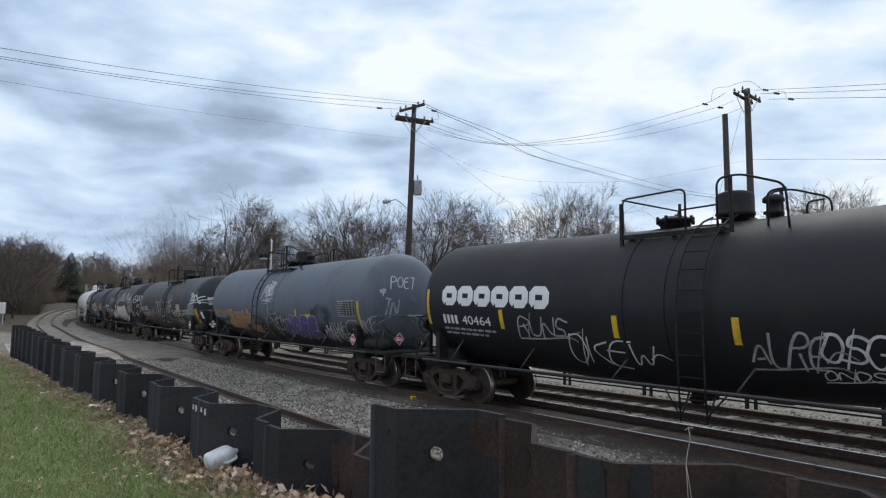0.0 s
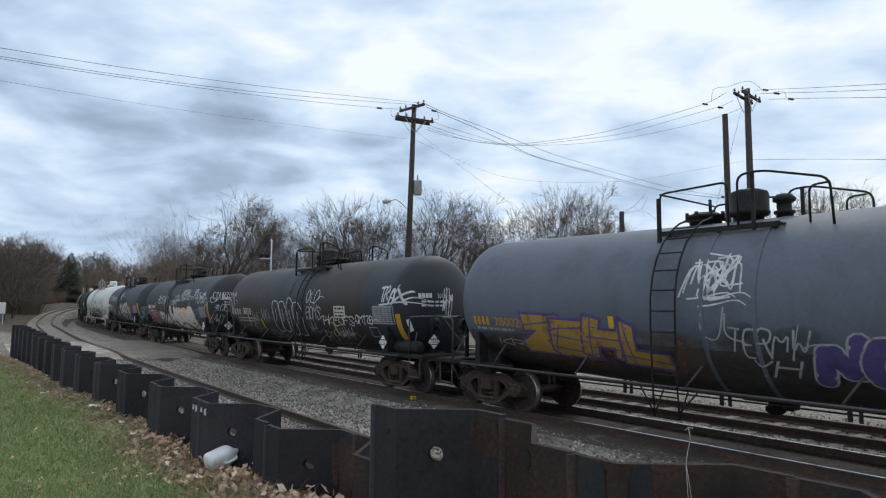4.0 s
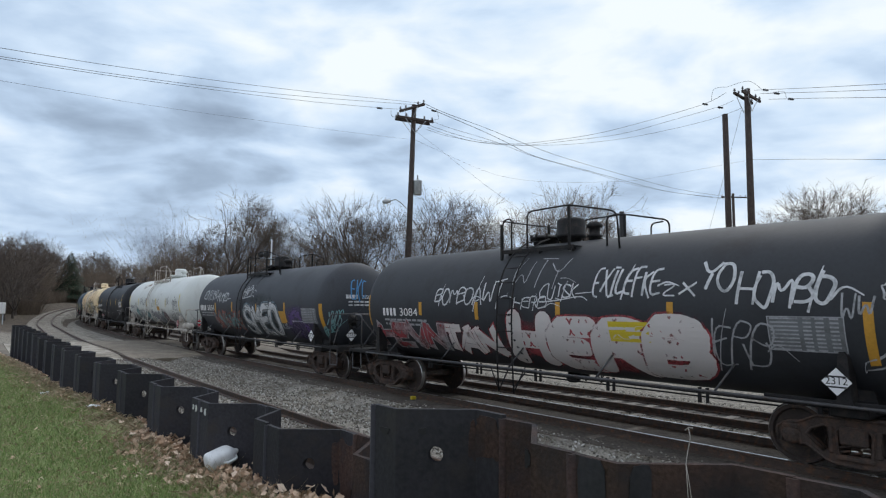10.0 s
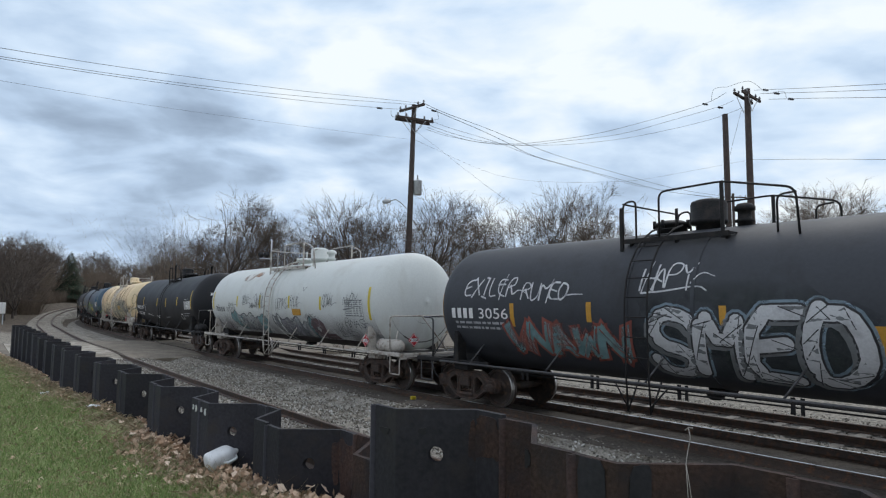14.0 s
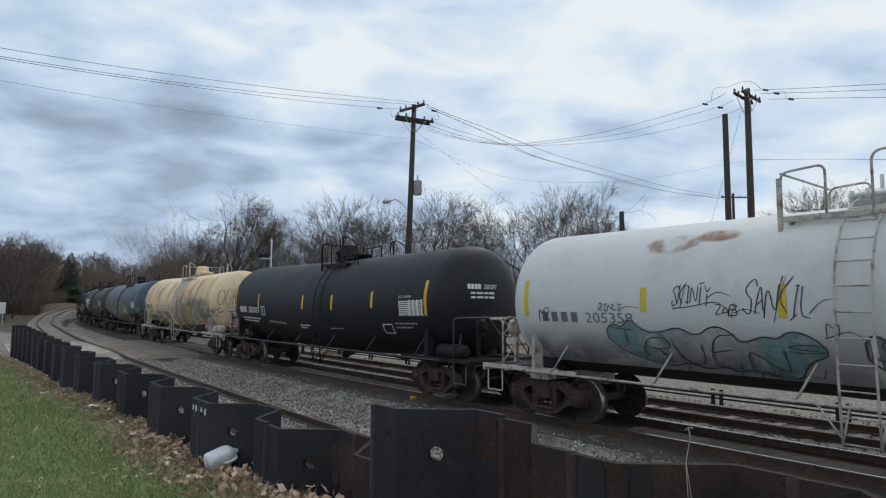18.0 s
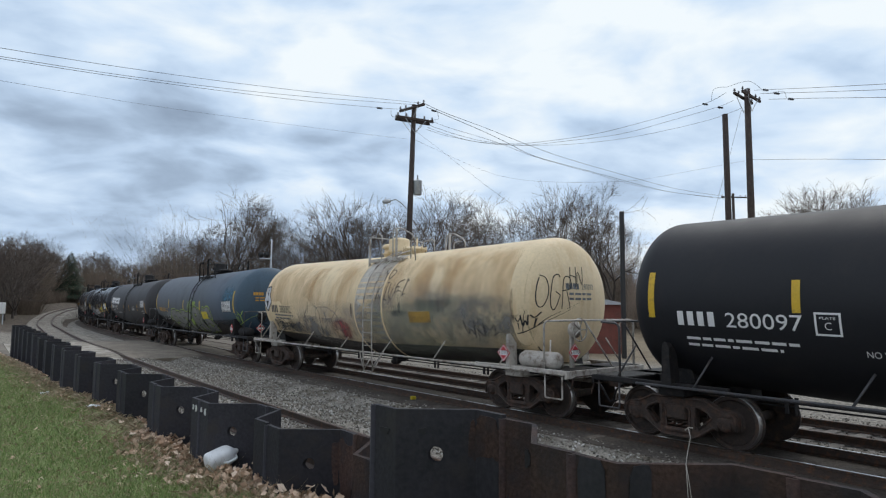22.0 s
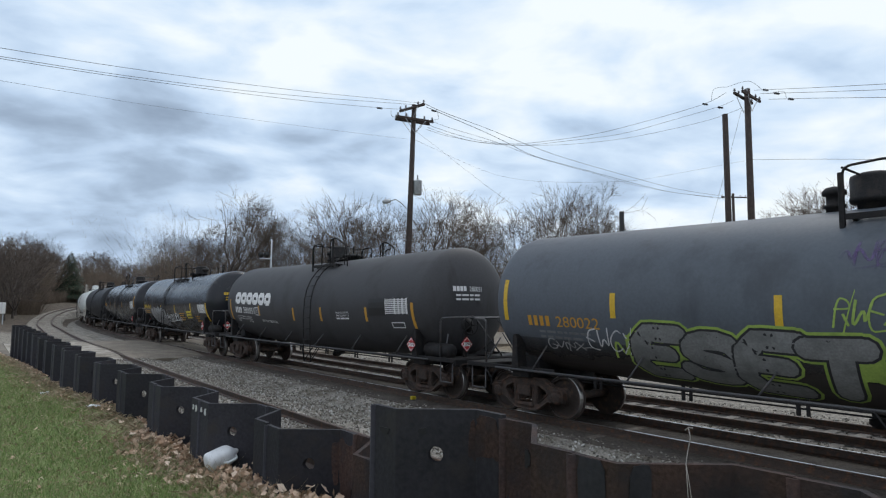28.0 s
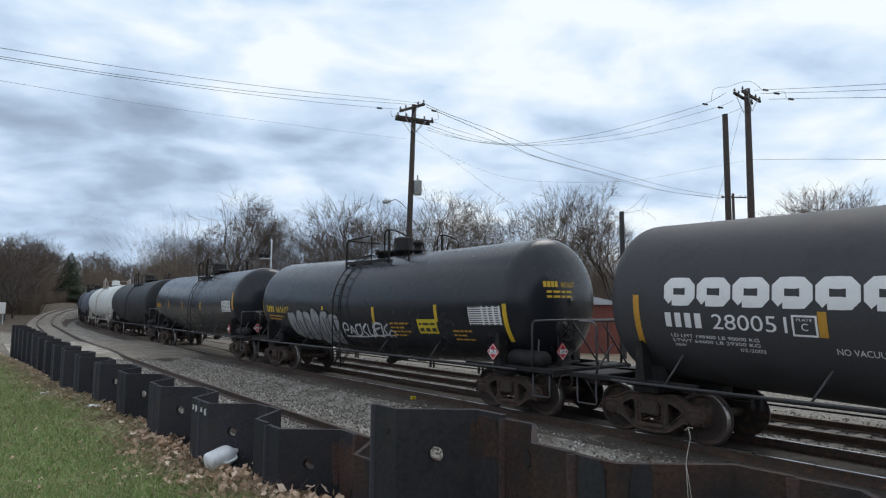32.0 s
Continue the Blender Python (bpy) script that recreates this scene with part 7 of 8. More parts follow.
def owner_blocks(car, tank, x0, x1, w0, w1, material):
    """The owner's large block mark as six plain slotted blocks."""
    c = (x1 - x0) / 6
    t = 0.185
    for i in range(6):
        a, b = x0 + c * i + t / 2, x0 + c * (i + 0.95) - t / 2
        lo, hi, r = w0 + t / 2, w1 - t / 2, 0.06
        s = Shape()
        ribbon(s, tank, [(a + r, lo), (b - r, lo), (b, lo + r), (b, hi - r), (b - r, hi), (a + r, hi), (a, hi - r), (a, lo + r), (a + r, lo)], t, 0.009, joints=False)
        part("owner_mark", s, material, car, "white block of the owner's mark")


def number_line(car, tank, digits, x0, x1, w0, w1, material, split=0.42):
    xm = x0 + (x1 - x0) * split
    owner_bars(car, tank, x0, xm - 0.12, w0, w1, material)
    fitted(car, tank, digits, xm, x1, w0, w1, material, "car_number")


def small_rows(car, tank, x0, x1, w, n, material, h=0.055, pitch=0.12):
    bars(car, tank, [(x0, x1 - 0.25 * (i % 2), w - pitch * i, h) for i in range(n)], material)


def stripes(car, tank, rows, material):
    for x, w0, w1 in rows:
        rects(car, tank, [(x - 0.06, x + 0.06, w0, w1)], material, "reflective_stripe", 0.0065)


def head_bars(car, tank, material, digits, z=0.30, y=-0.25):
    """Number and small print on the leading head."""
    body = tank.half - tank.head
    zc = tank.z0

    def at(yy, zz):
        r = math.hypot(yy, zz - zc) / tank.r0
        return Vector((body + tank.head * max(0.0, 1 - r * r) ** (1 / 2.3) + 0.008, yy, zz))
    s = Shape()
    w, h = 0.085, 0.13
    for i in range(4):
        a = y - 0.46 + i * 0.105
        s.add([at(a, zc + z), at(a + w, zc + z), at(a + w, zc + z + h), at(a, zc + z + h)], [(0, 1, 2, 3)])
    for k in range(2):
        x = y - 0.38
        for l in (0.14, 0.2, 0.12, 0.18):
            zz = zc + z - 0.13 - 0.11 * k
            s.add([at(x, zz), at(x + l, zz), at(x + l, zz + 0.05), at(x, zz + 0.05)], [(0, 1, 2, 3)])
            x += l + 0.04
    tagged(part("end_mark", s, material, car), kind="stuff")
    vs, fs = text_mesh(digits, h)
    q = Shape().add([at(y + 0.02 + 0.24 + px * 0.85, zc + z + py) for px, py in vs], fs)
    part("end_number", q, material, car)


def head_tag(car, tank, word, y0, y1, z0, z1, material, seed=1, width=0.035):
    body, zc = tank.half - tank.head, tank.z0
    s = Shape()
    for st in letters(word, y0, y1, z0, z1, seed, smooth=2):
        for a, b in zip(st[:-1], st[1:]):
            dx, dy = b[0] - a[0], b[1] - a[1]
            l = math.hypot(dx, dy) or 1
            nx, ny = -dy / l * width * 0.35, dx / l * width * 0.35
            q = []
            for yy, zz in ((a[0] + nx, a[1] + ny), (b[0] + nx, b[1] + ny), (b[0] - nx, b[1] - ny), (a[0] - nx, a[1] - ny)):
                r = math.hypot(yy, zz) / tank.r0
                q.append(Vector((body + tank.head * max(0.0, 1 - r * r) ** (1 / 2.3) + 0.010, yy, zc + zz)))
            s.add(q, [(0, 1, 2, 3)])
    tagged(part("graffiti_tag", s, material, car), kind="stuff")


# black car with the large white block mark
owner_blocks(c1, t1, -5.86, -2.3, -0.09, 0.39, M_WHITE)
number_line(c1, t1, "40464", -5.86, -4.15, -0.54, -0.32, M_WHITE)
small_rows(c1, t1, -5.9, -4.05, -0.70, 2, S_PALE)
stripes(c1, t1, [(-6.45, -0.6, 0.3), (-3.78, -0.58, -0.14), (-0.75, -0.58, -0.15), (1.5, -0.61, -0.16)], M_YELLOW)
tag(c1, t1, "RUNS", -3.3, -1.95, -0.72, -0.25, S_PALE, 3, 0.05)
tag(c1, t1, "OKEW", -2.05, -0.1, -1.25, -0.55, S_WHITE, 4, 0.05)
tag(c1, t1, "ALRE", 1.65, 2.75, -1.0, -0.45, S_PALE, 5, 0.05)
tag(c1, t1, "OSG", 2.65, 3.5, -0.9, -0.4, S_WHITE, 6, 0.055)
tag(c1, t1, "ONOS", 2.6, 3.4, -1.2, -0.98, S_WHITE, 7, 0.035)
data_panel(c1, t1, 5.1, -0.45, 1.05, 0.5, M_PLATE, M_INK)

# grey-blue car
number_line(c2, t2, "280028", -6.16, -4.5, -0.55, -0.35, M_ORANGE)
small_rows(c2, t2, -6.1, -4.9, -0.66, 1, S_PALE)
stripes(c2, t2, [(-6.62, -0.45, 0.42), (-4.46, -0.6, -0.25), (-2.25, -0.55, -0.2), (2.17, -0.41, -0.18), (6.27, -0.8, 0.0)], M_YELLOW)
blob(c2, t2, -5.2, 1.6, -1.45, -0.55, H_BROWN, 5, "rust_stain")
piece(c2, t2, "ZEHL", -4.55, -1.25, -1.2, -0.25, S_OCHRE, S_PURPLE, 6, 0.55, 0.06, label="ochre graffiti letters edged in dark purple")
piece(c2, t2, "NORE", 1.2, 3.5, -1.35, -0.36, S_PURPLE, S_PALE, 8, 0.72, 0.035, True, label="purple bubble graffiti edged in silver", jit=0.03)
rects(c2, t2, [(2.85, 3.25, -0.62, -0.36)], M_SIGN, "warning_sign", 0.0065)
for k in range(11):
    tag(c2, t2, "NMZW"[k % 4], -0.8 + 0.05 * k, -0.2 + 0.04 * k, 0.08 + 0.06 * (k % 6), 0.95 - 0.05 * (k % 3), S_WHITE, 20 + k, 0.04)
tag(c2, t2, "UL", -0.5, 0.3, -0.5, 0.0, S_PALE, 31, 0.045)
tag(c2, t2, "TERMW", -0.1, 1.1, -0.75, -0.3, S_PALE, 32, 0.045)
tag(c2, t2, "YH", 0.2, 0.9, -1.2, -0.8, S_PALE, 36, 0.045)
for k in range(2):
    tag(c2, t2, ("AMWVK", "NAMLE")[k], 3.75 + 0.1 * k, 5.1 + 0.15 * k, -1.45, -0.65 - 0.08 * k, S_WHITE, 33 + 5 * k, 0.04)
tag(c2, t2, "G", 5.2, 5.9, -1.2, -0.5, S_PALE, 37, 0.05)
tag(c2, t2, "RKE", 6.2, 6.75, -1.1, -0.5, S_PALE, 34, 0.045)
tag(c2, t2, "KRG", -5.5, -4.3, -1.05, -0.85, S_PALE, 35)
data_panel(c2, t2, 5.04, -0.46, 1.05, 0.49, M_PATCH, S_PALE)
head_tag(c2, t2, "POET", -0.75, 0.1, 0.35, 0.75, S_WHITE, 3, 0.045)
head_tag(c2, t2, "*", -1.12, -0.85, 0.10, 0.45, S_WHITE, 4, 0.05)
head_tag(c2, t2, "TN", -1.0, -0.5, -0.5, 0.1, S_PALE, 5, 0.08)

# darkens the lower barrel: underside shade put into the colour, with soot
blob(c2, t2, -7.0, 7.0, -3.9, -0.7, H_SOOT_SHADE, 26, "soot_stain", 0.004)
blob(c2, t2, 3.2, 4.6, -1.3, -0.2, H_DARK, 27, "soot_stain", 0.0062)
blob(c2, t2, -0.4, 1.4, -1.5, -0.3, H_DARK, 28, "soot_stain", 0.0062)

# sooty brown car
owner_bars(c3, t3, -5.86, -4.84, -0.42, -0.17, S_PALE)
fitted(c3, t3, "3010", -4.66, -3.86, -0.40, -0.14, M_WHITE, "car_number")
small_rows(c3, t3, -5.3, -3.5, -0.58, 2, S_PALE)
stripes(c3, t3, [(-6.3, -0.55, 0.3), (-4.2, -0.8, -0.35), (-2.98, -1.0, -0.56), (2.75, -1.05, -0.55), (6.3, -1.1, -0.25)], M_ORANGE)
tag(c3, t3, "OHYS", -6.4, -5.55, -0.25, 0.55, S_WHITE, 41, 0.035)
bubble(c3, t3, 4, -1.75, 0.55, -1.15, 0.18, None, S_WHITE, 42, 0.036, label="white outline bubble graffiti")
tag(c3, t3, "OLD", 0.95, 1.85, 0.05, 0.5, S_WHITE, 43, 0.045)
tag(c3, t3, "BOYS", 0.95, 2.0, -0.5, 0.0, S_WHITE, 44, 0.045)
tag(c3, t3, "WHL", 0.95, 1.6, -1.05, -0.55, S_PALE, 45, 0.035)
tag(c3, t3, "WAKA", -2.85, -2.1, -0.7, -0.1, S_PALE, 46, 0.035)
tag(c3, t3, "UWN", -3.8, -3.2, -0.8, -0.3, S_PALE, 47, 0.035)
tag(c3, t3, "ROAV", -2.7, -1.6, -1.45, -1.0, S_PALE, 48, 0.04)
tag(c3, t3, "ONNYMB", -5.5, -3.6, -1.2, -0.75, S_PALE, 49, 0.03)
bd = rects(c3, t3, [(2.88, 3.58, -0.41, -0.03)], M_SIGN_W, "notice_board", 0.0065, "cream notice board")
bars(bd, t3, [(2.94, 3.5, -0.14, 0.06), (2.94, 3.5, -0.25, 0.04), (2.94, 3.5, -0.37, 0.06)], M_INK)
tag(c3, t3, "HKEJFS", 2.1, 4.05, -0.68, -0.34, S_WHITE, 50, 0.05)
tag(c3, t3, "OMTZB", 4.15, 5.1, -0.58, -0.3, S_WHITE, 51, 0.05)
tag(c3, t3, "WWAW", 2.9, 3.7, -1.15, -0.7, S_PALE, 52, 0.05)
tag(c3, t3, "ROPE", 1.8, 3.1, -1.45, -0.85, S_PALE, 53, 0.035)
tag(c3, t3, "TRAX", 5.5, 6.5, 0.06, 0.55, S_WHITE, 54, 0.075)
data_panel(c3, t3, 5.15, -0.54, 1.05, 0.52, S_GREY, S_PALE)
rects(c3, t3, [(4.80, 5.25, -1.0, -0.97), (4.80, 5.25, -0.68, -0.65), (4.80, 4.83, -1.0, -0.65), (5.22, 5.25, -1.0, -0.65)], S_PALE, "stencil_box")
rects(c3, t3, [(6.46, 6.52, -0.92, -0.47), (6.46, 6.74, -0.92, -0.86), (6.46, 6.70, -0.72, -0.67), (6.46, 6.74, -0.53, -0.47)], M_WHITE, "lettering")
head_bars(c3, t3, S_WHITE, "3010", 0.22, -0.45)
head_tag(c3, t3, "WHM", -0.15, 0.2, -0.3, 0.5, S_WHITE, 9, 0.04)

# charcoal car
number_line(c4, t4, "3084", -5.55, -3.95, -0.28, -0.07, M_WHITE, 0.5)
small_rows(c4, t4, -5.5, -3.6, -0.42, 2, S_PALE)
stripes(c4, t4, [(-6.3, -0.6, 0.3), (-3.82, -0.25, 0.09), (-1.66, -0.32, 0.09), (0.8, -0.3, 0.09), (3.3, -0.3, 0.09), (6.25, -0.84, 0.09)], M_ORANGE)
tag(c4, t4, "BOMBO", -3.2, -1.8, 0.05, 0.48, S_WHITE, 61, 0.05)
tag(c4, t4, "AWT", -1.8, -0.8, -0.05, 0.62, S_WHITE, 62, 0.045)
tag(c4, t4, "WTY", -0.6, 0.85, 0.35, 1.1, S_PALE, 63, 0.03)
tag(c4, t4, "CUISK", 0.3, 1.3, 0.14, 0.48, S_WHITE, 64, 0.035)
tag(c4, t4, "HERB", -0.45, 0.5, -0.06, 0.22, S_WHITE, 65, 0.035)
tag(c4, t4, "EXILEFKE", 1.65, 3.1, 0.2, 0.75, S_WHITE, 66, 0.06)
tag(c4, t4, "ZX", 3.1, 3.8, 0.2, 0.42, S_WHITE, 67, 0.045)
tag(c4, t4, "YO", 3.8, 4.4, 0.22, 0.85, S_WHITE, 68, 0.065)
tag(c4, t4, "HOMBO", 4.45, 5.85, 0.0, 0.55, S_WHITE, 69, 0.065)
piece(c4, t4, "HEVN", -6.0, -3.1, -1.3, -0.4, H_ROSE, S_PALE, 70, 0.50, 0.03, label="faded red graffiti letters edged in white")
piece(c4, t4, "TAN", -3.15, -1.15, -1.35, -0.45, H_WHITE, H_ROSE, 75, 0.55, 0.04, label="worn white graffiti letters edged in red")
blob(c4, t4, -0.6, 3.5, -1.45, -0.2, H_ROSE, 74, "overspray", 0.006)
piece(c4, t4, "HERB", -0.75, 3.8, -1.62, -0.08, H_WHITE, H_ROSE, 71, 0.62, 0.04, True, label="huge worn white graffiti letters edged in red", jit=0.02)
sg = rects(c4, t4, [(2.0, 2.85, -0.66, -0.27)], M_SIGN, "warning_sign", 0.018, "yellow warning sign")
bars(sg, t4, [(2.08, 2.75, -0.40, 0.05), (2.08, 2.75, -0.58, 0.09)], M_INK)
tag(c4, t4, "HERB", 3.7, 4.9, -1.05, -0.15, S_PALE, 72, 0.04)
data_panel(c4, t4, 4.91, -0.66, 1.05, 0.54, S_GREY, S_PALE)
tag(c4, t4, "WW", 5.9, 6.3, -0.2, 0.25, S_PALE, 73, 0.04)
head_tag(c4, t4, "COURTO", -1.28, -0.5, 0.22, 0.6, S_WHITE, 11, 0.032)
head_tag(c4, t4, "hOK", -1.2, -0.6, -0.3, 0.05, S_WHITE, 12, 0.03)
head_tag(c4, t4, "WMH", 0.0, 0.5, 0.0, 0.8, S_PALE, 13, 0.03)
head_tag(c4, t4, "UWY", -1.3, -0.75, -0.95, -0.4, S_PALE, 14, 0.04)
blob(c4, t4, 6.40, 6.62, 0.1, 0.38, S_WHITE, 91, "paint_heart")
head_bars(c4, t4, S_WHITE, "3084", 0.22, -0.45)

# slate car
number_line(c5, t5, "3056", -5.86, -3.95, -0.29, -0.05, M_WHITE, 0.5)
small_rows(c5, t5, -5.75, -3.95, -0.42, 2, S_PALE)
stripes(c5, t5, [(-6.3, -0.6, 0.3), (-3.82, -0.45, 0.06), (-1.74, -0.3, 0.09), (0.92, -0.4, 0.03), (3.54, -0.66, 0.07), (6.24, -0.82, 0.04)], M_ORANGE)
tag(c5, t5, "EXILER", -5.4, -3.75, 0.2, 0.68, S_WHITE, 101, 0.05)
tag(c5, t5, "RUMEO", -3.55, -2.25, 0.12, 0.52, S_WHITE, 102, 0.05)
tag(c5, t5, "HAPY", -0.6, 0.4, 0.3, 0.8, S_WHITE, 103, 0.045)
piece(c5, t5, "VNAWN", -4.1, -1.0, -1.15, -0.3, H_TEAL, H_BRICK, 104, 0.45, 0.06, label="teal graffiti letters edged in dull red")
blob(c5, t5, -0.7, 3.0, -1.5, 0.15, H_DARK, 12, "overspray")
piece(c5, t5, "SMEO", -0.55, 2.9, -1.45, 0.12, S_CHROME, M_INK, 105, 0.42, 0.034, True, glow=H_ICE, facet=S_GREY, jit=0.05, label="silver graffiti letters with black edges")
rects(c5, t5, [(2.84, 3.48, -0.7, -0.24)], M_ORANGE, "warning_sign", 0.0065)
blob(c5, t5, 3.4, 5.5, -1.45, -0.15, H_PURPLE, 13, "paint_patch", label="worn purple spray patch")
bars(c5, t5, [(4.05, 4.9, -0.62, 0.05)], S_PALE)
data_panel(c5, t5, 4.9, -0.64, 1.07, 0.52, S_GREY, S_PALE)
tag(c5, t5, "BNE", 6.15, 6.5, -1.15, -0.8, S_TEAL, 106, 0.04)
tag(c5, t5, "WUS", 2.9, 3.5, -0.95, -0.72, S_PALE, 107, 0.035)
head_tag(c5, t5, "YWOS", -1.25, -0.8, -0.75, -0.15, S_TEAL, 108, 0.04)
head_tag(c5, t5, "EKC", -0.55, 0.05, 0.15, 0.85, S_BLUE, 109, 0.06)
head_bars(c5, t5, S_WHITE, "3056", 0.22, -0.25)

# white car
owner_bars(c6, t6, -6.16, -5.15, -0.42, -0.22, S_GREY)
fitted(c6, t6, "205358", -5.05, -3.98, -0.42, -0.22, S_GREY, "car_number")
stripes(c6, t6, [(-6.6, -0.33, 0.45), (-3.74, -0.2, 0.24), (-1.37, -0.26, 0.25), (1.24, -0.23, 0.21), (3.6, -0.28, 0.17), (6.6, -0.55, 0.43)], M_SIGN)
blob(c6, t6, -3.85, -2.9, 0.95, 1.35, H_RUST, 14, "rust_stain")
# sooty bottom; the coat also paints in shade under the barrel
blob(c6, t6, -7.2, 7.2, -3.9, -1.45, H_SOOT_SHADE, 15, "soot_stain")
blob(c6, t6, -6.8, 6.8, -3.6, -0.3, H_VEIL, 16, "overspray", 0.0048)
blob(c6, t6, -2.9, -2.2, 1.12, 1.4, H_RUST, 17, "rust_stain")
blob(c6, t6, -6.6, -4.4, -1.4, -0.5, H_VEIL, 18, "overspray", 0.0052)
sprawl(c6, t6, "TRUENS", -4.6, -0.85, -1.42, -0.32, (H_TEAL, H_TEAL, H_FOG, H_FOG, H_TEAL, H_TEAL), M_CHAR, 111, 0.018, label="worn teal and grey graffiti letters")
sprawl(c6, t6, "SCOVE", -0.35, 3.0, -1.55, -0.42, (H_FOG, H_LILAC, H_FOG, H_TEAL), M_CHAR, 112, 0.022, label="pale grey graffiti letters with dark outlines")
piece(c6, t6, "JL", 2.75, 3.95, -1.45, -0.55, S_MAROON, S_SILVER, 113, 0.7, 0.02, label="dark maroon graffiti letters")
for i, (w_, a, b, lo, hi) in enumerate((("SKINTY", -3.17, -2.5, -0.08, 0.28), ("ZAB", -2.44, -2.06, -0.25, -0.05), ("SANKIL", -1.95, -0.95, -0.26, 0.32), ("M", -0.84, -0.62, -0.5, -0.28), ("ZINLZ", -4.72, -4.2, -0.18, -0.05), ("MZ", -6.25, -5.95, -0.42, -0.1),
        ("UEMVS", 0.12, 1.05, -0.28, 0.16), ("EMLK", 1.35, 1.95, -0.2, 0.22), ("COWN", 3.75, 4.4, -0.2, 0.25), ("NARY", 5.1, 5.9, -0.2, 0.26), ("EXPE", 2.4, 3.0, -0.62, -0.42), ("WKWN", 4.4, 5.2, -1.2, -0.7), ("RNAS", 5.0, 6.2, -0.85, -0.5), ("V", 2.2, 2.45, 0.3, 0.55))):
    tag(c6, t6, w_, a, b, lo, hi, M_CHAR, 120 + i, 0.024)
sg = rects(c6, t6, [(1.49, 2.15, -0.48, -0.25)], M_ORANGE, "warning_sign", 0.0175)
data_panel(c6, t6, 5.2, -0.45, 1.05, 0.5, P_WHITE, S_GREY)

# plain black car
number_line(c7, t7, "280097", -6.11, -4.11, -0.41, -0.17, M_WHITE)
rects(c7, t7, [(-3.95, -3.6, -0.46, -0.43), (-3.95, -3.6, -0.15, -0.12), (-3.95, -3.92, -0.46, -0.12), (-3.63, -3.6, -0.46, -0.12)], M_WHITE, "plate_box")
small_rows(c7, t7, -6.0, -4.2, -0.66, 2, M_WHITE, 0.05)
fitted(c7, t7, "PLATE", -3.88, -3.67, -0.22, -0.18, M_WHITE)
fitted(c7, t7, "C", -3.82, -3.73, -0.37, -0.26, M_WHITE)
fitted(c7, t7, "DOT 111A100W1", 5.28, 5.85, 0.10, 0.17, M_WHITE)
fitted(c7, t7, "NO VACUUM RELIEF DEVICE", -3.35, -1.87, -0.75, -0.65, M_WHITE)
small_rows(c7, t7, -0.7, 0.0, -0.72, 2, M_WHITE, 0.045, 0.09)
small_rows(c7, t7, 1.35, 2.09, -0.8, 1, S_PALE, 0.04)
stripes(c7, t7, [(-6.6, -0.3, 0.5), (-4.18, -0.14, 0.35), (-0.34, -0.13, 0.34), (1.65, -0.16, 0.31), (3.95, -0.14, 0.33), (6.46, -0.38, 0.55)], M_YELLOW)
data_panel(c7, t7, 5.28, -0.4, 1.08, 0.46, M_WHITE, M_INK)
rects(c7, t7, [(4.36, 4.84, -0.92, -0.89), (4.36, 4.84, -0.64, -0.61), (4.36, 4.39, -0.92, -0.61), (4.81, 4.84, -0.92, -0.61)], M_WHITE, "stencil_box")
small_rows(c7, t7, 5.0, 6.0, -0.62, 2, S_PALE, 0.045)
head_bars(c7, t7, M_WHITE, "280097", 0.3, -0.3)

# stained cream car
number_line(c8, t8, "280092", -6.02, -4.40, -0.38, -0.12, M_CHAR)
small_rows(c8, t8, -5.8, -4.3, -0.5, 2, S_GREY)
stripes(c8, t8, [(-6.55, -0.5, 0.4), (-3.07, -0.36, 0.11), (-0.18, -0.4, 0.1), (2.29, -0.27, 0.09), (3.95, -0.24, 0.08), (6.48, -0.59, 0.32)], H_BROWN)
for i_, (a_, b_, lo_, hi_) in enumerate(((-6.6, -2.2, 0.0, 1.7), (-3.2, 0.2, 0.0, 1.6), (0.6, 4.4, -0.1, 1.7), (3.0, 7.0, -0.2, 1.6))):
    blob(c8, t8, a_, b_, lo_, hi_, H_TAN, 170 + i_, "rust_stain", 0.003 + 0.0006 * i_)
blob(c8, t8, -4.6, 2.0, -2.0, -0.1, H_MAUVE, 18, "overspray", 0.0058)
blob(c8, t8, -4.5, -0.2, -1.25, -0.45, H_GREY, 31, "overspray", 0.0066)
bubble(c8, t8, 4, -4.35, -0.3, -1.2, -0.05, None, H_GREY, 19, 0.06, label="worn grey bubble graffiti with hazy edges")
part("jacket_band", t8.band(0.72, 1.5, 0.0025), mat("chalky_primer", (0.54, 0.51, 0.45), rough=0.7, var=0.15, scale=3, fine=30, dirt=(0.30, 0.25, 0.18)), c8, "chalky white band under the dome")
blob(c8, t8, -1.4, -0.3, -1.05, -0.5, H_RED, 20, off=0.007)
blob(c8, t8, 0.5, 7.0, -2.0, 0.25, H_MAUVE, 30, "overspray", 0.0061)
blob(c8, t8, 0.3, 4.0, -1.7, 0.15, H_GREEN, 21, off=0.0068)
blob(c8, t8, 2.6, 6.6, -1.7, 0.1, H_GREEN, 22, off=0.0070)
blob(c8, t8, 4.7, 6.6, -0.8, 0.0, H_GREY, 24, off=0.0072)
# brown-black grime low down, deepened by painted underside shade
blob(c8, t8, -7.2, 7.2, -3.9, -1.2, H_SOOT_SHADE, 16, "soot_stain", 0.0050)
rects(c8, t8, [(2.7, 3.6, -0.49, -0.2)], S_OCHRE, "warning_sign", 0.009)
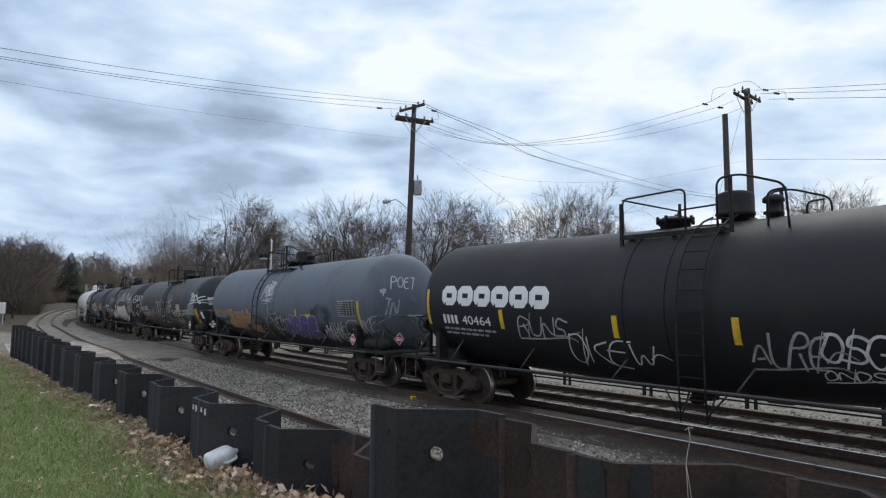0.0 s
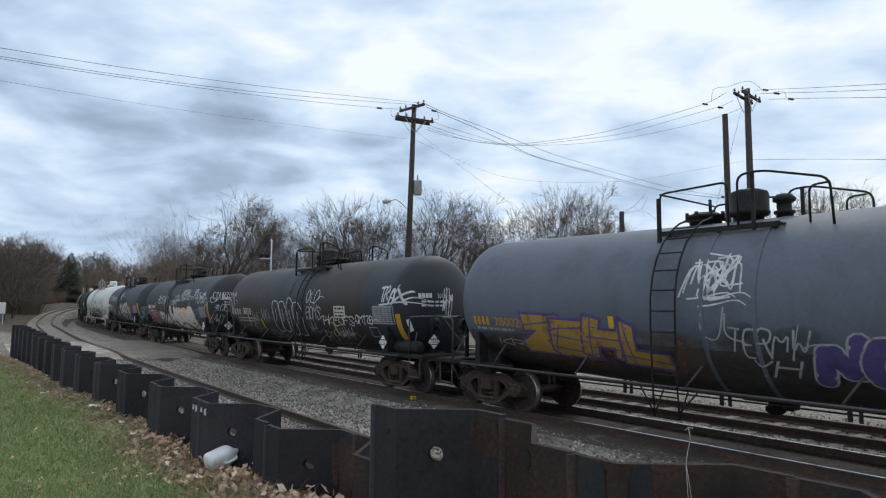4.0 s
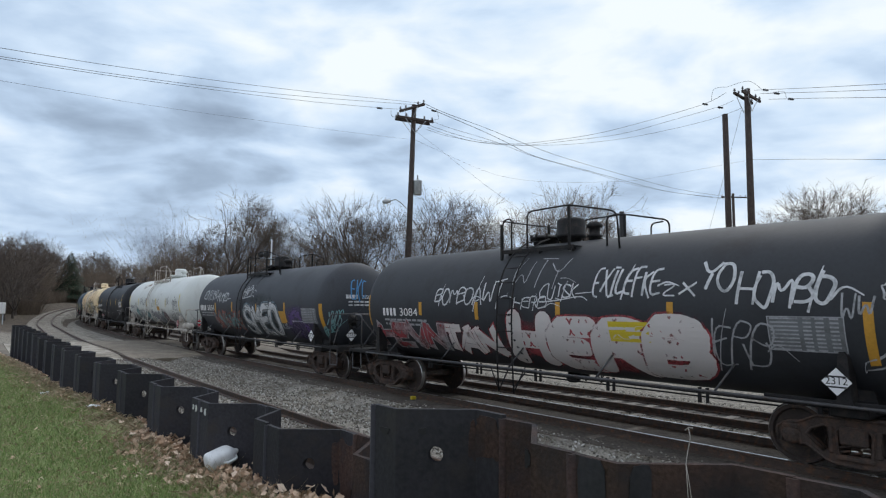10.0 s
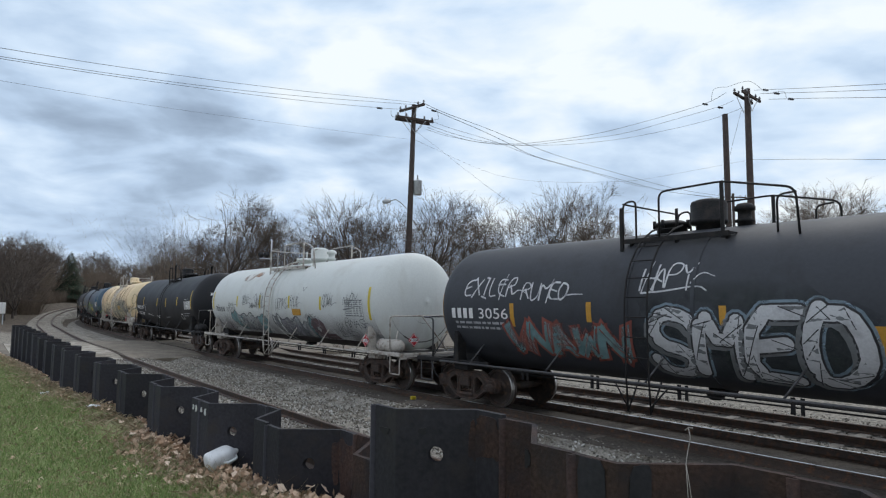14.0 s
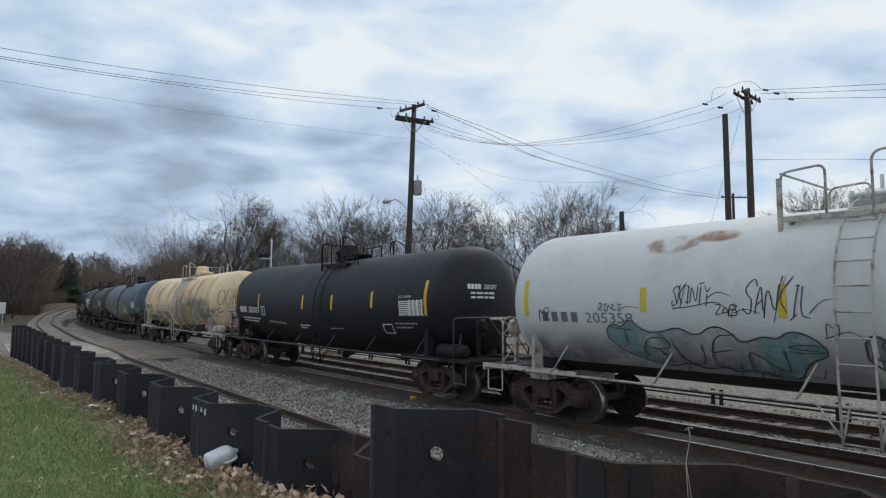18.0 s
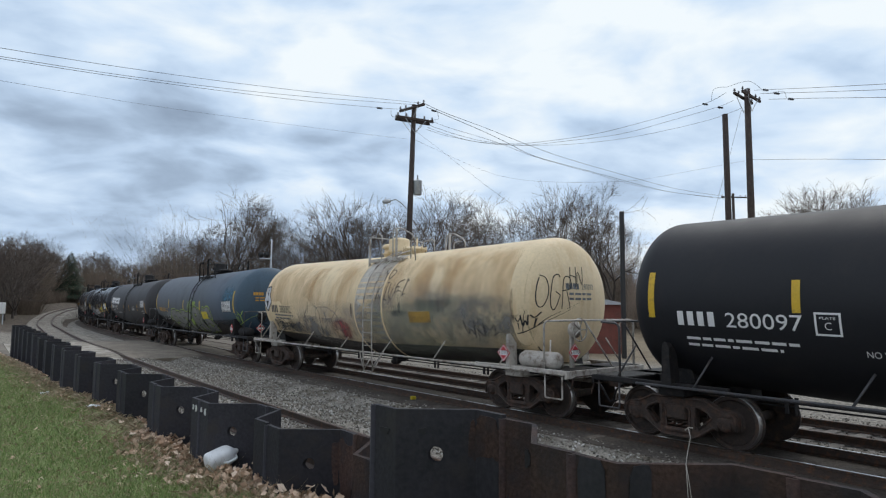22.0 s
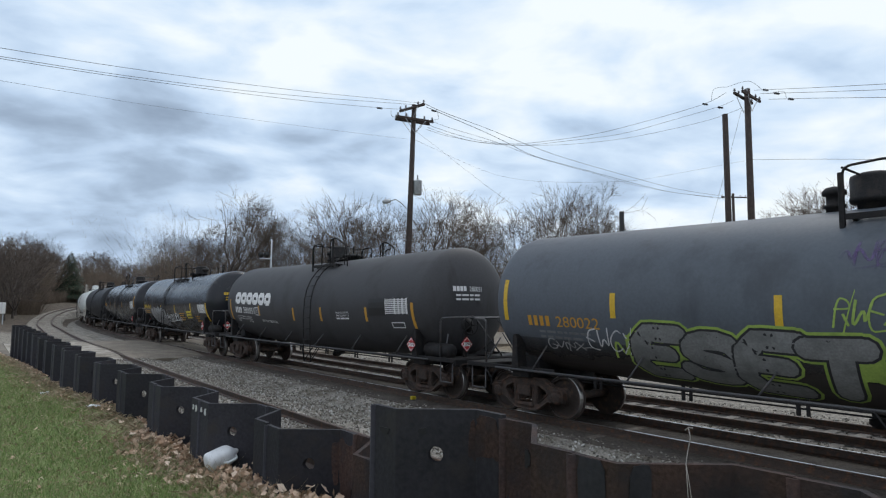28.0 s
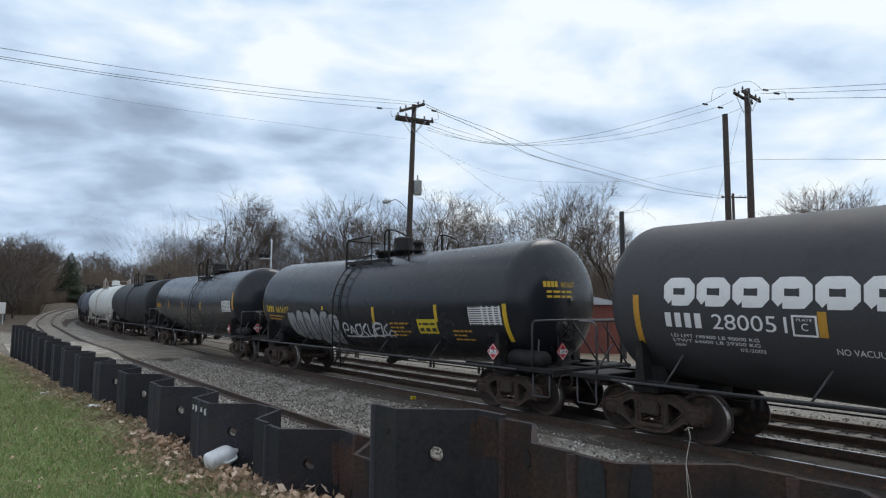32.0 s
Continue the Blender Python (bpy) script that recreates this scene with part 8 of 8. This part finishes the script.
for i, (w_, a, b, lo, hi, wd) in enumerate((("YO", 1.2, 1.75, 0.72, 1.1, 0.035), ("KIL", 1.15, 2.0, 0.12, 0.68, 0.035), ("FI", 2.05, 2.6, 0.25, 0.7, 0.035), ("WNM", 4.8, 5.8, -0.9, -0.45, 0.03), ("YWY", 6.5, 7.0, -0.7, -0.3, 0.035), ("WSRNW", -6.0, -4.6, -1.1, -0.6, 0.03))):
    tag(c8, t8, w_, a, b, lo, hi, M_INK, 140 + i, wd)
# white hourglass sign with a black edge
glass = [(-6.60, 0.56), (-6.30, 0.60), (-6.20, 0.52), (-6.20, 0.30), (-6.02, 0.02), (-6.02, -0.08), (-6.32, -0.36), (-6.44, -0.36), (-6.70, -0.05), (-6.70, 0.05), (-6.56, 0.26)]
gc = (-6.37, 0.12)
tagged(part("graffiti_sign", laid(t8, [glass], 0.0095), M_INK, c8, "black-edged white hourglass sign"), kind="stuff")
tagged(part("sign_face", laid(t8, [[(gc[0] + (x - gc[0]) * 0.84, gc[1] + (w - gc[1]) * 0.88) for x, w in glass]], 0.0125), S_WHITE, c8), kind="stuff")
tagged(part("sign_mark", laid(t8, [[(-6.48, 0.02), (-6.24, 0.04), (-6.37, -0.24)], [(-6.40, 0.22), (-6.33, 0.22), (-6.33, 0.46), (-6.40, 0.42)]], 0.0155), M_INK, c8), kind="stuff")
for i, w_ in enumerate(("PUTRK", "WNKZE", "SNIRT", "MKWAV", "EXNPU")):
    tag(c8, t8, w_, -6.0 + 0.38 * i, -5.3 + 0.42 * i, -1.12 + 0.05 * (i % 2), -0.66 - 0.06 * (i % 3), M_CHAR, 160 + i, 0.034)
head_tag(c8, t8, "OGR", -1.25, -0.35, -0.25, 0.6, M_INK, 151, 0.03)
head_tag(c8, t8, "HN", -0.4, 0.05, 0.25, 0.75, M_INK, 152, 0.03)
head_bars(c8, t8, S_GREY, "280092", 0.25, -0.05)

# blue-grey car
number_line(c9, t9, "280022", -5.95, -4.1, -0.51, -0.29, M_ORANGE)
small_rows(c9, t9, -5.7, -4.3, -0.66, 2, S_GREY)
stripes(c9, t9, [(-6.6, -0.43, 0.47), (-3.75, -0.27, 0.2), (-0.78, -0.27, 0.2), (1.95, -0.31, 0.13), (6.48, -0.48, 0.46)], M_YELLOW)
piece(c9, t9, "ESET", -3.5, 0.35, -1.62, -0.32, S_STEEL, M_INK, 161, 0.55, 0.04, True, glow=S_LIME, label="large silver graffiti letters with lime halo", jit=0.02)
piece(c9, t9, "RUS", 0.7, 3.3, -1.65, -0.1, S_STEEL, M_INK, 162, 0.55, 0.04, True, glow=S_LIME, label="large silver graffiti letters with lime halo", jit=0.03)
blob(c9, t9, 0.05, 0.55, -1.1, -0.55, S_LIME, 163, off=0.016)
blob(c9, t9, 0.85, 1.3, -0.05, 0.15, S_LIME, 164, off=0.016)
tag(c9, t9, "RWE", -0.05, 0.6, -0.28, 0.2, S_LIME, 165, 0.04)
tag(c9, t9, "EWCX", -4.5, -3.4, -1.0, -0.5, S_WHITE, 166, 0.04)
tag(c9, t9, "NE", -3.9, -3.3, -1.15, -0.6, S_LIME, 167, 0.07)
tag(c9, t9, "GVNX", -5.6, -4.6, -1.05, -0.8, S_PALE, 168, 0.035)
tag(c9, t9, "WY", 6.5, 7.0, -1.0, -0.45, S_LIME, 169, 0.04)
tag(c9, t9, "WNE", -0.05, 0.7, 0.6, 1.05, H_PURPLE, 170, 0.05)
sg = rects(c9, t9, [(2.14, 2.95, -0.74, -0.38)], M_SIGN, "warning_sign", 0.0185, "yellow warning sign")
bars(sg, t9, [(2.2, 2.88, -0.52, 0.05), (2.2, 2.88, -0.69, 0.11)], M_INK)
data_panel(c9, t9, 5.04, -0.44, 1.08, 0.49, M_WHITE, M_INK)
head_bars(c9, t9, M_ORANGE, "280022", 0.25, -0.45)
blob(c9, t9, 5.2, 6.4, -0.1, 0.7, H_BLUE, 171, "overspray")

# bottom of the barrel darkened by colour: painted shade along with soot
blob(c9, t9, -7.0, 7.0, -3.9, -0.8, H_SOOT_SHADE, 29, "soot_stain", 0.004)

# iron-grey car
owner_blocks(c10, t10, -5.98, -2.34, -0.07, 0.41, M_WHITE)
number_line(c10, t10, "280051", -5.98, -3.97, -0.44, -0.19, M_WHITE)
rects(c10, t10, [(-3.9, -3.55, -0.48, -0.45), (-3.9, -3.55, -0.19, -0.16), (-3.9, -3.87, -0.48, -0.16), (-3.58, -3.55, -0.48, -0.16)], M_WHITE, "plate_box")
fitted(c10, t10, "LD LMT 198400 LB 90000 KG", -5.92, -4.42, -0.62, -0.56, M_WHITE)
fitted(c10, t10, "LTWT 64600 LB 29300 KG", -5.9, -4.42, -0.71, -0.65, M_WHITE)
fitted(c10, t10, "NEW", -5.88, -5.68, -0.80, -0.74, M_WHITE)
fitted(c10, t10, "02-2002", -4.75, -4.35, -0.81, -0.75, M_WHITE)
fitted(c10, t10, "PLATE", -3.83, -3.62, -0.25, -0.21, M_WHITE)
fitted(c10, t10, "C", -3.77, -3.68, -0.39, -0.28, M_WHITE)
fitted(c10, t10, "NO VACUUM RELIEF DEVICE", -3.35, -1.88, -0.73, -0.63, M_WHITE)
stripes(c10, t10, [(-6.55, -0.8, 0.1), (-3.48, -0.48, -0.1), (-0.40, -0.54, -0.09), (1.58, -0.54, -0.09), (4.28, -0.55, -0.13), (6.55, -0.84, -0.04)], M_ORANGE)
fitted(c10, t10, "EXTERIOR COATING", 2.56, 3.33, -0.30, -0.24, M_WHITE)
fitted(c10, t10, "THERMALBOND P-616", 2.56, 3.33, -0.39, -0.33, M_WHITE)
small_rows(c10, t10, 2.56, 3.3, -0.48, 1, M_WHITE, 0.05)
rects(c10, t10, [(4.45, 5.27, -0.38, 0.11)], M_PATCH, "repaint_patch", 0.006)
data_panel(c10, t10, 5.28, -0.36, 1.08, 0.47, M_WHITE, M_INK)
rects(c10, t10, [(5.5, 6.1, -0.75, -0.72), (5.5, 6.1, -0.6, -0.57), (5.5, 5.53, -0.75, -0.57), (6.07, 6.1, -0.75, -0.57)], M_WHITE, "stencil_box")
head_bars(c10, t10, M_WHITE, "280051", 0.25, -0.35)

# glossy black car
number_line(c11, t11, "665607", -6.2, -4.3, -0.38, -0.15, M_YELLOW)
small_rows(c11, t11, -6.1, -4.8, -0.55, 2, M_ORANGE)
stripes(c11, t11, [(-6.6, -0.75, 0.05), (-1.75, -0.43, -0.06), (1.25, -0.52, -0.05), (4.08, -0.48, -0.04), (6.5, -1.0, -0.07)], M_YELLOW)
bubble(c11, t11, 6, -4.4, -0.85, -1.5, -0.2, S_SILVER, M_INK, 181, 0.05, label="silver bubble graffiti with black edges")
tag(c11, t11, "PACKUEK", -0.6, 1.85, -0.95, -0.52, S_WHITE, 182, 0.075)
small_rows(c11, t11, 2.0, 2.9, -0.55, 4, M_ORANGE, 0.05)
small_rows(c11, t11, 4.6, 5.3, -0.75, 3, M_ORANGE, 0.05)
sg = rects(c11, t11, [(3.25, 4.05, -0.81, -0.41)], M_SIGN, "warning_sign", 0.0065, "yellow warning sign")
bars(sg, t11, [(3.32, 3.98, -0.57, 0.06), (3.32, 3.98, -0.75, 0.1)], M_INK)
data_panel(c11, t11, 5.29, -0.57, 1.1, 0.47, M_WHITE, M_INK)
head_bars(c11, t11, M_YELLOW, "665607", 0.3, -0.35)

# next black car
owner_bars(c12, t12, -6.3, -5.4, -0.3, -0.07, M_ORANGE)
stripes(c12, t12, [(-6.55, -0.4, 0.3), (-3.6, -0.3, 0.1), (-0.8, -0.3, 0.1), (2.2, -0.3, 0.1), (6.5, -0.35, 0.4)], M_ORANGE)
data_panel(c12, t12, 5.15, -0.46, 1.1, 0.54, M_WHITE, M_INK)

# ---- grass, leaves and litter on the bank ----
M_BLADE = island_mat("grass_blade", [(0.0, (0.095, 0.145, 0.038)), (0.5, (0.19, 0.28, 0.082)), (0.8, (0.30, 0.345, 0.15)), (1.0, (0.45, 0.40, 0.25))], 0.8)
M_STRAW = island_mat("dead_grass", [(0.0, (0.18, 0.135, 0.08)), (0.6, (0.34, 0.27, 0.17)), (1.0, (0.50, 0.42, 0.29))], 0.85)
M_LEAF = island_mat("dead_leaf", [(0.0, (0.20, 0.125, 0.08)), (0.35, (0.42, 0.28, 0.18)), (0.7, (0.58, 0.42, 0.30)), (1.0, (0.74, 0.60, 0.47))], 0.8)


# where the jug lies
jp = Vector((-1.545, 4.49, 0))


def bank_spot(rnd, n_lo, n_hi, power=1.0):
    """A random spot on the bank within sight, nearer ones more often."""
    while True:
        t = -20.5 + 21.5 * rnd.random() ** 0.55
        n = n_lo + (n_hi - n_lo) * rnd.random() ** power
        p = WALL_O + WALL_D * t + WALL_N * n
        if p.y > 1.6 and p.x < 0.45 * p.y and p.x > -0.82 * p.y:
            return p, n


def turf_cover(p):
    return noise.noise(Vector((p.x * 0.9, p.y * 0.9, 0.3))) * 0.9 + noise.noise(Vector((p.x * 3.1, p.y * 3.1, 1.3))) * 0.4


def grass_blades():
    rnd = random.Random(77)
    s = Shape()
    made = 0
    while made < 95000:
        p, n = bank_spot(rnd, 0.06, 4.2)
        if n + turf_cover(p) * 0.75 < 0.06 + 0.40 * rnd.random():
            continue
        z = bank_z(p)
        h = rnd.uniform(0.02, 0.055) * (1.6 if rnd.random() < 0.06 else 1)
        a = rnd.uniform(0, 6.283)
        w = Vector((math.cos(a), math.sin(a), 0)) * rnd.uniform(0.0016, 0.0034)
        l = Vector((rnd.gauss(0, 0.5), rnd.gauss(0, 0.5), 1)) * h
        b = Vector((p.x, p.y, z - 0.004))
        s.add([b - w, b + w, b + l * 0.6 + w * 0.7, b + l], [(0, 1, 2), (0, 2, 3)])
        made += 1
    thing("grass", "short patchy green grass on the bank", "grass", kind="stuff", shape=s, material=M_BLADE)
    s = Shape()
    for i in range(15000):
        p, n = bank_spot(rnd, 0.0, 3.2, 1.5)
        z = bank_z(p)
        h = rnd.uniform(0.02, 0.09) if n < 0.4 else rnd.uniform(0.015, 0.04)
        a = rnd.uniform(0, 6.283)
        w = Vector((math.cos(a), math.sin(a), 0)) * 0.0022
        l = Vector((rnd.gauss(0, 0.9), rnd.gauss(0, 0.9), 0.8)) * h
        b = Vector((p.x, p.y, z - 0.004))
        s.add([b - w, b + w, b + l * 0.55 + w + Vector((0, 0, 0.01)), b + l], [(0, 1, 2), (0, 2, 3)])
    for i in range(700):
        # stalks at the foot of the nearest sheets
        p = wall_at(rnd.uniform(-3.2, 0.1), rnd.uniform(0.0, 0.35))
        h = rnd.uniform(0.05, 0.17)
        w = Vector((rnd.uniform(-1, 1), rnd.uniform(-1, 1), 0)) * 0.002
        l = Vector((rnd.gauss(0, 0.55), rnd.gauss(0, 0.55), 0.9)) * h
        b = Vector((p.x, p.y, bank_z(p) - 0.004))
        s.add([b - w, b + w, b + l * 0.55 + w, b + l], [(0, 1, 2), (0, 2, 3)])
    thing("dead_grass", "dry straw-coloured grass along the foot of the wall", "grass", kind="stuff", shape=s, material=M_STRAW)


def dead_leaves():
    rnd = random.Random(78)
    s = Shape()
    made = 0
    while made < 2900:
        p, n = bank_spot(rnd, -0.1, 3.4, 2.3)
        drift = noise.noise(Vector((p.x * 1.3, p.y * 1.3, 7.7)))
        if n > 0.12 and drift + 0.05 < n * 0.8 * rnd.random() and rnd.random() > 0.06:
            continue
        made += 1
        if (p.xy - jp.xy).length < 0.17:
            continue
        z = bank_z(p) + rnd.uniform(0.004, 0.035 if n < 0.3 else 0.012)
        r = rnd.uniform(0.010, 0.025)
        m = Euler((rnd.gauss(0, 0.45), rnd.gauss(0, 0.45), rnd.uniform(0, 6.3))).to_matrix()
        curl = rnd.uniform(-0.4, 0.7)
        pts = []
        for k in range(9):
            t = 2 * math.pi * k / 9
            q = r * (1.0 + (0.28 if k % 2 else -0.1)) * (1.25 if k == 0 else 1)
            x, y = q * math.cos(t), q * math.sin(t) * 0.68
            pts.append(Vector((p.x, p.y, z)) + m @ Vector((x, y, curl * y * y / r + 0.3 * curl * x * x / r)))
        s.add([Vector((p.x, p.y, z))] + pts, [(0, k + 1, (k + 1) % 9 + 1) for k in range(9)])
    for i in range(900):
        # a drift against the foot of the nearest sheets
        t = rnd.uniform(-3.4, 0.1)
        n = rnd.uniform(-0.2, 0.5) * rnd.random()
        p = wall_at(t, n)
        if (p.xy - jp.xy).length < 0.17:
            continue
        z = bank_z(p) + rnd.uniform(0.01, 0.07) * (1 - min(1.0, max(0.0, n) * 1.4))
        r = rnd.uniform(0.013, 0.030)
        m = Euler((rnd.gauss(0, 0.7), rnd.gauss(0, 0.7), rnd.uniform(0, 6.3))).to_matrix()
        curl = rnd.uniform(-0.4, 0.8)
        pts = []
        for k in range(9):
            a = 2 * math.pi * k / 9
            q = r * (1.0 + (0.3 if k % 2 else -0.12)) * (1.25 if k == 0 else 1)
            x, y = q * math.cos(a), q * math.sin(a) * 0.66
            pts.append(Vector((p.x, p.y, z)) + m @ Vector((x, y, curl * y * y / r + 0.3 * curl * x * x / r)))
        s.add([Vector((p.x, p.y, z))] + pts, [(0, k + 1, (k + 1) % 9 + 1) for k in range(9)])
    thing("fallen_leaves", "curled brown fallen oak leaves along the wall", "leaves", kind="stuff", shape=s, material=M_LEAF)


grass_blades()
dead_leaves()

# white plastic jug lying in the leaves
M_JUG = mat("milky_plastic", (0.72, 0.74, 0.75), rough=0.35, var=0.06, scale=9, fine=40, bump=0.1)
jug = thing("plastic_jug", "dirty white plastic jug lying on its side in dead leaves", "jug", Matrix.Translation((jp.x, jp.y, bank_z(jp) + 0.088)) @ pose(0, 0, 0, 0, -16, 44) @ pose(0, 0, 0, 110, 0, 0))
jug.scale = (0.78, 0.74, 0.74)
sj = Shape()
prof = [(-0.145, 0.04), (-0.14, 0.075), (-0.125, 0.088), (-0.06, 0.09), (-0.05, 0.086), (-0.04, 0.09), (0.03, 0.09), (0.075, 0.08), (0.105, 0.055), (0.125, 0.03), (0.15, 0.022), (0.152, 0.018)]
n_ = 20
for x, r in prof:
    for k in range(n_):
        t = 2 * math.pi * k / n_
        e = 0.72 if x < 0.08 else 1.0
        sj.v.append((x, r * math.copysign(abs(math.cos(t)) ** e, math.cos(t)), r * math.copysign(abs(math.sin(t)) ** e, math.sin(t))))
for i in range(len(prof) - 1):
    for k in range(n_):
        j = (k + 1) % n_
        sj.f.append((i * n_ + k, i * n_ + j, (i + 1) * n_ + j, (i + 1) * n_ + k))
        sj.s.append(True)
sj.f += [tuple(range(n_))[::-1], tuple(range(len(sj.v) - n_, len(sj.v)))]
sj.s += [False, False]
part("body", sj, M_JUG, jug)
part("handle", Shape().tube(rounded([(0.105, 0, 0.05), (0.09, 0, 0.105), (0.0, 0, 0.112), (-0.02, 0, 0.085)], 0.04), 0.014, 8), M_JUG, jug)
part("cap", Shape().disc_stack((0.15, 0, 0), (1, 0, 0), [(0, 0.02), (0.018, 0.021), (0.02, 0.015)], 12), mat("jug_cap", (0.55, 0.6, 0.68), rough=0.4, var=0.05), jug)

# crushed can and scraps of paper
for i, (x, y, k) in enumerate(((-3.75, 6.82, 1.0), (-5.1, 8.1, 0.8), (-0.95, 4.16, 0.6))):
    q = Vector((x, y, 0))
    sc = Shape()
    rr = random.Random(i)
    pts = []
    for a in range(7):
        for b in range(7):
            pts.append(Vector(((a - 3) * 0.022, (b - 3) * 0.016, rr.uniform(0, 0.035))) * k)
    sc.add(pts, [(a * 7 + b, a * 7 + b + 1, a * 7 + b + 8, a * 7 + b + 7) for a in range(6) for b in range(6)])
    thing("paper_scrap", "crumpled white scrap of litter on the grass", "litter", Matrix.Translation((x, y, bank_z(q) + 0.012)) @ pose(0, 0, 0, 0, 0, 50 * i), group="litter on the bank", shape=sc, material=M_JUG)

# yellow marker on the ballast and a frayed cord tied at the wall
yk = track(24.75, 1.0, -0.18)
thing("track_marker", "small yellow painted marker block on the ballast", "marker", Matrix.Translation(yk) @ pose(0, 0, 0, 4, 3, 30), shape=Shape().box((0, 0, 0.05), (0.14, 0.10, 0.10), ch=0.012), material=M_SIGN)
cd = [across(1218, 757, 1.86), across(1222, 775, 1.84), across(1217, 800, 1.83), across(1214, 822, 1.80), across(1216, 850, 1.77), across(1218, 884, 1.74)]
M_CORD = mat("grey_cord", (0.24, 0.22, 0.20), rough=0.9, var=0.2, scale=20, fine=80)
cord = thing("frayed_cord", "pale frayed cord tied over the top of the wall", "cord", Matrix.Translation(cd[3]))
part("strand", Shape().tube([p - cd[3] for p in cd], 0.0014, 5), M_CORD, cord)
part("strand", Shape().tube([cd[3] - cd[3], across(1219, 850, 1.77) - cd[3], across(1224, 884, 1.74) - cd[3]], 0.0012, 5), M_CORD, cord)
part("knot", Shape().tube([across(1212, 762, 1.86) - cd[3], cd[0] - cd[3], across(1226, 758, 1.86) - cd[3]], 0.002, 5), M_CORD, cord)


# ---- what moves ----
def car_pose(c0, c1, t):
    """A car stands on the line over its two truck centres."""
    a, b = track(c0 - run(t)), track(c1 - run(t))
    d = a - b
    return Matrix.Translation((a + b) / 2) @ pose(0, 0, 0, 0, 0, math.degrees(math.atan2(d.y, d.x)))


def motions():
    for car, c0, c1 in CARS:
        walk(car, [(0.5 * i, car_pose(c0, c1, 0.5 * i)) for i in range(65)])
    for w, sx, car in WHEELS:
        walk(w, [(0.1 * i, pose(sx, 0, 0.457, 0, math.degrees(run(0.1 * i) / 0.457), 0)) for i in range(321)])
    walk(clouds, [(0.0, pose(0, 0, 0)), (32.0, pose(-340, -60, 0))])


motions()
